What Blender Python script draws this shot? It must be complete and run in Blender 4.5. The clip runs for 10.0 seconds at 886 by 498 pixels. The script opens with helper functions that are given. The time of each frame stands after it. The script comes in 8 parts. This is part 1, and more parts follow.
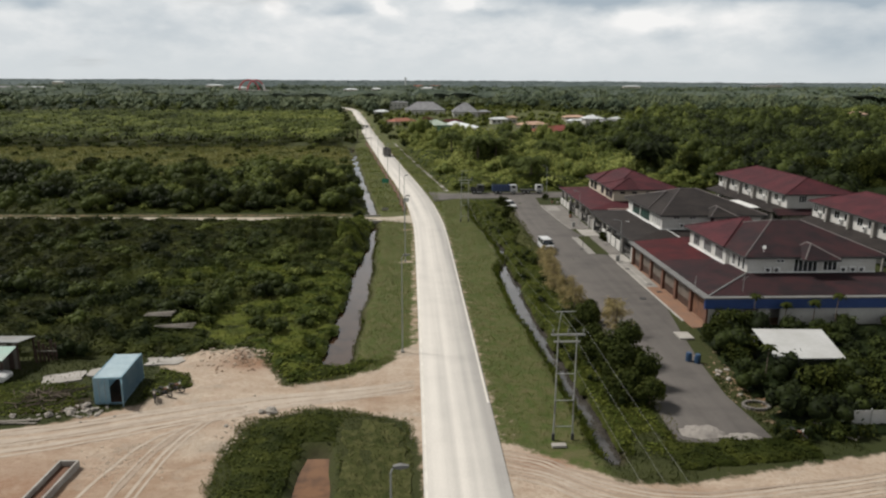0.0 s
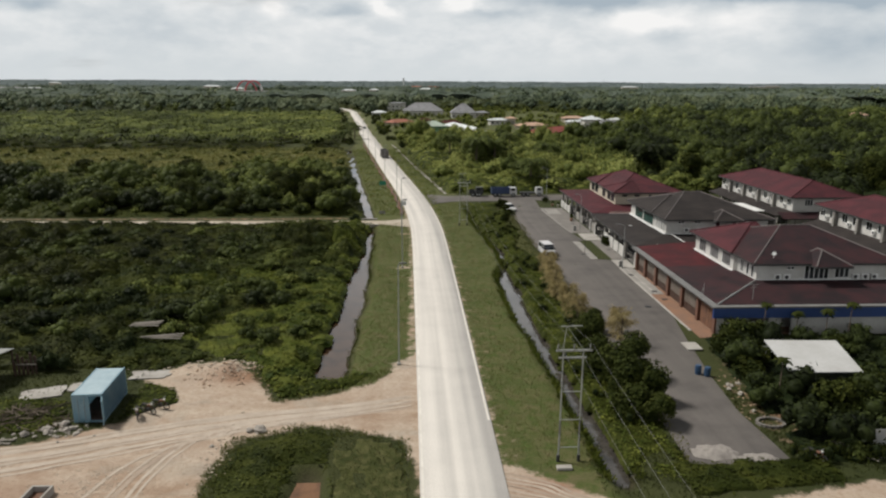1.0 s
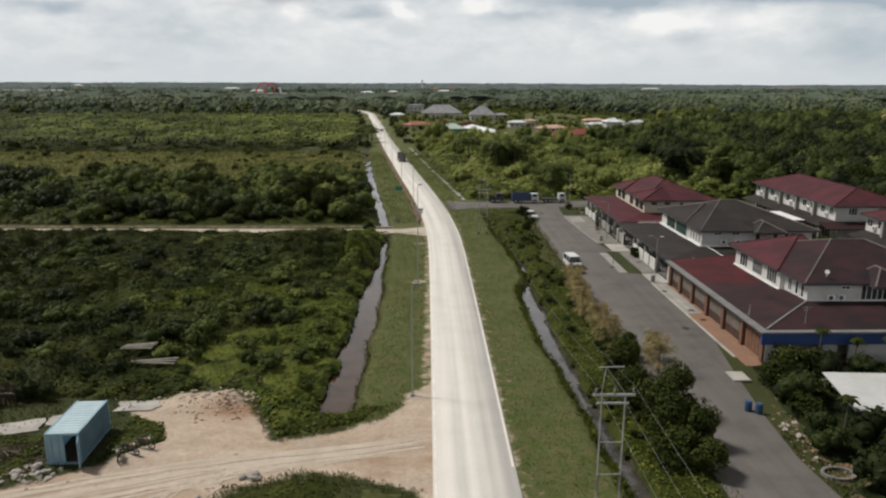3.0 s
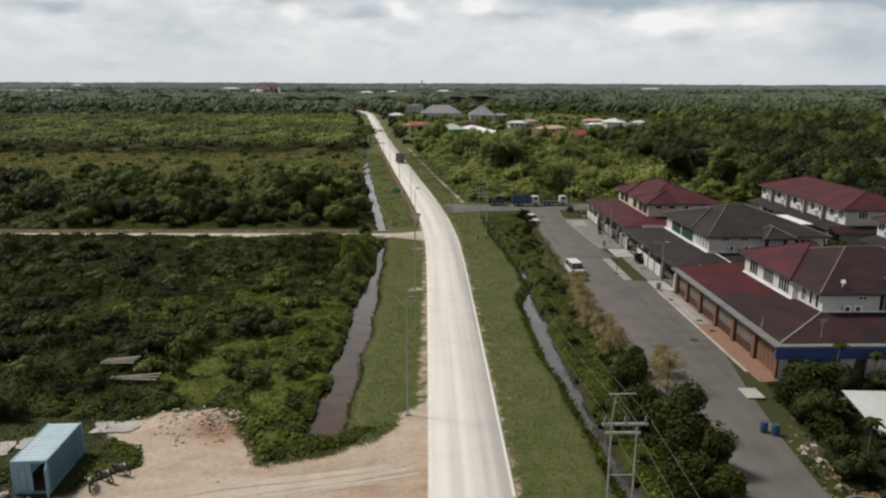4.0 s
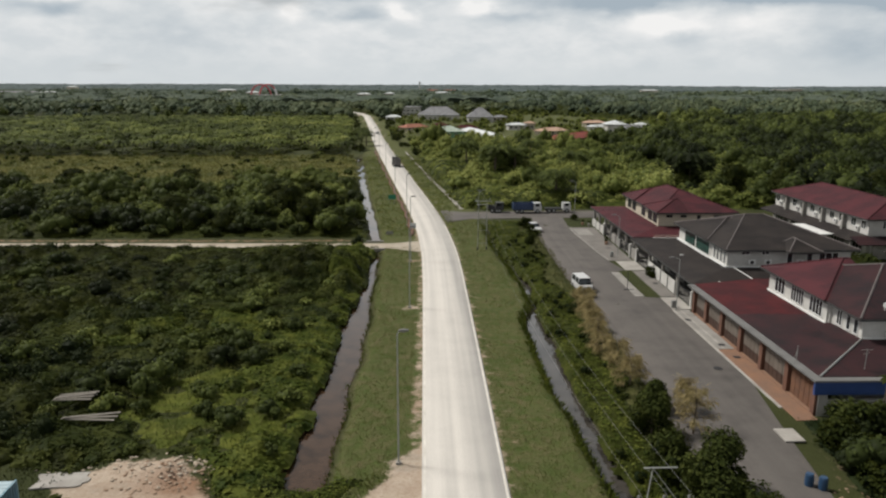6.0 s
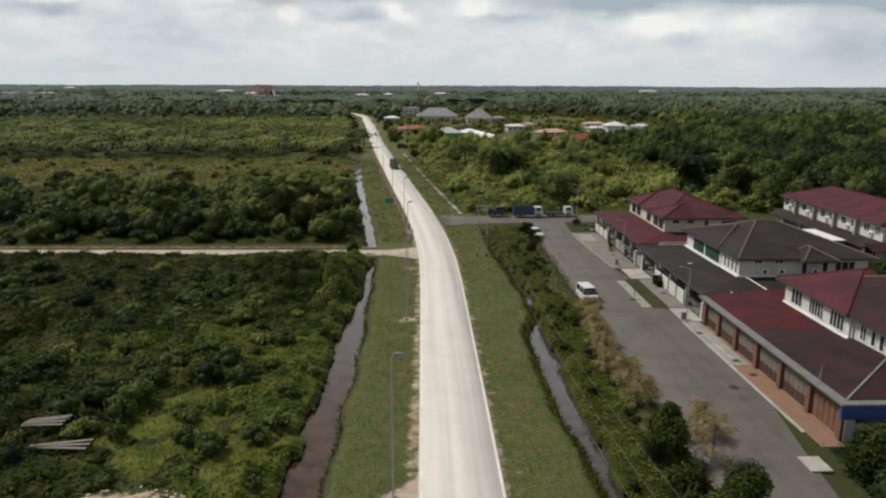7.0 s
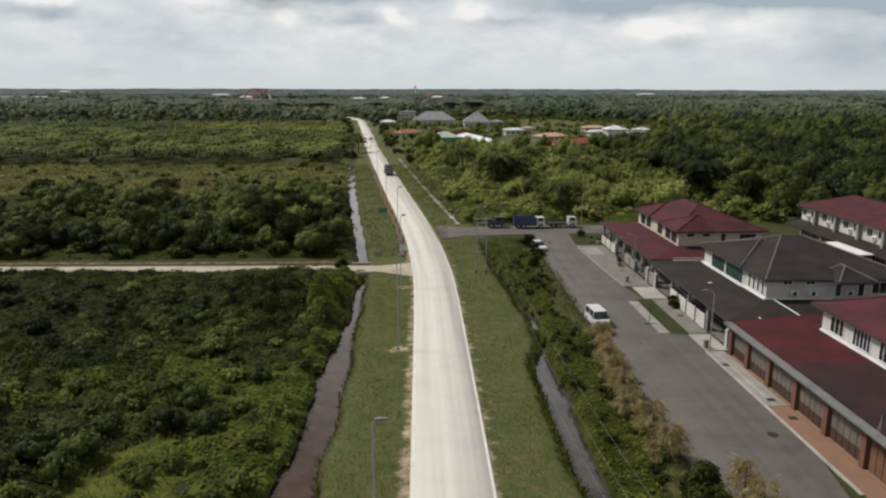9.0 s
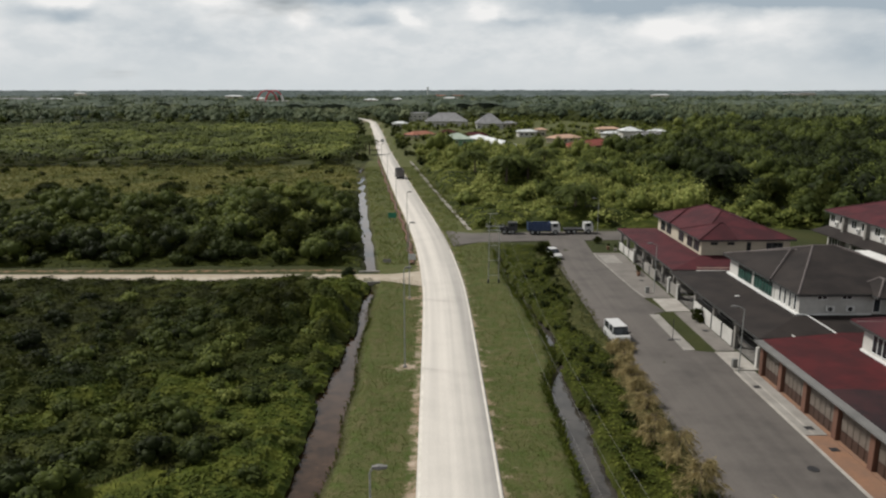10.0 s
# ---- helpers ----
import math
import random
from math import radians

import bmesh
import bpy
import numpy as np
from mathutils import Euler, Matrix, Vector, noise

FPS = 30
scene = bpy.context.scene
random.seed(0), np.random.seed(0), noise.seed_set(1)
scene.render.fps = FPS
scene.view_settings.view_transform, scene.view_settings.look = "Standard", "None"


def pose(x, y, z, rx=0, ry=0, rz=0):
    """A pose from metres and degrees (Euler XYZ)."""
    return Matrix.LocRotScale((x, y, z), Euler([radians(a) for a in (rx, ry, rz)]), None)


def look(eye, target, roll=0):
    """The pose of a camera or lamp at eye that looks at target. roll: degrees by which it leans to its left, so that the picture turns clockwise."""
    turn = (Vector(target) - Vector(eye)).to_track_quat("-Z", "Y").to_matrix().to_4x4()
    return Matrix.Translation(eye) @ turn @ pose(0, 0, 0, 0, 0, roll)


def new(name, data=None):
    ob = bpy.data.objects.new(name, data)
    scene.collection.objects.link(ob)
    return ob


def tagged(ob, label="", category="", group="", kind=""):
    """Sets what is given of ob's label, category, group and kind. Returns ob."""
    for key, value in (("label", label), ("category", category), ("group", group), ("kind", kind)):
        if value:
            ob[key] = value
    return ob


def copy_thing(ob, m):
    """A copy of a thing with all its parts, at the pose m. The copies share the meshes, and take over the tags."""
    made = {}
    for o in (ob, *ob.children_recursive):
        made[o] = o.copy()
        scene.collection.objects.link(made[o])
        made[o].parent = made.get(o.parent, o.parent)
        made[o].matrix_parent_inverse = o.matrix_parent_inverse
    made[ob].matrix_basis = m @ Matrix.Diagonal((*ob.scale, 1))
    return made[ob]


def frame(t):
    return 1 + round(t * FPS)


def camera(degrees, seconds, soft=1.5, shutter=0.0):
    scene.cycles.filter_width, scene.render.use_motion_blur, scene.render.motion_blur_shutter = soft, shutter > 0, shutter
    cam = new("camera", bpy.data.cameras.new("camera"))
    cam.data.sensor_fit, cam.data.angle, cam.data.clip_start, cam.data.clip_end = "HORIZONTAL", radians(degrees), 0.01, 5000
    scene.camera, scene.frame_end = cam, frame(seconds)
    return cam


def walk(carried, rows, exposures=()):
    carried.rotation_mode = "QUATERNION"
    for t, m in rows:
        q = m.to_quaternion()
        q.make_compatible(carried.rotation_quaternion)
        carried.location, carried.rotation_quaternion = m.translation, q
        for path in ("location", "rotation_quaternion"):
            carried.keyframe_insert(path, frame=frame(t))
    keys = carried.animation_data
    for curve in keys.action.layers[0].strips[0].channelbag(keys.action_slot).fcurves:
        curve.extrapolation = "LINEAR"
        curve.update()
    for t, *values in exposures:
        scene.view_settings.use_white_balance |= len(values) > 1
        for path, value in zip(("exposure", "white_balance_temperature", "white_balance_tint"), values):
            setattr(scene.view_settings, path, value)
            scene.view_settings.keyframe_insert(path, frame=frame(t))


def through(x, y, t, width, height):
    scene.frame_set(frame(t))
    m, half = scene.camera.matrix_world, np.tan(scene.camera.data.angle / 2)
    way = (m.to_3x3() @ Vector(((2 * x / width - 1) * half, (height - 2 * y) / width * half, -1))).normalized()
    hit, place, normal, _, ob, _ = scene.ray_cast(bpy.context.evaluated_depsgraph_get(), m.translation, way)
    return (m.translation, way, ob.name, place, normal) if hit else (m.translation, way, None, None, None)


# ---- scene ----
cam = camera(64.0, 10.0, soft=2.25)
PATH = [
    (0, (-0.745, 0.49, 27.208), (-0.657, 2.434, 26.748), 0.3),
    (0.5, (-0.624, 1.886, 27.202), (-0.536, 3.83, 26.743), 0.3),
    (1, (-0.602, 3.662, 27.172), (-0.509, 5.607, 26.714), 0.3),
    (1.5, (-0.531, 5.266, 27.171), (-0.459, 7.212, 26.715), 0.3),
    (2, (-0.435, 7.178, 27.124), (-0.398, 9.125, 26.668), 0.2),
    (2.5, (-0.422, 8.93, 27.063), (-0.381, 10.877, 26.61), 0.2),
    (4, (-0.008, 14.389, 27.151), (0.035, 16.336, 26.698), 0.2),
    (4.5, (0.098, 16.208, 27.115), (0.143, 18.156, 26.664), 0.2),
    (5, (0.134, 18.278, 27.097), (0.181, 20.226, 26.646), 0.2),
    (5.5, (0.193, 20.081, 27.092), (0.241, 22.029, 26.642), 0.2),
    (7, (0.419, 26.413, 27.13), (0.471, 28.362, 26.683), 0.2),
    (7.5, (0.439, 28.382, 27.125), (0.494, 30.331, 26.68), 0.2),
    (8, (0.611, 30.731, 27.127), (0.665, 32.681, 26.683), 0.2),
    (8.5, (0.806, 32.955, 27.173), (0.861, 34.904, 26.732), 0.0),
    (9, (0.885, 35.232, 27.086), (0.944, 37.183, 26.648), 0.1),
    (9.5, (1.099, 37.456, 27.141), (1.14, 39.407, 26.704), 0.0),
    (10, (1.258, 39.898, 27.139), (1.282, 41.85, 26.704), 0.0),
]
walk(cam, [(t, look(eye, target, roll)) for t, eye, target, roll in PATH], [(0.0, 0.02), (10.0, -0.04)])

# ---- world, sun ----
SUN_ELEV, SUN_AZ = 52.0, -68.0   # degrees; azimuth from +y towards +x
world = bpy.data.worlds.new("sky")
scene.world = world
world.use_nodes = True
wt = world.node_tree
wt.nodes.clear()


def link(tree, a, b):
    tree.links.new(a, b)


def sky_world():
    n = wt.nodes
    out = n.new("ShaderNodeOutputWorld")
    bg = n.new("ShaderNodeBackground")
    sky = n.new("ShaderNodeTexSky")
    sky.sky_type = "NISHITA"
    sky.sun_disc = False
    sky.sun_elevation = radians(SUN_ELEV)
    sky.sun_rotation = radians(SUN_AZ)
    sky.dust_density = 3.0
    # cloud deck: the direction is laid on a flat layer overhead
    co = n.new("ShaderNodeTexCoord")
    sep = n.new("ShaderNodeSeparateXYZ")
    link(wt, co.outputs["Generated"], sep.inputs[0])
    lift = n.new("ShaderNodeMath")
    lift.operation = "ADD"
    lift.inputs[1].default_value = 0.20
    link(wt, sep.outputs["Z"], lift.inputs[0])
    top = n.new("ShaderNodeMath")
    top.operation = "MAXIMUM"
    top.inputs[1].default_value = 0.02
    link(wt, lift.outputs[0], top.inputs[0])
    flat = []
    for axis in ("X", "Y"):
        d = n.new("ShaderNodeMath")
        d.operation = "DIVIDE"
        link(wt, sep.outputs[axis], d.inputs[0])
        link(wt, top.outputs[0], d.inputs[1])
        flat.append(d)
    comb = n.new("ShaderNodeCombineXYZ")
    link(wt, flat[0].outputs[0], comb.inputs[0])
    link(wt, flat[1].outputs[0], comb.inputs[1])

    puff = n.new("ShaderNodeMapping")
    puff.inputs["Scale"].default_value = (1.0, 1.0, 2.2)
    link(wt, co.outputs["Generated"], puff.inputs["Vector"])

    def cloud(scale, detail, seed, lo, hi, source, rough=0.55):
        t = n.new("ShaderNodeTexNoise")
        t.inputs["Scale"].default_value = scale
        t.inputs["Detail"].default_value = detail
        t.inputs["Roughness"].default_value = rough
        off = n.new("ShaderNodeVectorMath")
        off.operation = "ADD"
        off.inputs[1].default_value = (seed, seed * 1.7, seed * 0.6)
        link(wt, source, off.inputs[0])
        link(wt, off.outputs[0], t.inputs["Vector"])
        r = n.new("ShaderNodeMapRange")
        r.interpolation_type = "SMOOTHSTEP"
        r.inputs["From Min"].default_value = lo
        r.inputs["From Max"].default_value = hi
        link(wt, t.outputs["Fac"], r.inputs["Value"])
        return r.outputs["Result"]

    cover = cloud(0.7, 5, 3.1, 0.22, 0.40, comb.outputs[0])
    big = cloud(7.0, 5, 4.1, 0.28, 0.72, puff.outputs[0], 0.5)
    small = cloud(24.0, 6, 2.2, 0.28, 0.72, puff.outputs[0], 0.55)

    def calc(op, a, b=0.0, c=0.0):
        m = n.new("ShaderNodeMath")
        m.operation = op
        for i, v in enumerate((a, b, c)):
            if isinstance(v, float):
                m.inputs[i].default_value = v
            else:
                link(wt, v, m.inputs[i])
        return m.outputs[0]
    # the ahead half of the sky as a plane: across and up, both over the way ahead
    ahead = calc("MAXIMUM", sep.outputs["Y"], 0.05)
    rag = n.new("ShaderNodeTexNoise")
    rag.inputs["Scale"].default_value, rag.inputs["Detail"].default_value = 14.0, 5.0
    link(wt, puff.outputs[0], rag.inputs["Vector"])
    u = calc("MULTIPLY_ADD", calc("SUBTRACT", rag.outputs["Fac"], 0.5), 0.09, calc("DIVIDE", sep.outputs["X"], ahead))
    v = calc("MULTIPLY_ADD", calc("SUBTRACT", rag.outputs["Fac"], 0.5), -0.03, calc("DIVIDE", sep.outputs["Z"], ahead))
    plane = n.new("ShaderNodeCombineXYZ")
    link(wt, u, plane.inputs[0])
    link(wt, v, plane.inputs[1])
    total = calc("MULTIPLY_ADD", calc("SUBTRACT", big, 0.5), 0.22, calc("MULTIPLY_ADD", calc("SUBTRACT", small, 0.5), 0.22, 0.29))
    for cu, cv, su, sv, amount in CLOUDS:
        off = n.new("ShaderNodeVectorMath")
        off.operation = "SUBTRACT"
        off.inputs[1].default_value = (cu, cv, 0)
        link(wt, plane.outputs[0], off.inputs[0])
        size = n.new("ShaderNodeVectorMath")
        size.operation = "DIVIDE"
        size.inputs[1].default_value = (su, sv, 1)
        link(wt, off.outputs[0], size.inputs[0])
        dot = n.new("ShaderNodeVectorMath")
        dot.operation = "DOT_PRODUCT"
        link(wt, size.outputs[0], dot.inputs[0])
        link(wt, size.outputs[0], dot.inputs[1])
        total = calc("MULTIPLY_ADD", calc("EXPONENT", calc("MULTIPLY", dot.outputs["Value"], -1.0)), amount, total)
    grey = n.new("ShaderNodeValToRGB")
    grey.color_ramp.elements[0].color, grey.color_ramp.elements[1].color = CLOUD_BRIGHT, CLOUD_GREY
    grey.color_ramp.elements.new(0.42).color = CLOUD_MID
    link(wt, total, grey.inputs["Fac"])
    scale = n.new("ShaderNodeVectorMath")
    scale.operation = "SCALE"
    scale.inputs["Scale"].default_value = SKY
    link(wt, sky.outputs[0], scale.inputs[0])
    mixed = n.new("ShaderNodeMix")
    mixed.data_type = "RGBA"
    link(wt, cover, mixed.inputs["Factor"])
    link(wt, scale.outputs[0], mixed.inputs["A"])
    link(wt, grey.outputs["Color"], mixed.inputs["B"])
    # the haze low over the horizon is paler than the deck
    low = n.new("ShaderNodeMapRange")
    low.interpolation_type = "SMOOTHSTEP"
    low.inputs["From Min"].default_value = 0.0
    low.inputs["From Max"].default_value = 0.065
    low.inputs["To Min"].default_value = 0.85
    low.inputs["To Max"].default_value = 0.0
    link(wt, sep.outputs["Z"], low.inputs["Value"])
    haze = n.new("ShaderNodeMix")
    haze.data_type = "RGBA"
    haze.inputs["B"].default_value = HAZE
    link(wt, low.outputs[0], haze.inputs["Factor"])
    link(wt, mixed.outputs["Result"], haze.inputs["A"])
    # high overhead, out of view, the deck is dimmed to cut the light from above
    high = n.new("ShaderNodeMapRange")
    high.interpolation_type = "SMOOTHSTEP"
    high.inputs["From Min"].default_value = 0.22
    high.inputs["From Max"].default_value = 0.65
    high.inputs["To Min"].default_value = 1.0
    high.inputs["To Max"].default_value = 0.27
    link(wt, sep.outputs["Z"], high.inputs["Value"])
    deck = n.new("ShaderNodeVectorMath")
    deck.operation = "SCALE"
    link(wt, haze.outputs["Result"], deck.inputs[0])
    link(wt, high.outputs[0], deck.inputs["Scale"])
    link(wt, deck.outputs[0], bg.inputs["Color"])
    bg.inputs["Strength"].default_value = 1.0
    link(wt, bg.outputs[0], out.inputs[0])


SKY = 0.045
CLOUD_BRIGHT = (0.90, 0.895, 0.885, 1)
CLOUD_MID = (0.66, 0.695, 0.715, 1)
CLOUD_GREY = (0.39, 0.46, 0.52, 1)
# masses of the deck ahead: across, up, half width, half height, grey (+) or bright (-)
CLOUDS = ((-0.51, 0.106, 0.055, 0.011, 0.74), (-0.50, 0.119, 0.035, 0.009, -0.81), (-0.36, 0.08, 0.09, 0.035, 0.22), (-0.10, 0.121, 0.10, 0.011, 0.81),
          (-0.10, 0.094, 0.05, 0.007, 0.47), (-0.18, 0.096, 0.022, 0.008, -0.61), (-0.03, 0.095, 0.016, 0.01, -0.68), (-0.30, 0.122, 0.035, 0.01, -0.47),
          (0.25, 0.107, 0.11, 0.014, 0.81), (0.13, 0.089, 0.06, 0.007, 0.38), (0.32, 0.082, 0.05, 0.014, -0.61), (0.07, 0.103, 0.025, 0.012, -0.68),
          (0.40, 0.122, 0.22, 0.010, 0.68), (0.56, 0.122, 0.14, 0.016, 0.94), (0.62, 0.05, 0.10, 0.06, 0.57), (0.47, 0.09, 0.06, 0.02, -0.27), (0.36, 0.066, 0.04, 0.01, 0.27))
HAZE = (0.635, 0.675, 0.695, 1)
sky_world()

lamp = bpy.data.lights.new("sun", "SUN")
lamp.energy, lamp.angle, lamp.color = 4.3, radians(11), (1.0, 0.96, 0.89)
sun = new("sun", lamp)
_az, _el = radians(SUN_AZ), radians(SUN_ELEV)
sun.matrix_world = look((60 * math.sin(_az), 60 * math.cos(_az), 60 * math.tan(_el)), (0, 0, 0))

# ---- materials ----
def nodes_of(name):
    m = bpy.data.materials.new(name)
    m.use_nodes = True
    t = m.node_tree
    return m, t, t.nodes["Principled BSDF"]


def noise_node(t, scale, detail=4.0, rough=0.55, stretch=None, coords="Object"):
    co = t.nodes.new("ShaderNodeTexCoord")
    src = co.outputs[coords]
    if stretch:
        mp = t.nodes.new("ShaderNodeMapping")
        mp.inputs["Scale"].default_value = stretch
        link(t, src, mp.inputs["Vector"])
        src = mp.outputs[0]
    n = t.nodes.new("ShaderNodeTexNoise")
    n.inputs["Scale"].default_value = scale
    n.inputs["Detail"].default_value = detail
    n.inputs["Roughness"].default_value = rough
    link(t, src, n.inputs["Vector"])
    return n.outputs["Fac"]


def ramp(t, fac, lo, hi, a=0.0, b=1.0):
    r = t.nodes.new("ShaderNodeMapRange")
    r.inputs["From Min"].default_value, r.inputs["From Max"].default_value = lo, hi
    r.inputs["To Min"].default_value, r.inputs["To Max"].default_value = a, b
    link(t, fac, r.inputs["Value"])
    return r.outputs["Result"]


def blend(t, fac, a, b, mode="MIX"):
    m = t.nodes.new("ShaderNodeMix")
    m.data_type, m.blend_type = "RGBA", mode
    for key, v in (("A", a), ("B", b)):
        if isinstance(v, tuple):
            m.inputs[key].default_value = (*v[:3], 1)
        else:
            link(t, v, m.inputs[key])
    if isinstance(fac, float):
        m.inputs["Factor"].default_value = fac
    else:
        link(t, fac, m.inputs["Factor"])
    return m.outputs["Result"]


def arith(t, op, a, b):
    m = t.nodes.new("ShaderNodeMath")
    m.operation = op
    m.use_clamp = False
    for i, v in enumerate((a, b)):
        if isinstance(v, (int, float)):
            m.inputs[i].default_value = v
        else:
            link(t, v, m.inputs[i])
    return m.outputs[0]


def bump(t, bsdf, height, strength=0.3, distance=0.05):
    b = t.nodes.new("ShaderNodeBump")
    b.inputs["Strength"].default_value, b.inputs["Distance"].default_value = strength, distance
    link(t, height, b.inputs["Height"])
    link(t, b.outputs[0], bsdf.inputs["Normal"])


def attribute(t, name):
    a = t.nodes.new("ShaderNodeAttribute")
    a.attribute_name = name
    return a.outputs["Fac"]


def surface(name, col, col2=None, rough=0.7, grain=8.0, stain=0.5, metal=0.0, relief=0.2, stretch=None):
    """Paint, concrete, metal: a base colour, a second one in stains, and fine grain."""
    m, t, b = nodes_of(name)
    col2 = col2 or tuple(c * 0.72 for c in col)
    big = noise_node(t, stain, 5, 0.6, stretch)
    fine = noise_node(t, grain, 4, 0.6, stretch)
    c = blend(t, ramp(t, big, 0.35, 0.7), col, col2)
    c = blend(t, ramp(t, fine, 0.3, 0.75, 0.0, 0.35), c, tuple(x * 0.6 for x in col))
    link(t, c, b.inputs["Base Color"])
    b.inputs["Roughness"].default_value, b.inputs["Metallic"].default_value = rough, metal
    if relief:
        bump(t, b, fine, relief, 0.03)
    return m


def leaf_mat(name, dark, mid, light, patch=0.12, through=0.25):
    m, t, b = nodes_of(name)
    g = t.nodes.new("ShaderNodeNewGeometry")
    isle = g.outputs["Random Per Island"]
    big = noise_node(t, patch, 3, 0.5)
    c = blend(t, ramp(t, big, 0.35, 0.65), dark, mid)
    mid_n = noise_node(t, patch * 2.6, 3, 0.55)
    c = blend(t, ramp(t, mid_n, 0.46, 0.64, 0.0, 0.75), c, light)
    c = blend(t, ramp(t, isle, 0.2, 1.0, 0.0, 0.30), c, light)
    c = blend(t, ramp(t, isle, 0.0, 0.25, 0.35, 0.0), c, dark)
    link(t, c, b.inputs["Base Color"])
    b.inputs["Roughness"].default_value = 0.62
    b.inputs["Specular IOR Level"].default_value = 0.05
    tr = t.nodes.new("ShaderNodeBsdfTranslucent")
    link(t, c, tr.inputs["Color"])
    mx = t.nodes.new("ShaderNodeMixShader")
    mx.inputs[0].default_value = through
    link(t, b.outputs[0], mx.inputs[1])
    link(t, tr.outputs[0], mx.inputs[2])
    link(t, mx.outputs[0], t.nodes["Material Output"].inputs[0])
    return m


def crown_mat(name, stops, through=0.22):
    """Leaves of many trees: each tree has its own tone, from the first colour to the last; single leaves differ a little."""
    m, t, b = nodes_of(name)
    r = t.nodes.new("ShaderNodeValToRGB")
    el = r.color_ramp.elements
    while len(el) < len(stops):
        el.new(0.5)
    for k, col in enumerate(stops):
        el[k].position, el[k].color = k / (len(stops) - 1), (*col, 1)
    g = t.nodes.new("ShaderNodeNewGeometry")
    tone = arith(t, "ADD", attribute(t, "tone"), ramp(t, g.outputs["Random Per Island"], 0.0, 1.0, -0.09, 0.09))
    tone = arith(t, "ADD", tone, ramp(t, noise_node(t, 0.35, 3, 0.55), 0.3, 0.7, -0.07, 0.07))
    link(t, tone, r.inputs["Fac"])
    link(t, r.outputs["Color"], b.inputs["Base Color"])
    b.inputs["Roughness"].default_value = 0.6
    b.inputs["Specular IOR Level"].default_value = 0.08
    tr = t.nodes.new("ShaderNodeBsdfTranslucent")
    link(t, r.outputs["Color"], tr.inputs["Color"])
    mx = t.nodes.new("ShaderNodeMixShader")
    mx.inputs[0].default_value = through
    link(t, b.outputs[0], mx.inputs[1])
    link(t, tr.outputs[0], mx.inputs[2])
    link(t, mx.outputs[0], t.nodes["Material Output"].inputs[0])
    return m


def roof_mat(name, col, col2, period=0.3, rough=0.75, moss=0.4, grey=0.6):
    """Interlocking concrete tiles: courses and pans as fine relief, weathered in patches."""
    m, t, b = nodes_of(name)
    uv = t.nodes.new("ShaderNodeUVMap")
    uv.uv_map = "slope"
    sep = t.nodes.new("ShaderNodeSeparateXYZ")
    link(t, uv.outputs[0], sep.inputs[0])

    def saw(out, p):
        return arith(t, "FRACT", arith(t, "MULTIPLY", out, 1 / p), 0)
    course = saw(sep.outputs["Y"], 0.34)
    pan = arith(t, "ABSOLUTE", arith(t, "SUBTRACT", saw(sep.outputs["X"], period), 0.5), 0)
    big = noise_node(t, 0.35, 6, 0.65)
    fine = noise_node(t, 5.0, 4, 0.6)
    c = blend(t, ramp(t, big, 0.40, 0.60), col, col2)
    c = blend(t, ramp(t, fine, 0.4, 0.8, 0.0, moss), c, tuple(x * 0.35 + 0.01 for x in col))
    c = blend(t, ramp(t, course, 0.0, 0.16, 0.35, 0.0), c, tuple(x * 0.3 for x in col))
    link(t, c, b.inputs["Base Color"])
    b.inputs["Roughness"].default_value = rough
    b.inputs["Specular IOR Level"].default_value = 0.15
    bump(t, b, arith(t, "ADD", arith(t, "MULTIPLY", pan, 1.2), course), 0.6, 0.04)
    return m


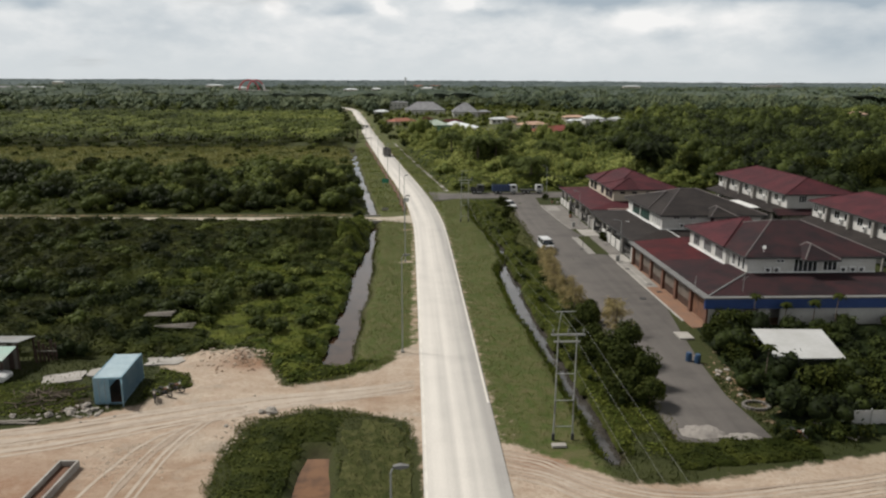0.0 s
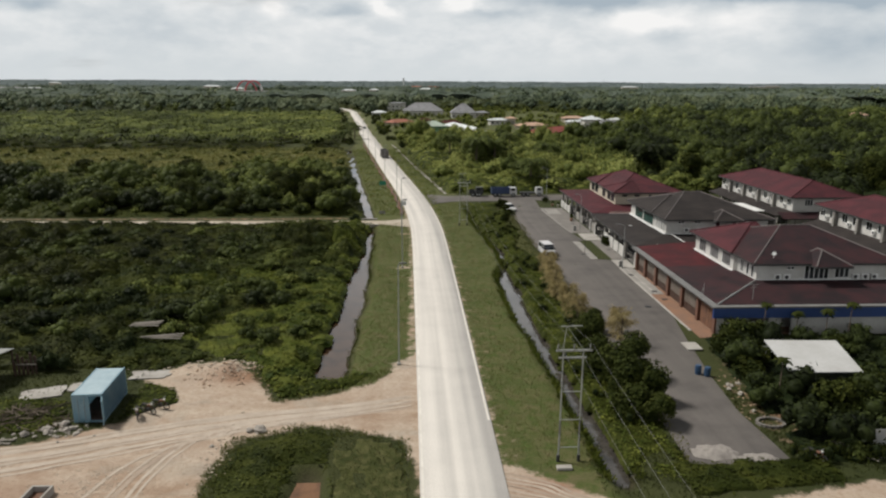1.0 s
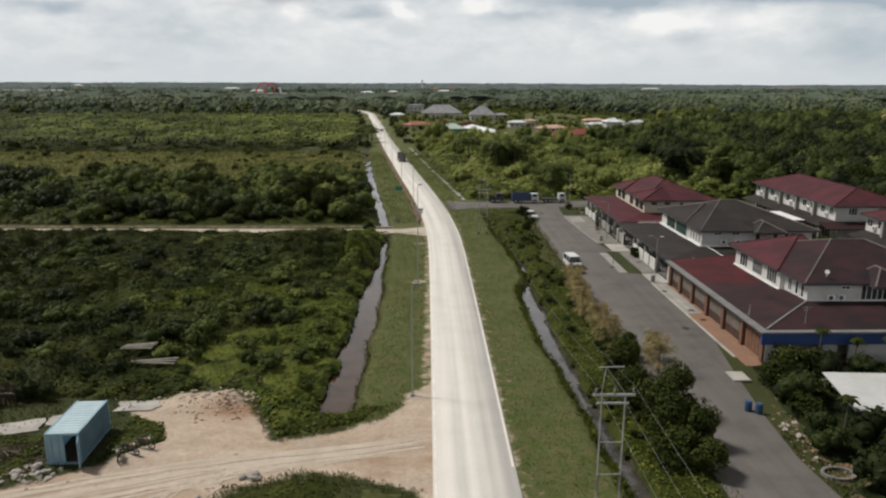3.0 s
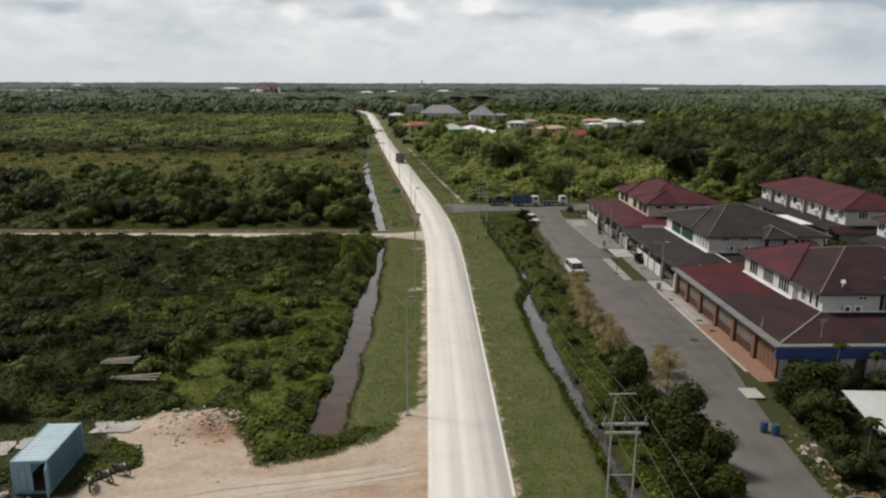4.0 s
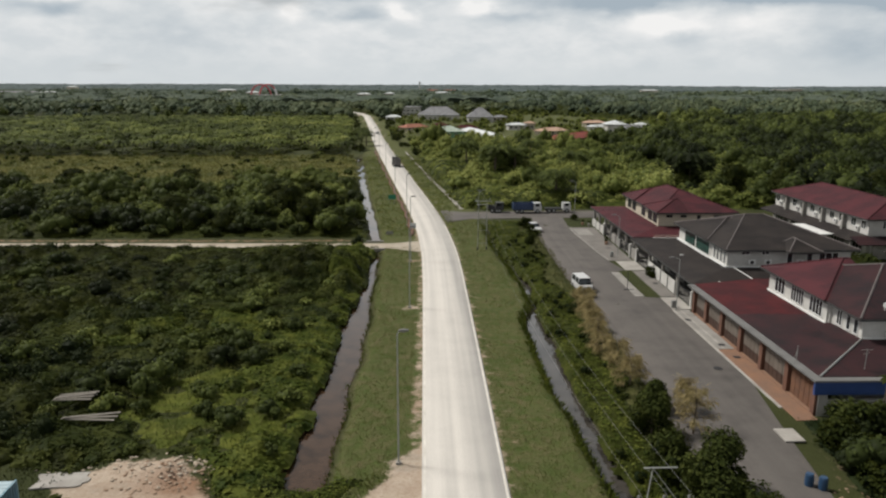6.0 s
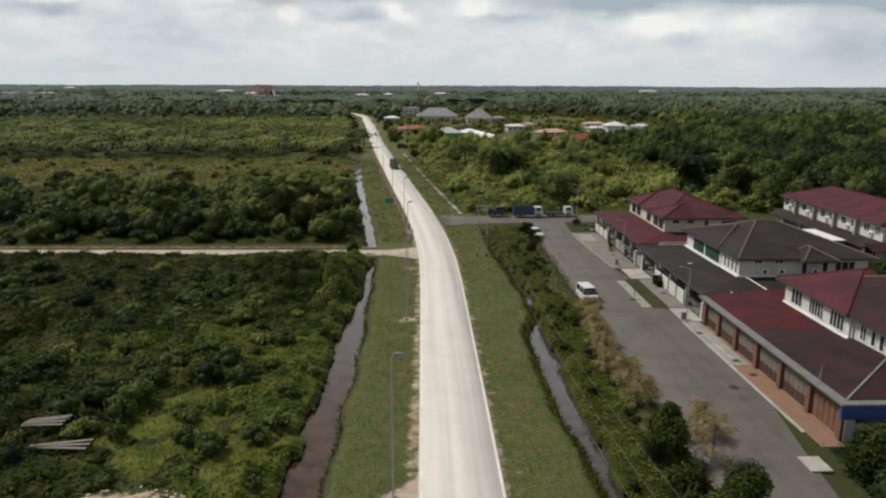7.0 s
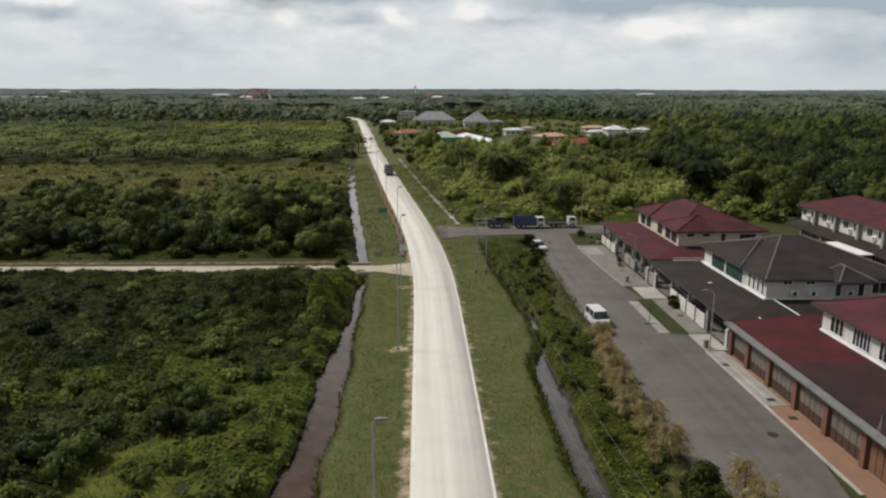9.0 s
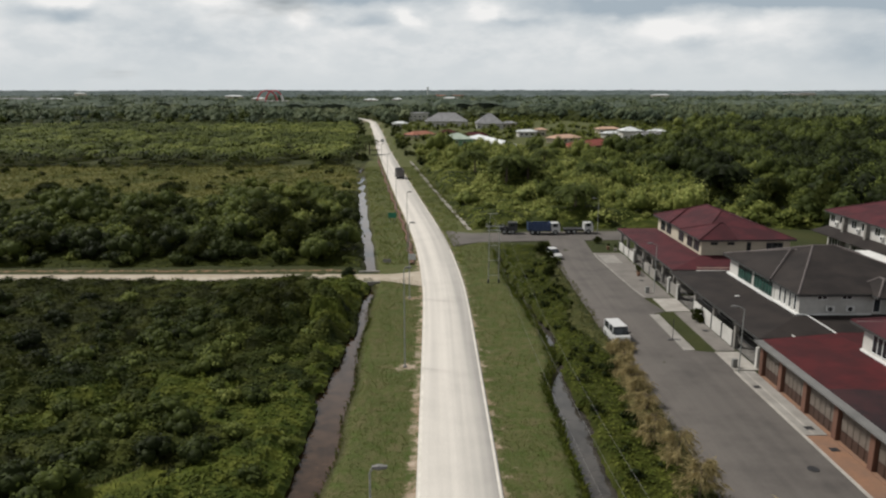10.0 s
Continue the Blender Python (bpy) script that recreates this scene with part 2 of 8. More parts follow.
def ground_mat():
    """Rough grass, mown verge and bare laterite; where each lies comes from the plan, the ragged edge from noise."""
    m, t, b = nodes_of("ground_cover")
    n1, n2, n3 = noise_node(t, 0.08, 6, 0.6), noise_node(t, 0.9, 6, 0.65), noise_node(t, 7.0, 5, 0.7)
    grass = blend(t, ramp(t, n1, 0.35, 0.65), (0.034, 0.044, 0.012), (0.062, 0.066, 0.022))
    grass = blend(t, ramp(t, n3, 0.3, 0.75), grass, (0.022, 0.026, 0.010))
    mown = blend(t, ramp(t, n2, 0.35, 0.65), (0.068, 0.093, 0.022), (0.134, 0.114, 0.058))
    mown = blend(t, ramp(t, noise_node(t, 0.3, 4, 0.6), 0.45, 0.62, 0.0, 0.5), mown, (0.054, 0.080, 0.018))
    mown = blend(t, ramp(t, n3, 0.35, 0.75, 0, 0.75), mown, (0.034, 0.045, 0.012))
    green = blend(t, attribute(t, "mown"), grass, mown)
    dirt = blend(t, ramp(t, n2, 0.3, 0.7), (0.35, 0.270, 0.205), (0.44, 0.367, 0.298))
    dirt = blend(t, ramp(t, n1, 0.45, 0.6, 0.0, 0.75), dirt, (0.27, 0.180, 0.120))
    gravel = noise_node(t, 0.16, 6, 0.6, (1.0, 1.4, 1.0))
    dirt = blend(t, ramp(t, gravel, 0.54, 0.62, 0.0, 0.55), dirt, (0.30, 0.27, 0.225))
    streak = noise_node(t, 0.55, 6, 0.65, (0.55, 1.3, 1.0))
    dirt = blend(t, ramp(t, streak, 0.45, 0.62, 0.0, 0.45), dirt, (0.50, 0.42, 0.335))
    dirt = blend(t, ramp(t, n3, 0.45, 0.8, 0.0, 0.5), dirt, (0.25, 0.17, 0.11))
    lumps = noise_node(t, 2.6, 6, 0.7)
    dirt = blend(t, ramp(t, lumps, 0.48, 0.68, 0.0, 0.55), dirt, (0.24, 0.165, 0.11))
    dirt = blend(t, arith(t, "MULTIPLY", attribute(t, "red"), ramp(t, n2, 0.25, 0.6, 0.25, 0.9)), dirt, (0.225, 0.118, 0.068))
    raw = attribute(t, "bare")
    edge = arith(t, "ADD", raw, arith(t, "MULTIPLY", arith(t, "SUBTRACT", n2, 0.5), 1.1))
    edge = arith(t, "ADD", edge, arith(t, "MULTIPLY", arith(t, "SUBTRACT", n3, 0.5), 0.5))
    c = blend(t, ramp(t, edge, 0.38, 0.62), green, dirt)
    mud = attribute(t, "mud")
    c = blend(t, mud, c, (0.045, 0.040, 0.022))
    link(t, c, b.inputs["Base Color"])
    b.inputs["Roughness"].default_value = 0.92
    b.inputs["Specular IOR Level"].default_value = 0.15
    bump(t, b, arith(t, "ADD", n3, arith(t, "MULTIPLY", n2, 2.0)), 0.7, 0.12)
    return m


def road_mat(name, base, dust, streaks, grey, patches=0.4):
    """Worn asphalt under pale dust; wheel tracks run along the road (UV x across, y along, metres)."""
    m, t, b = nodes_of(name)
    uv = t.nodes.new("ShaderNodeUVMap")
    uv.uv_map = "slope"
    mp = t.nodes.new("ShaderNodeMapping")
    mp.inputs["Scale"].default_value = (1.0, 0.016, 1.0)
    link(t, uv.outputs[0], mp.inputs["Vector"])
    n = t.nodes.new("ShaderNodeTexNoise")
    n.inputs["Scale"].default_value, n.inputs["Detail"].default_value = 1.0, 2.5
    link(t, mp.outputs[0], n.inputs["Vector"])
    sep = t.nodes.new("ShaderNodeSeparateXYZ")
    link(t, uv.outputs[0], sep.inputs[0])
    side = ramp(t, sep.outputs["X"], 3.0, 6.0, 0.0, grey)
    fine, big = noise_node(t, 9.0, 5, 0.7), noise_node(t, 0.25, 5, 0.6)
    f = arith(t, "ADD", ramp(t, n.outputs["Fac"], 0.38, 0.68, 0.0, streaks), side)
    f = arith(t, "ADD", f, ramp(t, big, 0.45, 0.7, 0.0, patches))
    c = blend(t, f, dust, base)
    c = blend(t, ramp(t, fine, 0.4, 0.8, 0.0, 0.3), c, tuple(x * 0.6 for x in base))
    link(t, c, b.inputs["Base Color"])
    b.inputs["Roughness"].default_value = 0.85
    bump(t, b, fine, 0.25, 0.02)
    return m


def water_mat(name, col, shine=0.8):
    m, t, b = nodes_of(name)
    n = noise_node(t, 0.7, 4, 0.6)
    c = blend(t, ramp(t, n, 0.4, 0.65), col, tuple(x * 0.5 for x in col))
    link(t, c, b.inputs["Base Color"])
    link(t, ramp(t, noise_node(t, 0.35, 4, 0.6), 0.4, 0.65, 0.02, 0.14), b.inputs["Roughness"])
    b.inputs["Specular IOR Level"].default_value = shine
    b.inputs["IOR"].default_value = 1.5
    bump(t, b, noise_node(t, 2.5, 3, 0.5), 0.05, 0.05)
    return m


def glass_mat(name, col):
    m, t, b = nodes_of(name)
    link(t, blend(t, ramp(t, noise_node(t, 0.8, 2), 0.4, 0.6), col, tuple(c * 0.5 for c in col)), b.inputs["Base Color"])
    b.inputs["Roughness"].default_value = 0.08
    b.inputs["Specular IOR Level"].default_value = 0.7
    return m


M_GROUND = ground_mat()
M_ROAD = road_mat("dusty_asphalt", (0.25, 0.24, 0.23), (0.61, 0.575, 0.53), 0.34, 0.68, 0.12)
M_ESTATE = road_mat("grey_asphalt", (0.063, 0.056, 0.052), (0.118, 0.105, 0.096), 0.30, 0.25, 0.6)
M_TRACK = surface("pale_track", (0.42, 0.37, 0.30), (0.30, 0.25, 0.19), 0.95, 4.0, 0.4)
M_LINE = surface("road_paint", (0.68, 0.65, 0.60), (0.5, 0.47, 0.42), 0.8, 6.0, 0.6)
M_WATER = water_mat("ditch_water", (0.062, 0.036, 0.022), 0.62)
M_MURKY = water_mat("murky_water", (0.062, 0.056, 0.050))
M_BROWN = water_mat("brown_water", (0.17, 0.085, 0.04))
M_CONC = surface("concrete", (0.28, 0.265, 0.245), (0.19, 0.18, 0.165), 0.9, 5.0, 0.5)
M_PAVE = surface("worn_pavement", (0.185, 0.17, 0.155), (0.125, 0.115, 0.105), 0.9, 5.0, 0.5)
M_SLAB = surface("pale_slab", (0.38, 0.36, 0.33), (0.24, 0.22, 0.20), 0.9, 5.0, 0.5)
M_TERRA = surface("terracotta_tile", (0.235, 0.125, 0.075), (0.17, 0.105, 0.075), 0.8, 4.0, 0.5)
M_WALL = surface("white_render", (0.54, 0.53, 0.505), (0.40, 0.385, 0.36), 0.85, 3.0, 0.35)
M_CREAM = surface("cream_render", (0.50, 0.45, 0.355), (0.41, 0.365, 0.29), 0.85, 3.0, 0.35)
M_BLUE = surface("blue_fascia", (0.022, 0.058, 0.20), (0.018, 0.045, 0.15), 0.55, 3.0, 0.3)
M_MAROON = roof_mat("maroon_tile", (0.040, 0.017, 0.019), (0.019, 0.013, 0.015))
M_RED = roof_mat("red_tile", (0.080, 0.021, 0.026), (0.048, 0.016, 0.020))
M_BRIGHT = roof_mat("bright_red_tile", (0.072, 0.013, 0.015), (0.044, 0.011, 0.013))
M_DARK = roof_mat("dark_brown_tile", (0.034, 0.028, 0.026), (0.020, 0.017, 0.0165))
M_GUTTER = surface("grey_gutter", (0.165, 0.163, 0.158), (0.11, 0.108, 0.105), 0.6, 4.0, 0.6)
M_FRAME = surface("white_frame", (0.75, 0.75, 0.74), (0.62, 0.62, 0.6), 0.5, 6.0, 0.8)
M_DARKFRAME = surface("dark_frame", (0.05, 0.05, 0.05), (0.035, 0.035, 0.035), 0.5, 6.0, 0.8)
M_GLASS = glass_mat("dark_glass", (0.03, 0.035, 0.04))
M_GREEN = glass_mat("green_glass", (0.025, 0.075, 0.06))
M_BRICK = surface("orange_brick", (0.145, 0.068, 0.044), (0.11, 0.055, 0.038), 0.85, 9.0, 1.0)
M_WOOD = surface("brown_wood", (0.060, 0.032, 0.022), (0.040, 0.022, 0.016), 0.6, 6.0, 0.9)
M_GRILLE = surface("brown_mesh", (0.15, 0.125, 0.105), (0.10, 0.08, 0.065), 0.7, 9.0, 0.7)
M_PLANK = surface("grey_plank", (0.21, 0.19, 0.165), (0.14, 0.125, 0.105), 0.9, 8.0, 0.8)
M_STEEL = surface("galvanised", (0.33, 0.34, 0.33), (0.24, 0.25, 0.24), 0.55, 8.0, 0.8, metal=0.2)
M_DARKMETAL = surface("dark_metal", (0.045, 0.045, 0.05), (0.03, 0.03, 0.03), 0.5, 8.0, 0.8, metal=0.3)
M_RUST = surface("rust", (0.16, 0.075, 0.04), (0.09, 0.045, 0.03), 0.85, 8.0, 1.2)
M_CONT = surface("blue_container", (0.145, 0.27, 0.345), (0.25, 0.35, 0.40), 0.6, 5.0, 0.7)
M_SHEET = surface("white_sheet_roof", (0.46, 0.46, 0.455), (0.36, 0.355, 0.34), 0.5, 3.0, 0.3)
M_ZINC = surface("old_zinc", (0.25, 0.26, 0.255), (0.17, 0.15, 0.135), 0.55, 5.0, 0.5)
M_STONE = surface("stone", (0.34, 0.31, 0.275), (0.23, 0.205, 0.18), 0.95, 6.0, 0.9)
M_BARK = surface("bark", (0.13, 0.10, 0.075), (0.08, 0.06, 0.045), 0.95, 9.0, 1.5)
M_TYRE = surface("rubber", (0.02, 0.02, 0.02), (0.03, 0.028, 0.025), 0.9, 9.0, 2.0)
M_CARWHITE = surface("white_car_paint", (0.52, 0.52, 0.52), (0.5, 0.5, 0.5), 0.3, 5.0, 0.5, relief=0)
M_CARBLUE = surface("blue_truck_paint", (0.03, 0.055, 0.13), (0.025, 0.045, 0.10), 0.35, 5.0, 0.5, relief=0)
M_CARGREY = surface("grey_truck_body", (0.13, 0.125, 0.13), (0.10, 0.085, 0.08), 0.6, 5.0, 0.5)
M_SIGN = surface("green_sign", (0.02, 0.22, 0.13), (0.02, 0.18, 0.11), 0.5, 5.0, 0.5)
M_DRUM = surface("blue_drum", (0.02, 0.06, 0.13), (0.018, 0.05, 0.10), 0.5, 5.0, 0.8)
M_INS = surface("insulator", (0.62, 0.62, 0.60), (0.5, 0.5, 0.5), 0.3, 5.0, 0.8)
L_FIELD = leaf_mat("field_leaves", (0.031, 0.047, 0.009), (0.080, 0.102, 0.018), (0.156, 0.170, 0.035), 0.22)
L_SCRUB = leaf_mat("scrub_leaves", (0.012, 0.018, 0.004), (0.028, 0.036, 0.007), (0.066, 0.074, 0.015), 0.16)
# dark foliage; also the painted shade inside crowns and under woodland
L_DARK = leaf_mat("dark_leaves_and_shade", (0.009, 0.015, 0.006), (0.017, 0.025, 0.009), (0.032, 0.042, 0.015), 0.2)
L_WOOD = leaf_mat("woodland_leaves", (0.017, 0.026, 0.009), (0.036, 0.048, 0.015), (0.072, 0.084, 0.027), 0.06)
L_BUSH = leaf_mat("bush_leaves", (0.050, 0.072, 0.014), (0.120, 0.148, 0.028), (0.250, 0.262, 0.066), 0.09)
L_MEADOW = leaf_mat("meadow_blades", (0.064, 0.076, 0.020), (0.118, 0.118, 0.033), (0.175, 0.162, 0.055), 0.05)
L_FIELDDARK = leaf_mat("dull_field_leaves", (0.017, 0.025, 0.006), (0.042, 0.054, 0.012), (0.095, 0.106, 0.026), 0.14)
L_TAN = leaf_mat("tan_needles", (0.20, 0.165, 0.075), (0.33, 0.265, 0.13), (0.46, 0.38, 0.20), 0.4, 0.4)
L_GRASS = leaf_mat("grass_blades", (0.066, 0.088, 0.016), (0.115, 0.128, 0.032), (0.165, 0.160, 0.060), 0.2)
L_DUSTY = leaf_mat("dusty_grass", (0.046, 0.056, 0.018), (0.082, 0.088, 0.031), (0.130, 0.126, 0.054), 0.5)
L_DRY = leaf_mat("yellow_grass", (0.085, 0.095, 0.024), (0.135, 0.135, 0.038), (0.180, 0.168, 0.055), 0.05)
# far leaves paled and blued: aerial haze painted into their colour
L_FARHAZE = leaf_mat("haze_tinted_woodland", (0.050, 0.068, 0.054), (0.076, 0.097, 0.072), (0.110, 0.130, 0.092), 0.012, 0.1)
L_HORIZON = leaf_mat("haze_tinted_horizon", (0.070, 0.092, 0.092), (0.090, 0.114, 0.112), (0.112, 0.136, 0.130), 0.003, 0.1)
C_WOOD = crown_mat("tree_leaves", ((0.012, 0.017, 0.006), (0.037, 0.049, 0.013), (0.082, 0.102, 0.025), (0.168, 0.192, 0.048), (0.290, 0.305, 0.095)))
# greyed crown tones carry the distance haze in the leaf colour
C_HAZY = crown_mat("haze_tinted_tree_leaves", ((0.040, 0.056, 0.038), (0.070, 0.092, 0.054), (0.115, 0.136, 0.074), (0.165, 0.182, 0.096)), 0.1)
# dull scrub; part of its darkness is vignette put into the colour
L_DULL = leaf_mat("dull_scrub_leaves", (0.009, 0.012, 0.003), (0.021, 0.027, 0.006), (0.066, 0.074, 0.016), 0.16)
M_ARCH = surface("arch_paint", (0.46, 0.06, 0.07), (0.38, 0.05, 0.06), 0.5, 2.0, 0.1)
M_REDSOIL = surface("red_earth", (0.135, 0.070, 0.044), (0.09, 0.05, 0.034), 0.95, 4.0, 0.5, relief=0.6)
M_CONTROOF = surface("faded_container_roof", (0.40, 0.50, 0.54), (0.30, 0.40, 0.46), 0.6, 5.0, 0.7)
M_RUBBLE = surface("dusty_rubble", (0.42, 0.36, 0.29), (0.33, 0.26, 0.195), 0.95, 6.0, 0.9)
M_CLOD = surface("earth_clod", (0.27, 0.18, 0.12), (0.34, 0.25, 0.18), 0.95, 6.0, 0.9)
M_TRACKLIGHT = surface("wheel_rut", (0.43, 0.365, 0.30), (0.35, 0.285, 0.225), 0.95, 3.0, 0.6)
M_RUTDARK = surface("damp_wheel_rut", (0.29, 0.225, 0.172), (0.36, 0.29, 0.23), 0.95, 3.0, 0.6)
M_SAND = surface("grey_sand", (0.26, 0.238, 0.215), (0.20, 0.18, 0.165), 0.95, 3.0, 0.8)
M_CAP = surface("pale_ridge_cap", (0.115, 0.098, 0.095), (0.08, 0.065, 0.065), 0.8, 4.0, 0.8)
L_PALE = leaf_mat("pale_flower_heads", (0.30, 0.30, 0.26), (0.42, 0.42, 0.38), (0.55, 0.55, 0.5), 0.5)

# ---- building tools ----
def part(name, bm, mat, parent=None, label="", smooth=False):
    """Links a bmesh as one mesh object, under a thing where there is one."""
    me = bpy.data.meshes.new(name)
    bm.to_mesh(me)
    bm.free()
    if smooth:
        me.shade_smooth()
    me.materials.append(mat)
    ob = new(name, me)
    if parent is not None:
        ob.parent = parent
    if label:
        ob["label"] = label
    return ob


def thing(name, at, label, category, group="", turn=0.0):
    ob = new(name)
    ob.empty_display_size = 0.3
    ob.matrix_world = pose(at[0], at[1], at[2], 0, 0, turn)
    return tagged(ob, label, category, group)


def box(bm, x0, y0, z0, x1, y1, z1, m=None):
    vs = [bm.verts.new(Vector(p) if m is None else m @ Vector(p)) for p in (
        (x0, y0, z0), (x1, y0, z0), (x1, y1, z0), (x0, y1, z0), (x0, y0, z1), (x1, y0, z1), (x1, y1, z1), (x0, y1, z1))]
    for f in ((0, 3, 2, 1), (4, 5, 6, 7), (0, 1, 5, 4), (1, 2, 6, 5), (2, 3, 7, 6), (3, 0, 4, 7)):
        bm.faces.new([vs[i] for i in f])
    return vs


def boxes(*dims, bevel=0.0):
    bm = bmesh.new()
    for d in dims:
        box(bm, *d)
    if bevel:
        bmesh.ops.bevel(bm, geom=bm.edges[:], offset=bevel, segments=1, affect="EDGES")
    return bm


def tube(bm, a, b, r0, r1=None, n=8):
    """A tapered rod from a to b."""
    r1 = r0 if r1 is None else r1
    a, b = Vector(a), Vector(b)
    q = (b - a).to_track_quat("Z", "Y").to_matrix()
    rings = []
    for p, r in ((a, r0), (b, r1)):
        rings.append([bm.verts.new(p + q @ Vector((r * math.cos(2 * math.pi * i / n), r * math.sin(2 * math.pi * i / n), 0))) for i in range(n)])
    for i in range(n):
        j = (i + 1) % n
        bm.faces.new((rings[0][i], rings[0][j], rings[1][j], rings[1][i]))
    bm.faces.new(rings[0][::-1])
    bm.faces.new(rings[1])


def sweep(bm, pts, r, n=6):
    """One connected tube along a line of points."""
    pts = [Vector(p) for p in pts]
    rings = []
    for k, p in enumerate(pts):
        d = pts[min(k + 1, len(pts) - 1)] - pts[max(k - 1, 0)]
        q = d.to_track_quat("Z", "Y").to_matrix()
        rings.append([bm.verts.new(p + q @ Vector((r * math.cos(2 * math.pi * i / n), r * math.sin(2 * math.pi * i / n), 0))) for i in range(n)])
    for a, b in zip(rings, rings[1:]):
        best = min(range(n), key=lambda s: sum((a[i].co - b[(i + s) % n].co).length for i in range(n)))
        for i in range(n):
            j = (i + 1) % n
            bm.faces.new((a[i], a[j], b[(j + best) % n], b[(i + best) % n]))
        b[:] = b[best:] + b[:best]
    bm.faces.new(rings[0][::-1])
    bm.faces.new(rings[-1])
    bmesh.ops.recalc_face_normals(bm, faces=bm.faces)
    return bm


def rods(*items, n=8):
    bm = bmesh.new()
    for it in items:
        tube(bm, *it, n=n)
    return bm


def slab(bm, corners, thick, uv=True):
    """A sloping slab: corners in order, thickness downwards; UV 'slope' in metres along and up the slope."""
    lay = bm.loops.layers.uv.get("slope") or bm.loops.layers.uv.new("slope")
    top = [Vector(c) for c in corners]
    vt = [bm.verts.new(c) for c in top]
    vb = [bm.verts.new(c - Vector((0, 0, thick))) for c in top]
    n = (top[1] - top[0]).cross(top[2] - top[0]).normalized()
    if n.z < 0:
        n = -n
    across = Vector((-n.y, n.x, 0))
    across = across.normalized() if across.length > 1e-4 else Vector((1, 0, 0))
    up = n.cross(across)
    f = [bm.faces.new(vt), bm.faces.new(vb[::-1])]
    k = len(vt)
    for i in range(k):
        j = (i + 1) % k
        f.append(bm.faces.new((vt[j], vt[i], vb[i], vb[j])))
    for face in f:
        for lp in face.loops:
            lp[lay].uv = (lp.vert.co.dot(across), lp.vert.co.dot(up))
    bmesh.ops.recalc_face_normals(bm, faces=f)


def raw_mesh(name, verts, faces, mat, smooth=False, attrs=None):
    """A large mesh straight from number arrays: verts (n, 3), faces (m, 3 or 4)."""
    verts, faces = np.asarray(verts, np.float32), np.asarray(faces, np.int32)
    me = bpy.data.meshes.new(name)
    k = faces.shape[1]
    me.vertices.add(len(verts))
    me.vertices.foreach_set("co", verts.ravel())
    me.loops.add(faces.size)
    me.loops.foreach_set("vertex_index", faces.ravel())
    me.polygons.add(len(faces))
    me.polygons.foreach_set("loop_start", np.arange(0, faces.size, k, dtype=np.int32))
    me.polygons.foreach_set("use_smooth", np.full(len(faces), smooth))
    me.update(calc_edges=True)
    for key, values in (attrs or {}).items():
        a = me.attributes.new(key, "FLOAT", "POINT")
        a.data.foreach_set("value", np.asarray(values, np.float32))
    me.materials.append(mat)
    return new(name, me)


RNG = np.random.default_rng(7)


LATTICES = {}


def lattice(shape, seed):
    if (shape, seed) not in LATTICES:
        LATTICES[shape, seed] = np.random.default_rng(seed).random(shape)
    return LATTICES[shape, seed]


def vnoise(x, y, scale, seed=0):
    """Smooth value noise in 0..1 on arrays."""
    g = lattice((256, 256), seed)
    u, v = np.asarray(x) / scale, np.asarray(y) / scale
    i, j = np.floor(u).astype(int), np.floor(v).astype(int)
    fu, fv = u - i, v - j
    fu, fv = fu * fu * (3 - 2 * fu), fv * fv * (3 - 2 * fv)
    a, b = g[i % 256, j % 256], g[(i + 1) % 256, j % 256]
    c, d = g[i % 256, (j + 1) % 256], g[(i + 1) % 256, (j + 1) % 256]
    return (a * (1 - fu) + b * fu) * (1 - fv) + (c * (1 - fu) + d * fu) * fv


def crowns_height(x, y, cell, seed, lo, hi):
    """Height of a closed canopy: one rounded crown a cell, of uneven size and height."""
    g1, g2, g3 = lattice((128, 128), seed), lattice((128, 128), seed + 1), lattice((128, 128), seed + 2)
    i, j = np.floor(x / cell).astype(int), np.floor(y / cell).astype(int)
    best = np.zeros_like(x, dtype=float)
    for a in (-1, 0, 1):
        for b in (-1, 0, 1):
            p, q = (i + a) % 128, (j + b) % 128
            cx, cy = (i + a + 0.15 + 0.7 * g1[p, q]) * cell, (j + b + 0.15 + 0.7 * g2[p, q]) * cell
            r = cell * (0.62 + 0.4 * g3[p, q])
            h = lo + (hi - lo) * g3[q, p]
            d = ((x - cx) ** 2 + (y - cy) ** 2) / r ** 2
            best = np.maximum(best, h * (0.12 + 0.88 * np.sqrt(np.maximum(0, 1 - d))) * (d < 1))
    return best


def inside(x, y, poly):
    """Signed distance to a polygon in plan, positive inside."""
    x, y = np.asarray(x, float), np.asarray(y, float)
    odd, best = np.zeros(x.shape, bool), np.full(x.shape, 1e9)
    for (ax, ay), (bx, by) in zip(poly, poly[1:] + poly[:1]):
        if ay != by:
            odd ^= ((ay > y) != (by > y)) & (x < (bx - ax) * (y - ay) / (by - ay) + ax)
        dx, dy = bx - ax, by - ay
        s = np.clip(((x - ax) * dx + (y - ay) * dy) / (dx * dx + dy * dy), 0, 1)
        best = np.minimum(best, np.hypot(x - ax - s * dx, y - ay - s * dy))
    return np.where(odd, best, -best)


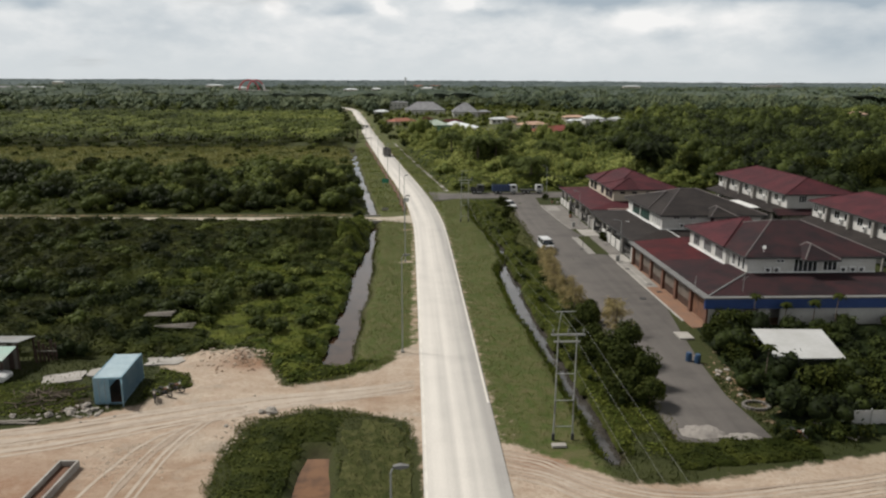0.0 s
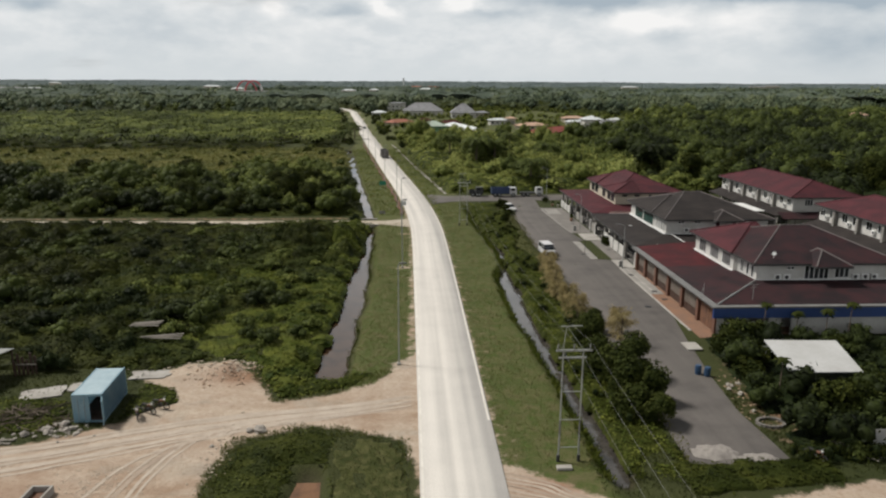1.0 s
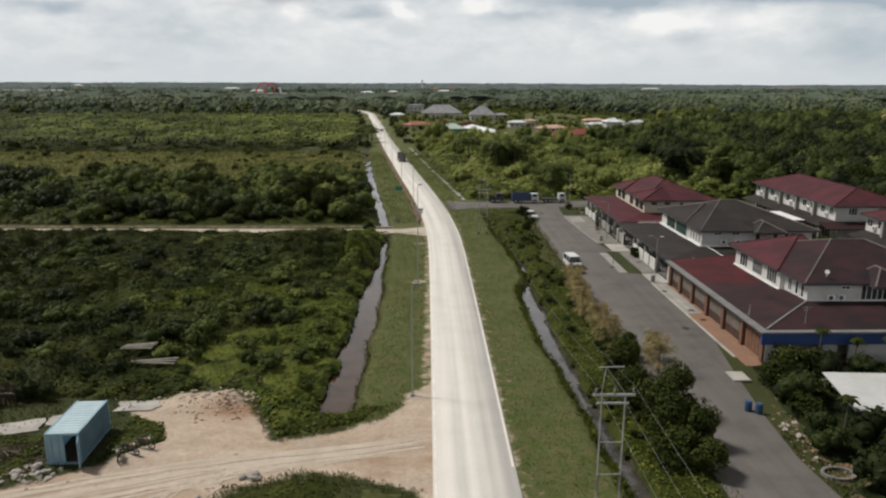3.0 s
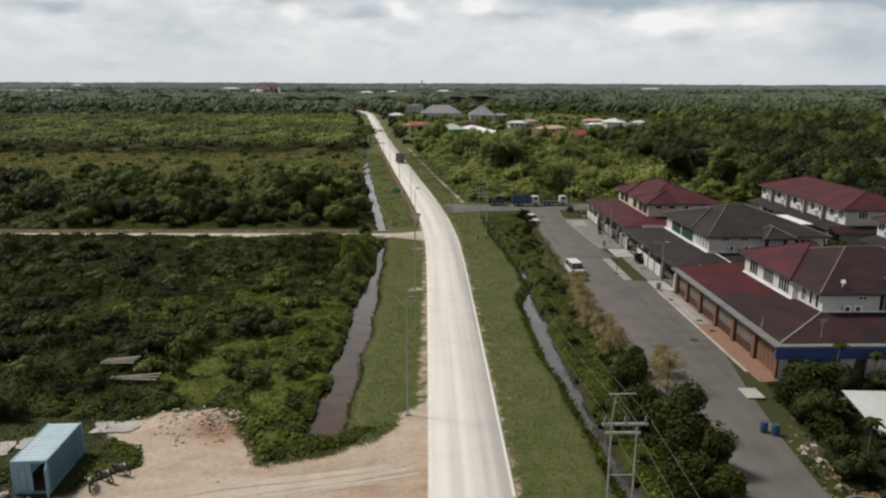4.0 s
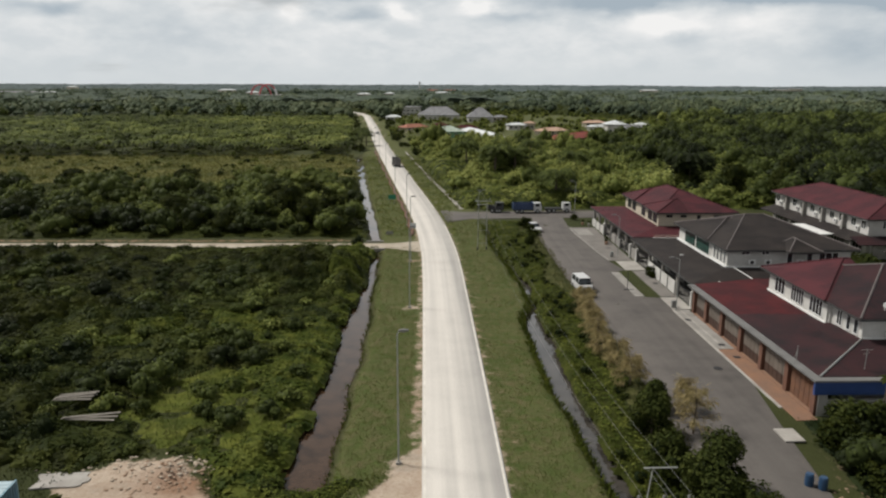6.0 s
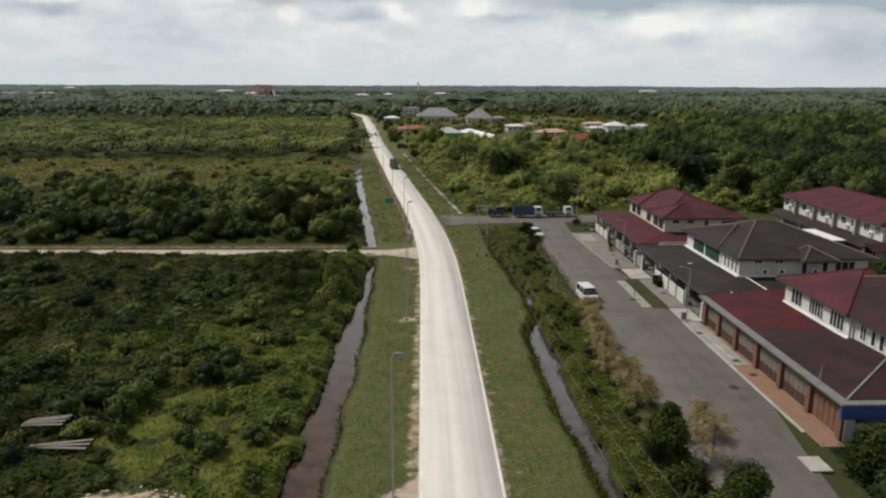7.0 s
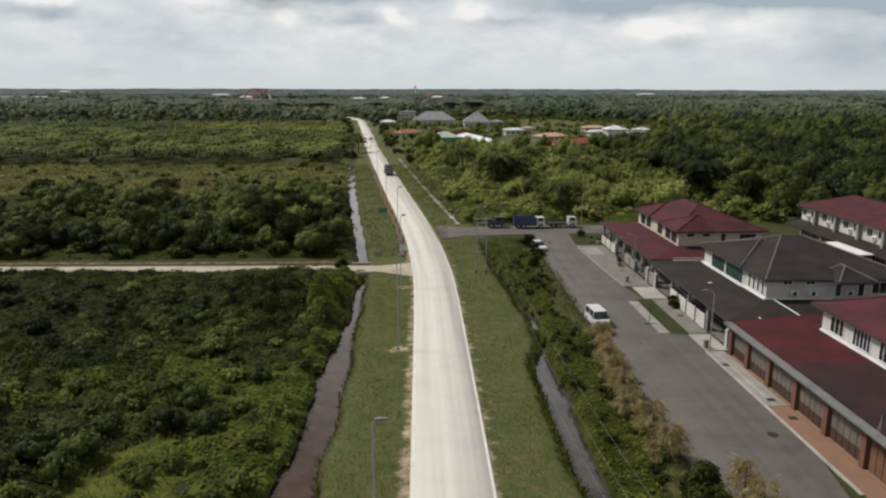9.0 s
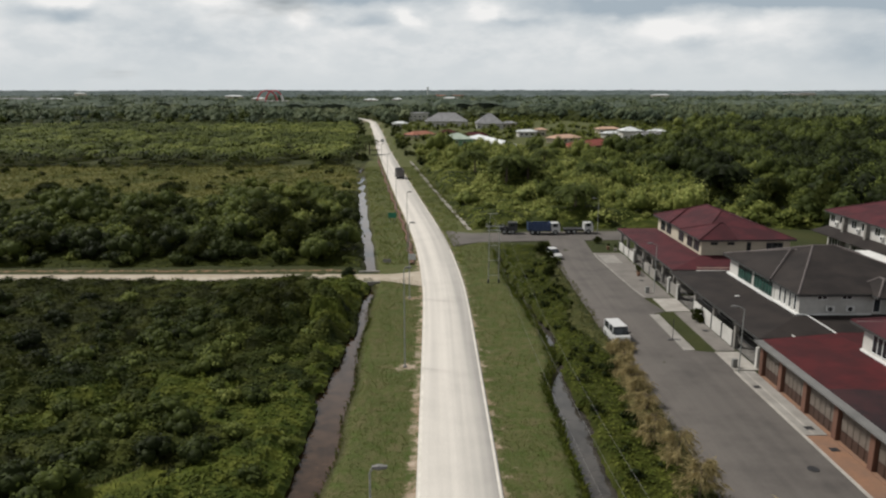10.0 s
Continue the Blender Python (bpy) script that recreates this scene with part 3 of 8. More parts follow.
def leaf_quads(p, n, size, droop=0.3, width=0.55, spread=0.9, lay=0.9):
    """One pointed, bent leaf at each point p with outward way n; lay: how far it lies along the surface. Returns verts, faces."""
    k = len(p)
    n = n / np.maximum(np.linalg.norm(n, axis=1, keepdims=True), 1e-6)
    d = RNG.normal(size=(k, 3)) * spread
    d += n * 0.55 * (1 - lay) - n * (d * n).sum(1, keepdims=True) * lay * 0.85
    d[:, 2] -= droop
    d /= np.maximum(np.linalg.norm(d, axis=1, keepdims=True), 1e-6)
    s = np.cross(d, n + RNG.normal(size=(k, 3)) * (0.6 - 0.3 * lay))
    s /= np.maximum(np.linalg.norm(s, axis=1, keepdims=True), 1e-6)
    ln = (size * RNG.uniform(0.65, 1.35, k))[:, None]
    up = np.cross(s, d)
    mid = p + d * ln * 0.5 + up * ln * 0.10
    v = np.stack([p, mid + s * ln * width * 0.5, p + d * ln, mid - s * ln * width * 0.5], 1)
    return v.reshape(-1, 3), np.arange(4 * k).reshape(-1, 4)


def crown_points(c, r, count, rough=0.35, lower=-0.35):
    """Points and outward ways on a lumpy, gappy crown of half-sizes r round c."""
    u = RNG.normal(size=(int(count * 1.5), 3))
    u /= np.linalg.norm(u, axis=1, keepdims=True)
    u = u[u[:, 2] > lower][:count]
    lump = np.zeros(len(u))
    for _ in range(7):
        w = RNG.normal(size=3)
        w /= np.linalg.norm(w)
        lump += np.maximum(0, u @ w - 0.55) * RNG.uniform(0.4, 1.6)
    f = (0.72 + rough * lump) * RNG.uniform(0.78, 1.06, len(u))
    return np.asarray(c) + u * np.asarray(r) * f[:, None], u / np.asarray(r) + np.array([0, 0, 0.25])


ICO = None


def blob(c, r):
    """Low, uneven core of a crown, so that one does not see through it."""
    global ICO
    if ICO is None:
        bm = bmesh.new()
        bmesh.ops.create_icosphere(bm, subdivisions=1, radius=1)
        ICO = (np.array([v.co[:] for v in bm.verts]), np.array([[v.index for v in f.verts] for f in bm.faces]))
        bm.free()
    v, f = ICO
    return np.asarray(c) + v * np.asarray(r) * RNG.uniform(0.75, 1.1, (len(v), 1)), f


def join(chunks):
    vs, fs, k = [], [], 0
    for v, f in chunks:
        vs.append(v)
        fs.append(f + k)
        k += len(v)
    return np.concatenate(vs), np.concatenate(fs)


def stuff(name, chunks, mat, label, category, parent=None):
    v, f = join(chunks)
    ob = raw_mesh(name, v, f, mat)
    if parent is not None:
        ob.parent = parent
    return tagged(ob, label, category, "", "stuff")


def frond_quads(c, length, count, lift, seg=4, wide=0.5):
    """A rosette of arching, tapering fronds round the point c."""
    v, f, k = [], [], 0
    for i in range(count):
        a = 2 * math.pi * (i + RNG.random() * 0.7) / count
        up = lift + RNG.uniform(-0.25, 0.35)
        d, s = np.array([math.cos(a), math.sin(a), 0]), np.array([-math.sin(a), math.cos(a), 0])
        ln = length * RNG.uniform(0.75, 1.15)
        for j in range(seg + 1):
            t = j / seg
            p = np.asarray(c) + d * ln * t * 0.92 + np.array([0, 0, ln * (up * t - (0.55 + up * 0.6) * t * t)])
            w = wide * ln * 0.5 * (0.35 + 1.3 * t * (1.15 - t)) * (1 - 0.7 * t * t)
            sag = np.array([0, 0, -w * 0.35])
            v += [p + s * w + sag, p, p - s * w + sag]
        for j in range(seg):
            b = k + 3 * j
            f += [(b, b + 1, b + 4, b + 3), (b + 1, b + 2, b + 5, b + 4)]
        k += 3 * (seg + 1)
    return np.array(v), np.array(f)



# ---- plan ----
# centre line of the main road: straight, then swinging to the left past the junction
ROAD_LINE = ((3.0, -40), (3.0, 40), (2.9, 100), (2.7, 130), (2.1, 146), (0.7, 166), (-1.8, 190), (-5.3, 220), (-9.8, 260),
             (-16.5, 320), (-25, 400), (-34.5, 500), (-46, 610), (-57, 700), (-84, 790), (-150, 900), (-260, 1050))
ROAD_HALF = 3.0


def smooth_line(points, steps=8):
    out = []
    for i in range(len(points) - 1):
        p = [Vector((*points[min(max(k, 0), len(points) - 1)], 0)) for k in (i - 1, i, i + 1, i + 2)]
        for s in range(steps):
            t = s / steps
            out.append(0.5 * ((2 * p[1]) + (p[2] - p[0]) * t + (2 * p[0] - 5 * p[1] + 4 * p[2] - p[3]) * t * t + (3 * p[1] - p[0] - 3 * p[2] + p[3]) * t ** 3))
    return out + [Vector((*points[-1], 0))]


ROAD_PTS = smooth_line(ROAD_LINE)
ROAD_XY = np.array([(p.x, p.y) for p in ROAD_PTS])


def road_x(y):
    return np.interp(y, ROAD_XY[:, 1], ROAD_XY[:, 0])


def left_ditch_x(y):
    return np.interp(y, (60, 74, 90, 101, 115, 130, 142, 153.8, 172.7, 191, 215, 241, 300), (-8.6, -8.6, -8.3, -8.15, -8.0, -8.0, -8.3, -9.35, -11.65, -13.95, -16.7, -19.4, -26.0)) + 0.12 * np.sin(y * 0.43)


def left_ditch_half(y):
    return np.interp(y, (60, 66, 100, 106, 114, 128, 138, 150, 172, 190, 240), (1.3, 1.38, 1.3, 1.1, 0.62, 0.5, 0.15, 0.35, 0.45, 0.55, 0.5)) + 0.10 * np.sin(y * 0.57)


def right_ditch_x(y):
    return np.interp(y, (40, 60, 67, 72, 77, 84, 94, 99, 105, 109, 114, 118, 123, 140, 165), (15.0, 14.3, 14.05, 13.8, 13.6, 13.1, 13.4, 13.25, 13.5, 14.3, 14.5, 14.65, 14.2, 12.7, 12.4)) + 0.10 * np.sin(y * 0.6)


def right_ditch_half(y):
    return np.interp(y, (50, 67, 77, 84, 94, 99, 104, 107, 113, 117, 123, 126, 165), (0.35, 0.35, 0.45, 0.6, 0.85, 0.75, 0.45, -0.1, -0.1, 0.22, 0.18, -0.05, -0.1))


DIRT_LEFT = [(-90, 30), (-90, 52), (-45, 52), (-33, 53.6), (-27, 56), (-24, 58), (-23.5, 62), (-25.5, 66.5), (-22, 69.8), (-17.5, 69.6), (-14.2, 64.8),
             (-12.5, 61.2), (-7.6, 62.6), (-3.6, 65.5), (-1.2, 70.5), (0.5, 74), (0.5, 46), (-1.1, 54.2), (-5, 55.8), (-9, 56.8), (-11.6, 55.5), (-14.2, 54.4),
             (-15.2, 49.6), (-14.8, 44.4), (-13.6, 38), (-13, 30)]
DIRT_RIGHT = [(5.5, 30), (5.5, 51), (8, 49.2), (11.5, 46.4), (14, 44.4), (17.6, 43.8), (22, 44.8), (26.6, 45.9), (35, 47.6), (60, 52), (60, 30)]
YARD_RIGHT = [(27.4, 49), (27.6, 58), (29, 66), (30.2, 73), (33, 75), (36, 62), (37, 50)]
STRIP = [(0.6, 72), (0.4, 141), (-0.9, 141), (-1.0, 100), (-1.2, 72)]
ISLAND_POND = [(-8.9, 20), (-9.0, 46), (-8.6, 50.3), (-7.1, 50.3), (-6.4, 44), (-6.0, 20)]


def growing(a, b, step, limit, ratio=1.25):
    core = list(np.arange(a, b + step / 2, step))
    lo, hi, s = [], [], step
    x = a
    while x > -limit:
        s *= ratio
        x -= s
        lo.append(max(x, -limit))
    s, x = step, b
    while x < limit:
        s *= ratio
        x += s
        hi.append(min(x, limit))
    return np.array(lo[::-1] + core + hi)


def ground_height(x, y):
    h = 0.10 * (vnoise(x, y, 6, 1) - 0.5) + 0.05 * (vnoise(x, y, 1.3, 2) - 0.5)
    near_road = np.abs(x - road_x(y))
    h *= np.clip((near_road - 3.2) / 2, 0.15, 1)
    h -= 0.05 * np.clip(1 - np.abs(near_road - 4.5) / 4, 0, 1)

    def carve(dist, half, depth):
        return -depth * np.clip(1 - (dist - half) / 1.3, 0, 1) ** 1.2
    gap = np.clip(np.abs(y - 142.3) - 2.9, 0, 1)   # the culvert under the side track
    h += carve(np.abs(x - left_ditch_x(y)), left_ditch_half(y), 1.15) * ((y > 64.5) & (y < 300)) * gap * np.clip((y - 64.5) / 1.5, 0, 1)
    h += carve(np.abs(x - right_ditch_x(y)), right_ditch_half(y), 1.25) * (y > 46) * (y < 162) * np.clip((y - 46) / 3, 0, 1) * np.clip((162 - y) / 3, 0, 1)
    h -= 0.7 * np.clip(inside(x, y, ISLAND_POND) / 0.6 + 0.6, 0, 1)
    bare = np.maximum(inside(x, y, DIRT_LEFT), inside(x, y, DIRT_RIGHT))
    h += np.where(bare > 0, 0.10 * (vnoise(x * 0.5, y * 1.5, 1.2, 5) - 0.5), 0)
    heap = 0.62 * np.exp(-(((x + 18) / 4.5) ** 2 + ((y - 68.6) / 1.6) ** 2))   # spoil pushed up at the yard's edge
    return h + heap * (0.15 + 1.3 * vnoise(x, y, 1.5, 6) + 0.8 * vnoise(x, y, 0.7, 7))


def build_ground():
    xs, ys = growing(-60, 46, 0.55, 4800), growing(28, 176, 0.65, 4800)
    ys = ys[ys > -700]
    x, y = np.meshgrid(xs, ys)
    z = ground_height(x, y)
    soft = lambda d, w: np.clip(0.5 + d / (2 * w), 0, 1)
    bare = np.maximum.reduce([soft(inside(x, y, DIRT_LEFT), 1.0), soft(inside(x, y, DIRT_RIGHT), 1.0), 0.42 * soft(inside(x, y, YARD_RIGHT), 1.5),
                              0.62 * soft(inside(x, y, STRIP), 0.9)])
    rim = np.abs(x - road_x(y))
    bare = np.maximum(bare, 0.62 * np.clip(1 - (rim - 2.8) / 1.1, 0, 1) * (y < 800))
    bare = np.maximum(bare, 0.52 * soft(1.0 - np.abs(y - 146.3 + 0.006 * x), 0.8) * (x < -11) * (x > -160))
    bare = np.maximum(bare, 0.50 * np.clip(1 - (road_x(y) - 3.0 - x) / 2.4, 0, 1) * (x < road_x(y)) * (y > 66) * (y < 330))
    bare = np.maximum(bare, 0.38 * np.clip(1 - (x - road_x(y) - 3.0) / 3.6, 0, 1) * (x > road_x(y)) * (y > 50) * (y < 330))
    lamp_pads = sum(np.exp(-((x + 1.75) ** 2 + (y - c) ** 2) / 1.6) for c in (30.2, 69.5, 107.2, 131.5))
    bare = np.maximum(bare, 0.75 * np.clip(lamp_pads, 0, 1))
    lx, rx = left_ditch_x(y), right_ditch_x(y)
    mown = np.where(x < road_x(y), np.clip((x - lx - left_ditch_half(y) - 0.3) / 0.8, 0, 1), np.clip((rx - 1.0 - x) / 0.8, 0, 1))
    mown = mown * ((y > 60) | (x > 5)) * (y > 44) * (y < 700) * (rim < 20)
    mown = np.maximum(mown, (np.abs(y - 255) < 44) * (x < -24) * 0.8)
    mown = np.maximum(mown, (y > 336) * (y < 760) * (x > -60) * (x < 170) * 0.9)
    mud = np.clip((-0.35 - z) / 0.4, 0, 1)
    red = sum(np.exp(-((x - a) / w) ** 2 - ((y - b) / d) ** 2) for a, b, w, d in ((-30, 44.5, 6, 4), (-36, 56.5, 8, 2.5), (-16.5, 66.6, 3, 1.4), (9, 47.2, 2.5, 1.5), (30, 58, 3.5, 9))) + 0.9 * soft(1.0 - np.abs(y - 146.3 + 0.006 * x), 0.6) * (x < -10) * (x > -90)
    nx, ny = len(xs), len(ys)
    i = np.arange(ny - 1)[:, None] * nx + np.arange(nx - 1)[None, :]
    f = np.stack([i, i + 1, i + nx + 1, i + nx], -1).reshape(-1, 4)
    ob = raw_mesh("ground", np.stack([x, y, z], -1).reshape(-1, 3), f, M_GROUND, True,
                  {"bare": bare.ravel(), "mown": mown.ravel(), "mud": mud.ravel(), "red": red.ravel()})
    tagged(ob, "flat ground of grass, mown verges and bare pale laterite", "ground", kind="structure")


build_ground()


def draped(name, pts, width, mat, label, category, lift=0.02):
    """A thin strip that follows the ground."""
    line = smooth_line(pts, 10)
    bm = bmesh.new()
    rows = []
    for k, p in enumerate(line):
        d = (line[min(k + 1, len(line) - 1)] - line[max(k - 1, 0)]).normalized()
        s = Vector((d.y, -d.x, 0)) * width * (0.35 + 0.65 * min(1, 6 * k / len(line), 6 * (len(line) - 1 - k) / len(line))) / 2
        row = []
        for q in (p - s, p, p + s):
            z = float(ground_height(np.array([q.x]), np.array([q.y]))[0])
            row.append(bm.verts.new((q.x, q.y, z + lift)))
        rows.append(row)
    for a, b in zip(rows, rows[1:]):
        bm.faces.new((a[0], a[1], b[1], b[0]))
        bm.faces.new((a[1], a[2], b[2], b[1]))
    bmesh.ops.recalc_face_normals(bm, faces=bm.faces)
    tagged(part(name, bm, mat), label, category, kind="structure")


def ribbon(name, line, left, right, z, mat, label, category, crown=0.0):
    """A paved band along a line; left and right are widths, in metres, or functions of the point."""
    bm = bmesh.new()
    lay = bm.loops.layers.uv.new("slope")
    rows, along = [], 0.0
    for k, p in enumerate(line):
        a, b = line[max(k - 1, 0)], line[min(k + 1, len(line) - 1)]
        d = (b - a).normalized()
        s = Vector((d.y, -d.x, 0))
        if k:
            along += (p - line[k - 1]).length
        l, r = (w(p) if callable(w) else w for w in (left, right))
        row = []
        for j in range(5):
            w = -l + (l + r) * j / 4
            row.append((bm.verts.new(p + s * w + Vector((0, 0, z + crown * (1 - (j / 2 - 1) ** 2)))), w + l, along))
        base = [(bm.verts.new(p + s * w + Vector((0, 0, z - 0.3))), w + l, along) for w in (-l, r)]
        rows.append([base[0], *row, base[1]])
    for r0, r1 in zip(rows, rows[1:]):
        for j in range(6):
            q = (r0[j], r0[j + 1], r1[j + 1], r1[j])
            f = bm.faces.new([v[0] for v in q])
            for lp, v in zip(f.loops, q):
                lp[lay].uv = (v[1], v[2])
    bmesh.ops.recalc_face_normals(bm, faces=bm.faces)
    return tagged(part(name, bm, mat), label, category, kind="structure")


road = ribbon("road", ROAD_PTS, ROAD_HALF, ROAD_HALF, 0.07, M_ROAD, "straight two-lane asphalt road covered in pale dust", "road", 0.06)


def edge_line(offset, y0, y1, name):
    pts = []
    for k, p in enumerate(ROAD_PTS):
        if y0 <= p.y <= y1:
            d = (ROAD_PTS[min(k + 1, len(ROAD_PTS) - 1)] - ROAD_PTS[k - 1]).normalized()
            pts.append(p + Vector((d.y, -d.x, 0)) * offset)
    ribbon(name, pts, 0.09, 0.09, 0.088, M_LINE, "worn white edge line painted on the road", "road marking")


edge_line(2.82, 51, 162, "edge_line")
edge_line(2.82, 178, 700, "edge_line")
edge_line(-2.8, 30, 138, "edge_line")
edge_line(-2.8, 150, 700, "edge_line")

ribbon("side_road", smooth_line(((1.5, 141.7), (-2, 141.9), (-12, 142.3), (-30, 142.4), (-48, 142.5), (-80, 142.8), (-130, 143.4), (-220, 145))),
       lambda p: 2.2 + 2.0 * max(0, 1 + (p.x + 1) / 4) if p.x > -5 else 1.85, lambda p: 2.2 + 2.0 * max(0, 1 + (p.x + 1) / 4) if p.x > -5 else 1.85,
       0.05, M_TRACK, "narrow pale gravel side road running between overgrown fields", "road")
ribbon("estate_lane", smooth_line(((4.0, 171), (9, 171.4), (16, 172), (24, 172.6), (34, 173), (46, 173.5))),
       lambda p: 4.2 + 3.0 * max(0, (9 - p.x) / 5), lambda p: 4.2 + 3.0 * max(0, (9 - p.x) / 5), 0.055, M_ESTATE, "grey asphalt lane from the main road to the houses", "road")
EST_L = lambda y: np.interp(y, (46, 54, 62, 80, 100, 118, 150, 160, 168), (19.5, 20, 20.2, 20.6, 20.9, 20.6, 20.9, 21.6, 22.5))
EST_R = lambda y: np.interp(y, (46, 52, 58, 65, 75, 83, 92, 106, 110.6, 111.4, 123.6, 125, 130, 136, 154, 160, 170), (27.6, 27.5, 27.2, 27.9, 29.4, 30.8, 30.9, 31.0, 31.0, 27.9, 27.9, 30.3, 29.4, 28.9, 28.2, 28.5, 29.2))
ribbon("estate_road", [Vector((24.5, y, 0)) for y in np.arange(49, 170, 0.8)], lambda p: 24.5 - float(EST_L(p.y)), lambda p: float(EST_R(p.y)) - 24.5,
       0.062, M_ESTATE, "wide worn grey asphalt street in front of the houses", "road")


def water_strip(name, x_of, half_of, y0, y1, z, mat, label):
    ys = np.arange(y0, y1 + 0.1, 1.5)
    bm = bmesh.new()
    rows = [(bm.verts.new((x_of(y) - half_of(y) - 0.9, y, z)), bm.verts.new((x_of(y) + half_of(y) + 0.9, y, z))) for y in ys]
    for a, b in zip(rows, rows[1:]):
        bm.faces.new((a[0], a[1], b[1], b[0]))
    tagged(part(name, bm, mat), label, "water", kind="structure")


water_strip("water", left_ditch_x, left_ditch_half, 64.5, 139.2, -0.78, M_WATER, "still dark water in a roadside ditch")
water_strip("water", left_ditch_x, left_ditch_half, 145.3, 300, -0.70, M_WATER, "still water in the ditch beyond the side road")
water_strip("water", right_ditch_x, lambda y: 0.6, 48, 160, -0.86, M_MURKY, "murky narrow ditch water between grassy banks")
water_strip("water", lambda y: -7.6, lambda y: 0.8, 22, 50.2, -0.42, M_BROWN, "brown muddy water in a short channel")

ridge_pts = []
for k, p in enumerate(ROAD_PTS):
    if 149 < p.y < 330:
        d = (ROAD_PTS[k + 1] - ROAD_PTS[k - 1]).normalized()
        ridge_pts.append(p - Vector((d.y, -d.x, 0)) * (4.0 + 0.25 * math.sin(k * 1.7)))
ribbon("earth_ridge", ridge_pts, 0.35, 0.35, 0.16, M_REDSOIL, "low ridge of fresh red earth along the road's edge", "earth ridge", 0.12)

for k in range(9):
    o = (k - 4) * 0.62 + 0.2 * math.sin(k * 2.3)
    draped("wheel_rut", ((-0.6, 61.0 + o * 0.5), (-7, 59.3 + o * 0.45), (-14, 57.6 + o * 0.6), (-22, 55.0 + o * 0.8), (-31, 51.8 + o * 0.9), (-44, 49.5 + o)), 0.26 + 0.06 * (k % 3), M_TRACKLIGHT,
           "pale wheel rut pressed into the dirt track", "wheel rut")
for k in range(5):
    o = (0.0, 0.55, 1.5, 1.9, 3.6)[k]
    draped("wheel_rut", ((-9.5, 58.6 - o * 0.15), (-15.5, 56.4 - o * 0.3), (-18.2 - o * 0.7, 52.0 + 0.6 * (k % 2)), (-19.2 - o, 46.0), (-19.6 - o * (1.2 - 0.3 * (k % 2)), 38)), 0.2 + 0.08 * (k % 3), M_RUTDARK if k == 2 else M_TRACKLIGHT, "pale wheel rut curving over the dirt yard", "wheel rut")
for k in range(8):
    o = k * 0.55
    draped("wheel_rut", ((5.9, 49.2 - o), (8.6, 48.0 - o), (12.5, 44.9 - o), (18, 42.9 - 0.8 * o), (27, 43.9 - 0.8 * o), (40, 46.2 - 0.8 * o)), 0.24, M_TRACKLIGHT if k % 3 else M_RUTDARK, "wheel rut along the dirt road", "wheel rut")

# ---- houses ----
def window(parent, x, y, z, w, h, facing, panes=2, glass=None, frame=None, grow=0.0):
    """A window let into a wall that faces 'w' (-x) or 's' (-y): frame, mullions and panes. x, y, z: its lower corner on the wall's face."""
    glass, frame = glass or M_GLASS, frame or M_FRAME
    fr, t = bmesh.new(), 0.07

    def put(bm, u0, v0, u1, v1, d0, d1):
        if facing == "s":
            box(bm, x + u0, y - d1, z + v0, x + u1, y - d0, z + v1)
        else:
            box(bm, x - d1, y + u0, z + v0, x - d0, y + u1, z + v1)
    # the frame is one ring
    def at(u, v, d):
        return (x + u, y - d, z + v) if facing == "s" else (x - d, y + u, z + v)
    outer, inner = ((0, 0), (w, 0), (w, h), (0, h)), ((t, t), (w - t, t), (w - t, h - t), (t, h - t))
    vo, vi = [[[fr.verts.new(at(u, v, d)) for u, v in loop] for d in (0.004, 0.07)] for loop in (outer, inner)]
    for i in range(4):
        j = (i + 1) % 4
        for q in ((vo[1][i], vo[1][j], vi[1][j], vi[1][i]), (vo[0][i], vi[0][i], vi[0][j], vo[0][j]), (vo[0][i], vo[0][j], vo[1][j], vo[1][i]), (vi[0][i], vi[1][i], vi[1][j], vi[0][j])):
            fr.faces.new(q)
    bmesh.ops.recalc_face_normals(fr, faces=fr.faces)
    win = part("window", fr, frame, parent)
    for k in range(1, panes):
        u = w * k / panes
        bar = bmesh.new()
        put(bar, u - t / 2, t + 0.002, u + t / 2, h - t - 0.002, 0.006, 0.06)
        part("mullion", bar, frame, win)
    for k in range(panes):
        u0, u1 = w * k / panes + t / 2 + 0.005, w * (k + 1) / panes - t / 2 - 0.005
        g = bmesh.new()
        put(g, u0, t + 0.002, u1, h - t - 0.002, 0.008, 0.03)
        part("pane", g, glass, win)
    return win


def aircon(parent, x, y, z, facing="s"):
    body = bmesh.new()
    if facing == "s":
        box(body, x, y - 0.34, z, x + 0.85, y - 0.02, z + 0.6)
    else:
        box(body, x - 0.34, y, z, x - 0.02, y + 0.85, z + 0.6)
    bmesh.ops.bevel(body, geom=body.edges[:], offset=0.03, segments=1, affect="EDGES")
    u = part("air_conditioner", body, M_FRAME, parent, "white outdoor air-conditioning unit")
    g = bmesh.new()
    if facing == "s":
        tube(g, (x + 0.35, y - 0.36, z + 0.3), (x + 0.35, y - 0.342, z + 0.3), 0.24, n=14)
    else:
        tube(g, (x - 0.36, y + 0.35, z + 0.3), (x - 0.342, y + 0.35, z + 0.3), 0.24, n=14)
    part("grille", g, M_DARKMETAL, u)


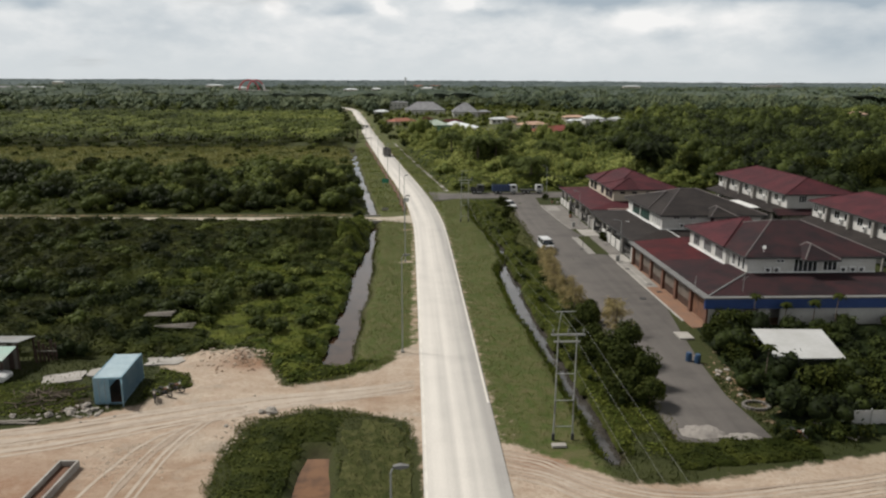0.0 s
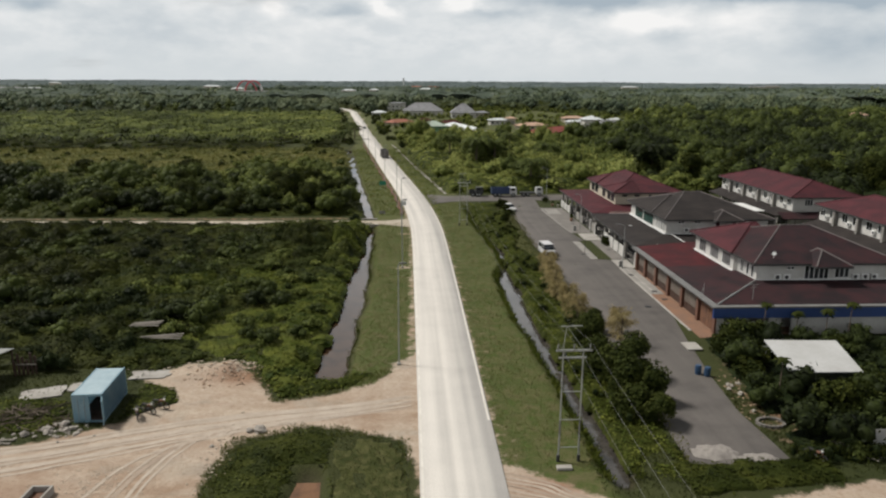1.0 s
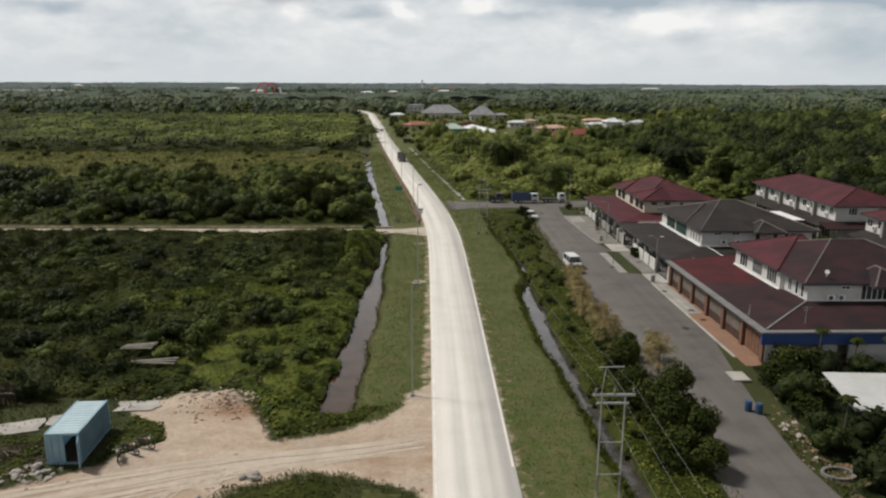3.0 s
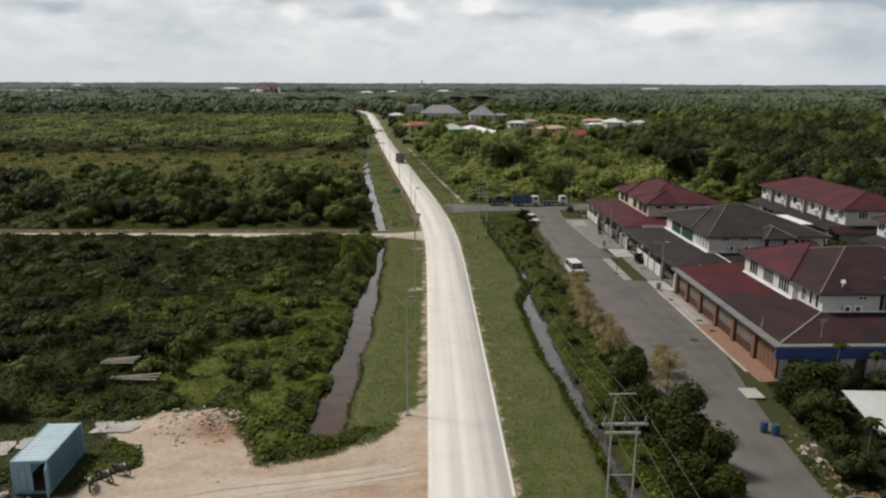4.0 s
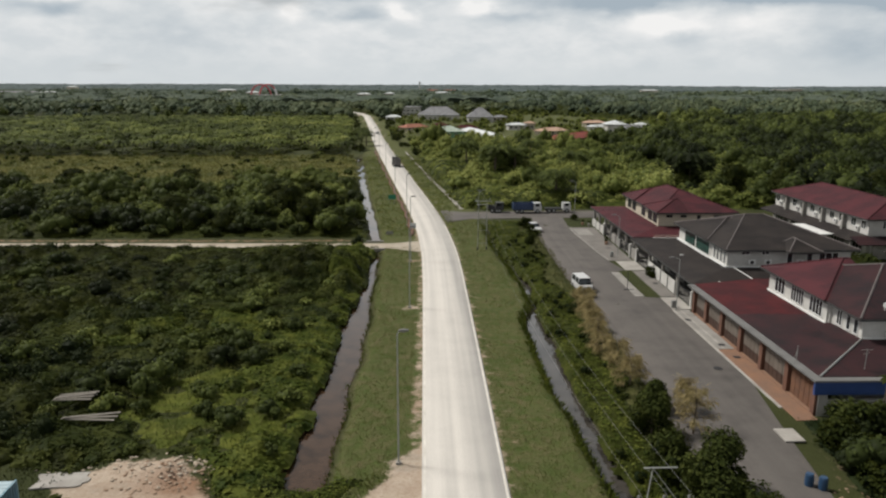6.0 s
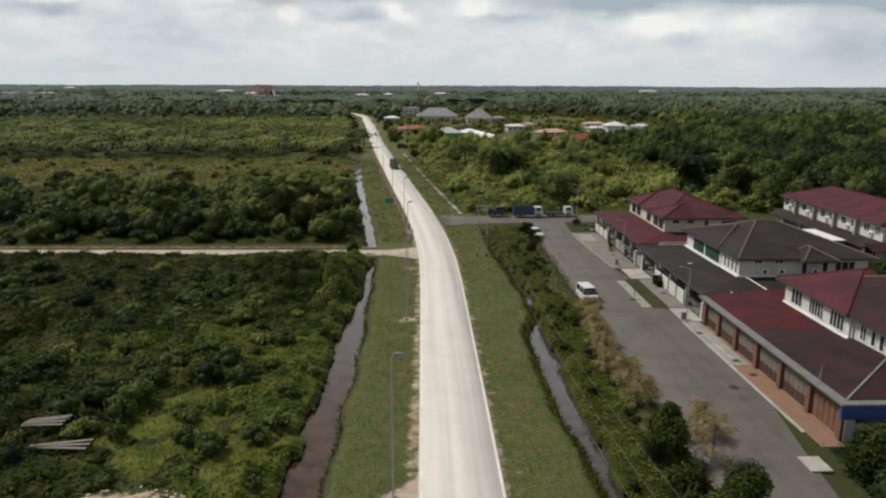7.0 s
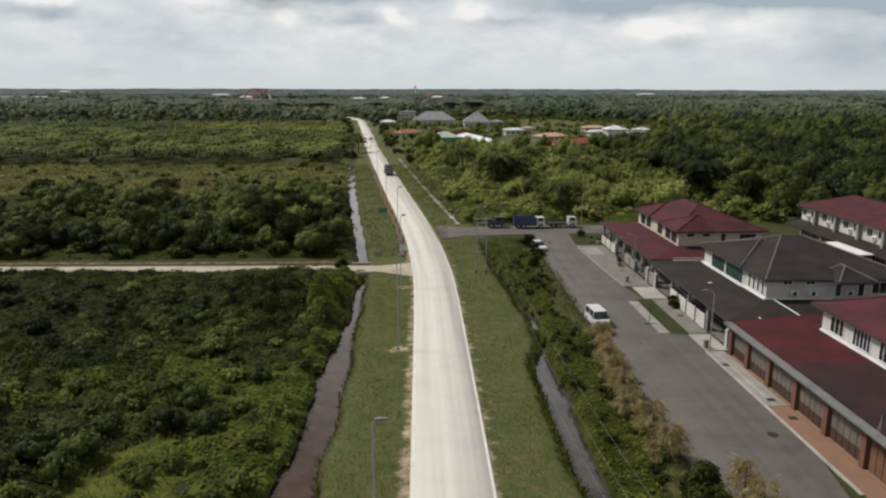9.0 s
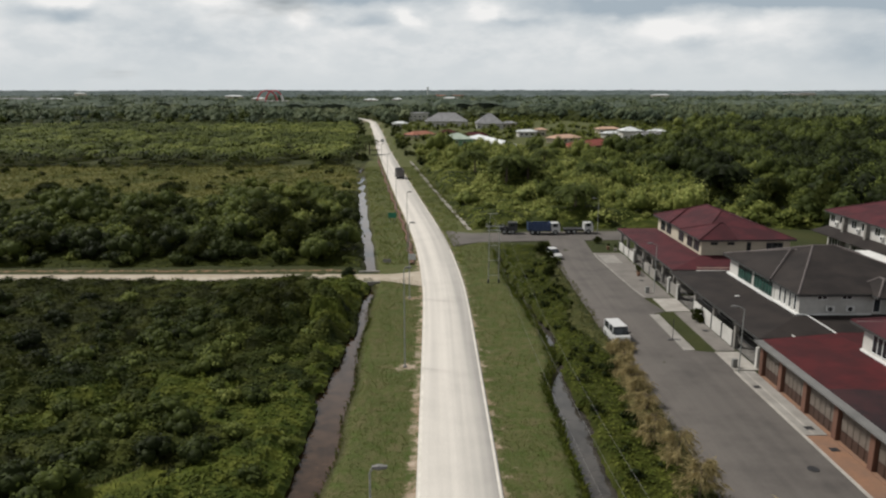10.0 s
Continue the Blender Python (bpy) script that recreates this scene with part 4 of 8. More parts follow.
def hip(parent, x0, y0, x1, y1, ze, zr, mat, ridge=None, name="roof", over=0.0, cap=True):
    """A hipped roof in four slabs, with ridge caps. The ridge runs along the longer side."""
    x0, y0, x1, y1 = x0 - over, y0 - over, x1 + over, y1 + over
    if ridge is None:
        if y1 - y0 >= x1 - x0:
            k = (x1 - x0) / 2 * 0.95
            ridge = (((x0 + x1) / 2, y0 + k), ((x0 + x1) / 2, y1 - k))
        else:
            k = (y1 - y0) / 2 * 0.95
            ridge = ((x0 + k, (y0 + y1) / 2), (x1 - k, (y0 + y1) / 2))
    (ax, ay), (bx, by) = ridge
    a, b = (ax, ay, zr), (bx, by, zr)
    sw, se, ne, nw = (x0, y0, ze), (x1, y0, ze), (x1, y1, ze), (x0, y1, ze)
    bm = bmesh.new()
    if abs(by - ay) >= abs(bx - ax):
        faces = ((sw, se, a), (se, ne, b, a), (ne, nw, b), (nw, sw, a, b))
        caps = ((a, b), (sw, a), (se, a), (ne, b), (nw, b))
    else:
        faces = ((sw, se, b, a), (se, ne, b), (ne, nw, a, b), (nw, sw, a))
        caps = ((a, b), (sw, a), (nw, a), (se, b), (ne, b))
    for f in faces:
        slab(bm, f, 0.12)
    roof = part(name, bm, mat, parent)
    edge = bmesh.new()
    for p, q in ((sw, se), (se, ne), (ne, nw), (nw, sw)):
        p, q = Vector(p), Vector(q)
        d = (q - p).normalized()
        s = Vector((d.y, -d.x, 0)) * 0.06
        o = Vector((0, 0, -0.04))
        m = [p + o, q + o, q + s + o, p + s + o]
        v = [edge.verts.new(c) for c in m] + [edge.verts.new(c - Vector((0, 0, 0.2))) for c in m]
        for f in ((0, 1, 2, 3), (7, 6, 5, 4), (0, 4, 5, 1), (1, 5, 6, 2), (2, 6, 7, 3), (3, 7, 4, 0)):
            edge.faces.new([v[i] for i in f])
    part("fascia", edge, M_DARKFRAME, roof)
    if cap:
        for p, q in caps:
            if (Vector(q) - Vector(p)).length < 0.2:
                continue
            bm = bmesh.new()
            tube(bm, Vector(p) + Vector((0, 0, 0.01)), Vector(q) + Vector((0, 0, 0.01)), 0.11, n=6)
            part("ridge_cap", bm, M_CAP if mat in (M_MAROON, M_DARK) else mat, roof)
    return roof


def corner_house():
    h = thing("house", (33, 76, 0), "corner house with maroon and red roofs and a blue fascia", "house", "houses on the street")
    ox, oy = 33, 76
    P = lambda bm, name, mat, label="", par=None: part(name, shift(bm), mat, par or h, label)

    def shift(bm):
        bmesh.ops.translate(bm, vec=(-ox, -oy, 0), verts=bm.verts)
        return bm
    # ground floor walls, set back behind the porch
    P(boxes((36.0, 79.0, 0, 36.2, 104.6, 3.6), bevel=0), "wall", M_WALL)
    P(boxes((36.2, 78.8, 0, 57.6, 79.0, 3.4)), "wall", M_WALL)
    P(boxes((36.2, 104.4, 0, 57.6, 104.6, 3.6)), "wall", M_WALL)
    P(boxes((57.6, 78.8, 0, 57.8, 104.6, 3.6)), "wall", M_WALL)
    # side wall under the blue fascia
    P(boxes((33.2, 76.5, 0.0, 34.0, 76.7, 2.3), (39.0, 76.5, 0.0, 40.4, 76.7, 2.3), (41.6, 76.5, 0, 57.5, 76.7, 2.3)), "side_wall", M_WALL, "white side wall")
    P(boxes((34.0, 76.5, 0.0, 39.0, 76.7, 1.5)), "side_wall", M_WALL)
    P(boxes((32.5, 76.0, 2.15, 57.8, 76.24, 3.34)), "fascia", M_BLUE, "deep blue painted fascia board")
    P(boxes((32.3, 75.75, 3.36, 57.8, 76.5, 3.52)), "gutter", M_GUTTER, "wide grey gutter edge")
    P(boxes((32.3, 76.52, 3.36, 33.15, 104.9, 3.52)), "gutter", M_GUTTER, "wide grey gutter edge")
    P(boxes((32.92, 76.75, -0.1, 57.5, 104.5, 0.11)), "porch_floor", M_TERRA)
    # upper storey walls
    P(boxes((40.0, 88.2, 3.9, 40.2, 100.2, 6.6)), "wall", M_WALL)
    P(boxes((40.4, 83.0, 3.9, 40.6, 88.0, 6.5)), "wall", M_WALL)
    P(boxes((40.6, 83.0, 3.9, 56.6, 83.2, 6.5)), "wall", M_WALL)
    P(boxes((40.2, 88.0, 3.9, 40.6, 88.2, 6.5)), "wall", M_WALL)
    P(boxes((56.4, 83.2, 3.4, 56.6, 100.2, 6.5)), "wall", M_WALL)
    P(boxes((40.2, 100.0, 3.4, 56.4, 100.2, 6.5)), "wall", M_WALL)
    # lean-to roofs
    def lower(name, mat, *faces):
        bm = bmesh.new()
        for f in faces:
            slab(bm, f, 0.12)
        return P(bm, name, mat)
    lower("lower_roof", M_MAROON, ((33.15, 76.55, 3.56), (57.8, 76.55, 3.56), (57.8, 83.0, 4.5), (40.5, 83.0, 4.5)))
    lower("lower_roof", M_MAROON, ((33.15, 76.55, 3.56), (40.5, 83.0, 4.5), (40.3, 91.0, 4.26), (33.15, 93.2, 3.56)))
    lower("lower_roof", M_BRIGHT, ((33.15, 93.2, 3.56), (40.3, 91.0, 4.26), (40.3, 104.7, 4.24), (33.15, 104.9, 3.56)))
    P(boxes((40.3, 100.2, 3.5, 57.6, 104.6, 4.1)), "wall", M_WALL)
    lower("lower_roof", M_BRIGHT, ((40.3, 100.2, 4.25), (57.8, 100.2, 4.3), (57.8, 104.9, 4.2), (40.3, 104.9, 4.22)))
    for a, b in (((33.15, 76.55, 3.6), (40.5, 83.0, 4.55)),):
        bm = bmesh.new()
        tube(bm, a, b, 0.1, n=6)
        P(bm, "ridge_cap", M_ZINC)
    # white flashing at the foot of the upper walls
    P(boxes((40.3, 82.85, 4.44, 56.6, 82.985, 4.62)), "flashing", M_FRAME)
    P(boxes((39.8, 88.1, 4.15, 39.985, 100.2, 4.38)), "flashing", M_FRAME)
    # main roofs
    r = hip(h, 39.7 - ox, 82.4 - oy, 57.8 - ox, 101.0 - oy, 6.6, 9.3, M_MAROON, ((47.5 - ox, 92.0 - oy), (51.5 - ox, 92.0 - oy)), "upper_roof")
    hip(h, 39.5 - ox, 88.0 - oy, 46.5 - ox, 101.6 - oy, 6.62, 8.9, M_RED, ((45.8 - ox, 96.2 - oy), (46.4 - ox, 96.2 - oy)), "bay_roof")
    hip(h, 46.6 - ox, 81.2 - oy, 51.0 - ox, 85.6 - oy, 6.5, 7.8, M_MAROON, ((48.8 - ox, 84.2 - oy), (48.8 - ox, 85.2 - oy)), "gablet", cap=True)
    # windows of the upper storey
    W = lambda x, y, z, w, hh, f, n, gl=None: window(h, x - ox, y - oy, z, w, hh, f, n, gl)
    W(40.0, 89.0, 4.55, 2.4, 1.75, "w", 4)
    W(40.0, 92.6, 4.55, 2.6, 1.75, "w", 5)
    W(40.0, 96.6, 4.55, 2.2, 1.75, "w", 3)
    W(40.4, 83.6, 4.6, 0.7, 1.6, "w", 1)
    W(40.4, 84.8, 4.6, 0.7, 1.6, "w", 1)
    W(40.4, 86.2, 4.6, 0.9, 1.6, "w", 2)
    W(46.2, 83.0, 4.5, 3.0, 1.75, "s", 5)
    W(49.9, 83.0, 4.7, 1.8, 1.5, "s", 3)
    W(44.0, 83.0, 5.75, 1.0, 0.4, "s", 2)
    for ax in (42.5, 43.6, 52.0, 53.2, 54.3):
        aircon(h, ax - ox, 83.0 - oy, 4.6)
    # porch: brick piers, timber doors
    for y in (76.9, 81.6, 86.6, 91.4, 96.2, 100.6, 104.4):
        P(boxes((32.95, y - 0.3, 0, 33.5, y + 0.3, 3.36), bevel=0.02), "porch_pier", M_BRICK, "orange brick pier")
    P(boxes((33.0, 77.3, 2.75, 33.4, 104.0, 3.34)), "beam", M_WOOD)
    ys = (76.9, 81.6, 86.6, 91.4, 96.2, 100.6, 104.4)
    for a, b in zip(ys, ys[1:]):
        d = boxes((33.34, a + 0.32, 0.11, 33.4, b - 0.32, 2.74))
        d = P(d, "folding_door", M_WOOD, "brown folding door with greyish upper panels")
        n = 5
        for k in range(n):
            u0, u1 = a + 0.4 + (b - a - 0.8) * k / n, a + 0.4 + (b - a - 0.8) * (k + 1) / n
            if a < 78:
                P(boxes((33.28, u0 + 0.04, 0.14, 33.336, u1 - 0.04, 2.6)), "door_panel", M_RUST, "", d)
            else:
                P(boxes((33.28, u0 + 0.04, 0.14, 33.336, u1 - 0.04, 1.0)), "door_panel", M_WOOD, "", d)
                P(boxes((33.28, u0 + 0.04, 1.1, 33.336, u1 - 0.04, 2.55)), "grille_panel", M_GRILLE, "greyish mesh panel", d)
    # aerial on the roof and downpipe
    P(rods(((37.5, 77.6, 3.75), (37.5, 77.6, 5.6), 0.03), ((37.0, 77.6, 5.5), (38.0, 77.6, 5.5), 0.02), ((37.1, 77.4, 5.2), (37.9, 77.8, 5.2), 0.02), n=5), "aerial", M_STEEL)
    dish = bmesh.new()
    tube(dish, (42.6, 83.6, 7.0), (42.6, 83.6, 7.55), 0.04, 0.04, 6)
    tube(dish, (42.6, 83.55, 7.55), (42.45, 83.3, 7.62), 0.08, 0.24, 14)
    P(dish, "satellite_dish", M_FRAME, "white satellite dish")
    P(rods(((32.9, 80.0, 3.52), (32.9, 80.0, 5.0), 0.025), ((32.5, 79.8, 3.52), (32.9, 80.0, 4.6), 0.02), n=5), "pole", M_STEEL)


def middle_house():
    ox, oy = 33, 105
    h = thing("house", (ox, oy, 0), "two-storey house with dark brown tiled roofs and green glazed bay", "house", "houses on the street")

    def P(bm, name, mat, label="", par=None):
        bmesh.ops.translate(bm, vec=(-ox, -oy, 0), verts=bm.verts)
        return part(name, bm, mat, par or h, label)
    P(boxes((33.7, 105.4, -0.1, 56.0, 131.7, 0.10)), "porch_floor", M_CONC)
    P(boxes((36.5, 105.4, 0, 36.7, 132.0, 3.6)), "wall", M_WALL)
    P(boxes((56.0, 105.4, 0, 56.2, 132.0, 3.6)), "wall", M_WALL)
    P(boxes((36.7, 131.8, 0, 56.0, 132.0, 3.6)), "wall", M_WALL)
    P(boxes((39.4, 110.6, 3.9, 39.6, 116.0, 6.55)), "wall", M_WALL)
    P(boxes((39.6, 110.6, 3.9, 55.6, 110.8, 6.55)), "wall", M_WALL)
    P(boxes((39.3, 116.0, 3.9, 39.5, 128.0, 6.55)), "wall", M_WALL)
    P(boxes((39.5, 127.8, 3.9, 55.6, 128.0, 6.55)), "wall", M_WALL)
    P(boxes((55.4, 110.8, 3.4, 55.6, 127.8, 6.55)), "wall", M_WALL)

    def lower(*faces):
        bm = bmesh.new()
        for f in faces:
            slab(bm, f, 0.12)
        return P(bm, "lower_roof", M_DARK)
    lower(((33.0, 105.3, 3.5), (39.45, 110.6, 4.22), (39.35, 128.4, 4.22), (33.0, 132.0, 3.5)))
    lower(((33.0, 105.3, 3.5), (56.2, 105.3, 3.5), (56.2, 110.6, 4.22), (39.45, 110.6, 4.22)))
    lower(((33.0, 132.0, 3.5), (39.35, 128.4, 4.22), (56.2, 128.4, 4.22), (56.2, 132.0, 3.5)))
    P(boxes((32.94, 105.3, 3.24, 33.0, 132.0, 3.46)), "fascia", M_DARKFRAME)
    P(rods(((40.2, 110.4, 4.27), (41.2, 105.5, 3.62), 0.06), n=6), "pipe", M_FRAME, "white waste pipe lying on the roof")
    P(boxes((39.0, 115.8, 4.17, 39.295, 128.2, 4.42), (39.1, 110.4, 4.2, 39.395, 115.79, 4.38), (39.396, 110.4, 4.2, 47.0, 110.596, 4.36)), "flashing", M_FRAME)
    hip(h, 38.9 - ox, 110.0 - oy, 56.4 - ox, 128.8 - oy, 6.6, 9.2, M_DARK, ((46.3 - ox, 121.8 - oy), (49.0 - ox, 121.8 - oy)), "upper_roof")
    hip(h, 38.75 - ox, 116.0 - oy, 45.0 - ox, 129.2 - oy, 6.62, 8.6, M_DARK, ((44.0 - ox, 122.4 - oy), (44.6 - ox, 122.4 - oy)), "bay_roof")
    hip(h, 46.6 - ox, 108.9 - oy, 51.0 - ox, 113.0 - oy, 6.55, 7.7, M_DARK, ((48.8 - ox, 111.8 - oy), (48.8 - ox, 112.6 - oy)), "gablet")
    W = lambda x, y, z, w, hh, f, n, gl=None: window(h, x - ox, y - oy, z, w, hh, f, n, gl, M_DARKFRAME if gl else None)
    W(39.3, 116.4, 4.45, 4.6, 2.0, "w", 6, M_GREEN)
    W(39.3, 121.6, 4.45, 3.8, 2.0, "w", 5, M_GREEN)
    for y in (111.1, 112.2, 113.3, 114.4):
        W(39.4, y, 4.5, 0.55, 1.75, "w", 1)
    W(41.2, 110.6, 5.85, 1.1, 0.42, "s", 2)
    W(43.8, 110.6, 5.85, 1.1, 0.42, "s", 2)
    W(47.2, 110.6, 4.45, 0.8, 1.75, "s", 1)
    W(49.8, 110.6, 4.45, 0.8, 1.75, "s", 1)
    W(51.4, 110.6, 4.75, 2.6, 1.4, "s", 3)
    for ax in (42.2, 44.3, 48.5):
        aircon(h, ax - ox, 110.6 - oy, 4.6)
    for y in (106.2, 112.0, 118.0, 124.0, 130.6):
        P(boxes((33.5, y - 0.2, 0, 33.9, y + 0.2, 3.3)), "porch_column", M_CONC)
    for y0, y1 in ((107.5, 111.0), (113.5, 117), (119.5, 123), (125.5, 129)):
        window(h, 36.5 - ox, y0 - oy, 0.3, y1 - y0, 2.2, "w", 4, M_GLASS, M_DARKFRAME)
    P(boxes((36.0, 118.2, 3.96, 36.5, 118.4, 4.06)), "roof_light", M_FRAME)


def far_house():
    ox, oy = 33, 132.5
    h = thing("house", (ox, oy, 0), "two-storey house with weathered red tiled roofs and cream walls", "house", "houses on the street")

    def P(bm, name, mat, label="", par=None):
        bmesh.ops.translate(bm, vec=(-ox, -oy, 0), verts=bm.verts)
        return part(name, bm, mat, par or h, label)
    P(boxes((33.75, 133.0, -0.1, 53.9, 161.3, 0.10)), "porch_floor", M_CONC)
    P(boxes((37.0, 133.2, 0, 37.2, 161.6, 3.6)), "wall", M_CREAM)
    P(boxes((37.2, 161.4, 0, 54.0, 161.6, 3.6)), "wall", M_CREAM)
    P(boxes((53.8, 133.2, 0, 54.0, 161.4, 3.6)), "wall", M_CREAM)
    P(boxes((37.2, 133.2, 0, 53.8, 133.4, 3.6)), "wall", M_CREAM)
    P(boxes((39.3, 138.2, 3.9, 39.5, 158.0, 6.55)), "wall", M_CREAM)
    P(boxes((39.5, 138.2, 3.9, 52.0, 138.4, 6.55)), "wall", M_CREAM)
    P(boxes((39.5, 157.8, 3.9, 52.0, 158.0, 6.55)), "wall", M_CREAM)
    P(boxes((51.8, 138.4, 3.4, 52.0, 157.8, 6.55)), "wall", M_CREAM)

    def lower(*faces):
        bm = bmesh.new()
        for f in faces:
            slab(bm, f, 0.12)
        return P(bm, "lower_roof", M_RED)
    lower(((33.5, 132.6, 3.5), (39.35, 138.2, 4.22), (39.35, 158.2, 4.22), (33.5, 162.4, 3.5)))
    lower(((33.5, 132.6, 3.5), (54.2, 132.6, 3.5), (54.2, 138.2, 4.22), (39.35, 138.2, 4.22)))
    lower(((33.5, 162.4, 3.5), (39.35, 158.2, 4.22), (54.2, 158.2, 4.22), (54.2, 162.4, 3.5)))
    P(boxes((33.44, 132.6, 3.22, 33.5, 162.4, 3.46)), "fascia", M_DARKFRAME)
    P(boxes((33.5, 132.54, 3.22, 54.2, 132.6, 3.46)), "fascia", M_DARKFRAME)
    hip(h, 38.9 - ox, 137.7 - oy, 52.6 - ox, 158.6 - oy, 6.6, 9.1, M_RED, ((45.6 - ox, 147.5 - oy), (45.6 - ox, 153.6 - oy)), "upper_roof")
    hip(h, 38.7 - ox, 150.6 - oy, 44.0 - ox, 159.0 - oy, 6.62, 8.3, M_RED, ((43.0 - ox, 154.9 - oy), (43.6 - ox, 154.9 - oy)), "bay_roof")
    hip(h, 38.7 - ox, 137.4 - oy, 44.0 - ox, 145.6 - oy, 6.62, 8.3, M_RED, ((43.0 - ox, 141.4 - oy), (43.6 - ox, 141.4 - oy)), "bay_roof")
    W = lambda x, y, z, w, hh, f, n: window(h, x - ox, y - oy, z, w, hh, f, n, M_GLASS, M_DARKFRAME)
    for y in (138.9, 141.6, 145.4, 151.2, 154.2):
        W(39.3, y, 4.55, 2.2, 1.75, "w", 3)
    W(40.6, 138.2, 5.7, 1.0, 0.42, "s", 2)
    W(43.0, 138.2, 5.7, 1.0, 0.42, "s", 2)
    W(45.8, 138.2, 4.6, 0.6, 1.5, "s", 1)
    W(48.6, 138.2, 4.75, 2.4, 1.3, "s", 3)
    for y in (133.6, 138.4, 143.2, 148, 152.6, 157.2, 161.4):
        P(boxes((34.0, y - 0.2, 0, 34.4, y + 0.2, 3.3)), "porch_column", M_CONC)
    for y0 in (134.6, 139.5, 144.5, 149.3, 153.8, 158.2):
        window(h, 37.0 - ox, y0 - oy, 0.3, 2.4, 2.2, "w", 3, M_GLASS, M_DARKFRAME)


def row_house(x, y0, bays, group):
    """A back row of terraced houses: each bay with two windows, a party fin and a lean-to."""
    L, D = 6.4 * bays, 13.5
    h = thing("terraced_house", (x, y0, 0), "long two-storey white terrace with red tiled roof and window bays", "house", group)
    part("wall", boxes((0.8, 0.6, 0, 1.0, L - 0.6, 6.55)), M_WALL, h)
    part("wall", boxes((1.0, 0.6, 0, D, 0.8, 6.55)), M_WALL, h)
    part("wall", boxes((1.0, L - 0.8, 0, D, L - 0.6, 6.55)), M_WALL, h)
    part("wall", boxes((D - 0.2, 0.8, 0, D, L - 0.8, 6.55)), M_WALL, h)
    hip(h, 0, 0, D + 0.6, L, 6.6, 9.0, M_RED, ((7.0, 5.6), (7.0, L - 5.6)), "roof")
    bm = bmesh.new()
    slab(bm, ((-2.2, 0.4, 3.1), (0.8, 0.4, 3.9), (0.8, L - 0.4, 3.9), (-2.2, L - 0.4, 3.1)), 0.12)
    part("lean_to_roof", bm, M_DARK, h)
    bm = bmesh.new()
    slab(bm, ((-2.2, -2.4, 3.0), (D + 0.4, -2.4, 3.0), (D + 0.4, 0.6, 3.8), (-2.2, 0.39, 3.8)), 0.12)
    part("lean_to_roof", bm, M_MAROON, h)
    for u in (0.0, 4.4, 8.8, 13.2):
        part("porch_column", boxes((u - 0.14, -2.2, 0, u + 0.14, -1.95, 2.95)), M_CONC, h)
    for b in range(bays):
        u = 0.6 + b * 6.4
        window(h, 0.8, u + 0.7, 4.75, 1.3, 1.35, "w", 2)
        window(h, 0.8, u + 3.4, 4.75, 1.5, 1.35, "w", 2)
        if b:
            part("party_fin", boxes((0.1, u - 0.25, 0, 0.797, u + 0.25, 6.45)), M_CONC, h)
        aircon(h, 0.8, u + 2.3, 4.4, "w")
        window(h, 0.8, u + 1.0, 0.6, 3.6, 1.9, "w", 4)
        part("porch_column", boxes((-2.0, u - 0.14, 0, -1.75, u + 0.14, 3.0)), M_CONC, h)
    window(h, 3.0, 0.6, 4.9, 1.6, 1.3, "s", 3)
    window(h, 8.2, 0.6, 4.9, 1.6, 1.3, "s", 3)
    return h


corner_house()
middle_house()
far_house()
row_house(70.4, 131.2, 5, "terraces behind the street")
row_house(71.0, 92.5, 5, "terraces behind the street")

# ---- things ----
def wheel(parent, x, y, r, w, turn=0.0):
    """A wheel whose axle runs along local x."""
    t = part("wheel", rods(((x - w / 2, y, r), (x + w / 2, y, r), r), n=16), M_TYRE, parent)
    part("rim", rods(((x - w / 2 - 0.01, y, r), (x + w / 2 + 0.01, y, r), r * 0.55), n=12), M_STEEL, t)


def loft(sections):
    """Closed body from rings of equal length."""
    bm = bmesh.new()
    rings = [[bm.verts.new(p) for p in s] for s in sections]
    k = len(rings[0])
    for a, b in zip(rings, rings[1:]):
        for i in range(k):
            j = (i + 1) % k
            bm.faces.new((a[i], a[j], b[j], b[i]))
    bm.faces.new(rings[0][::-1])
    bm.faces.new(rings[-1])
    bmesh.ops.recalc_face_normals(bm, faces=bm.faces)
    return bm


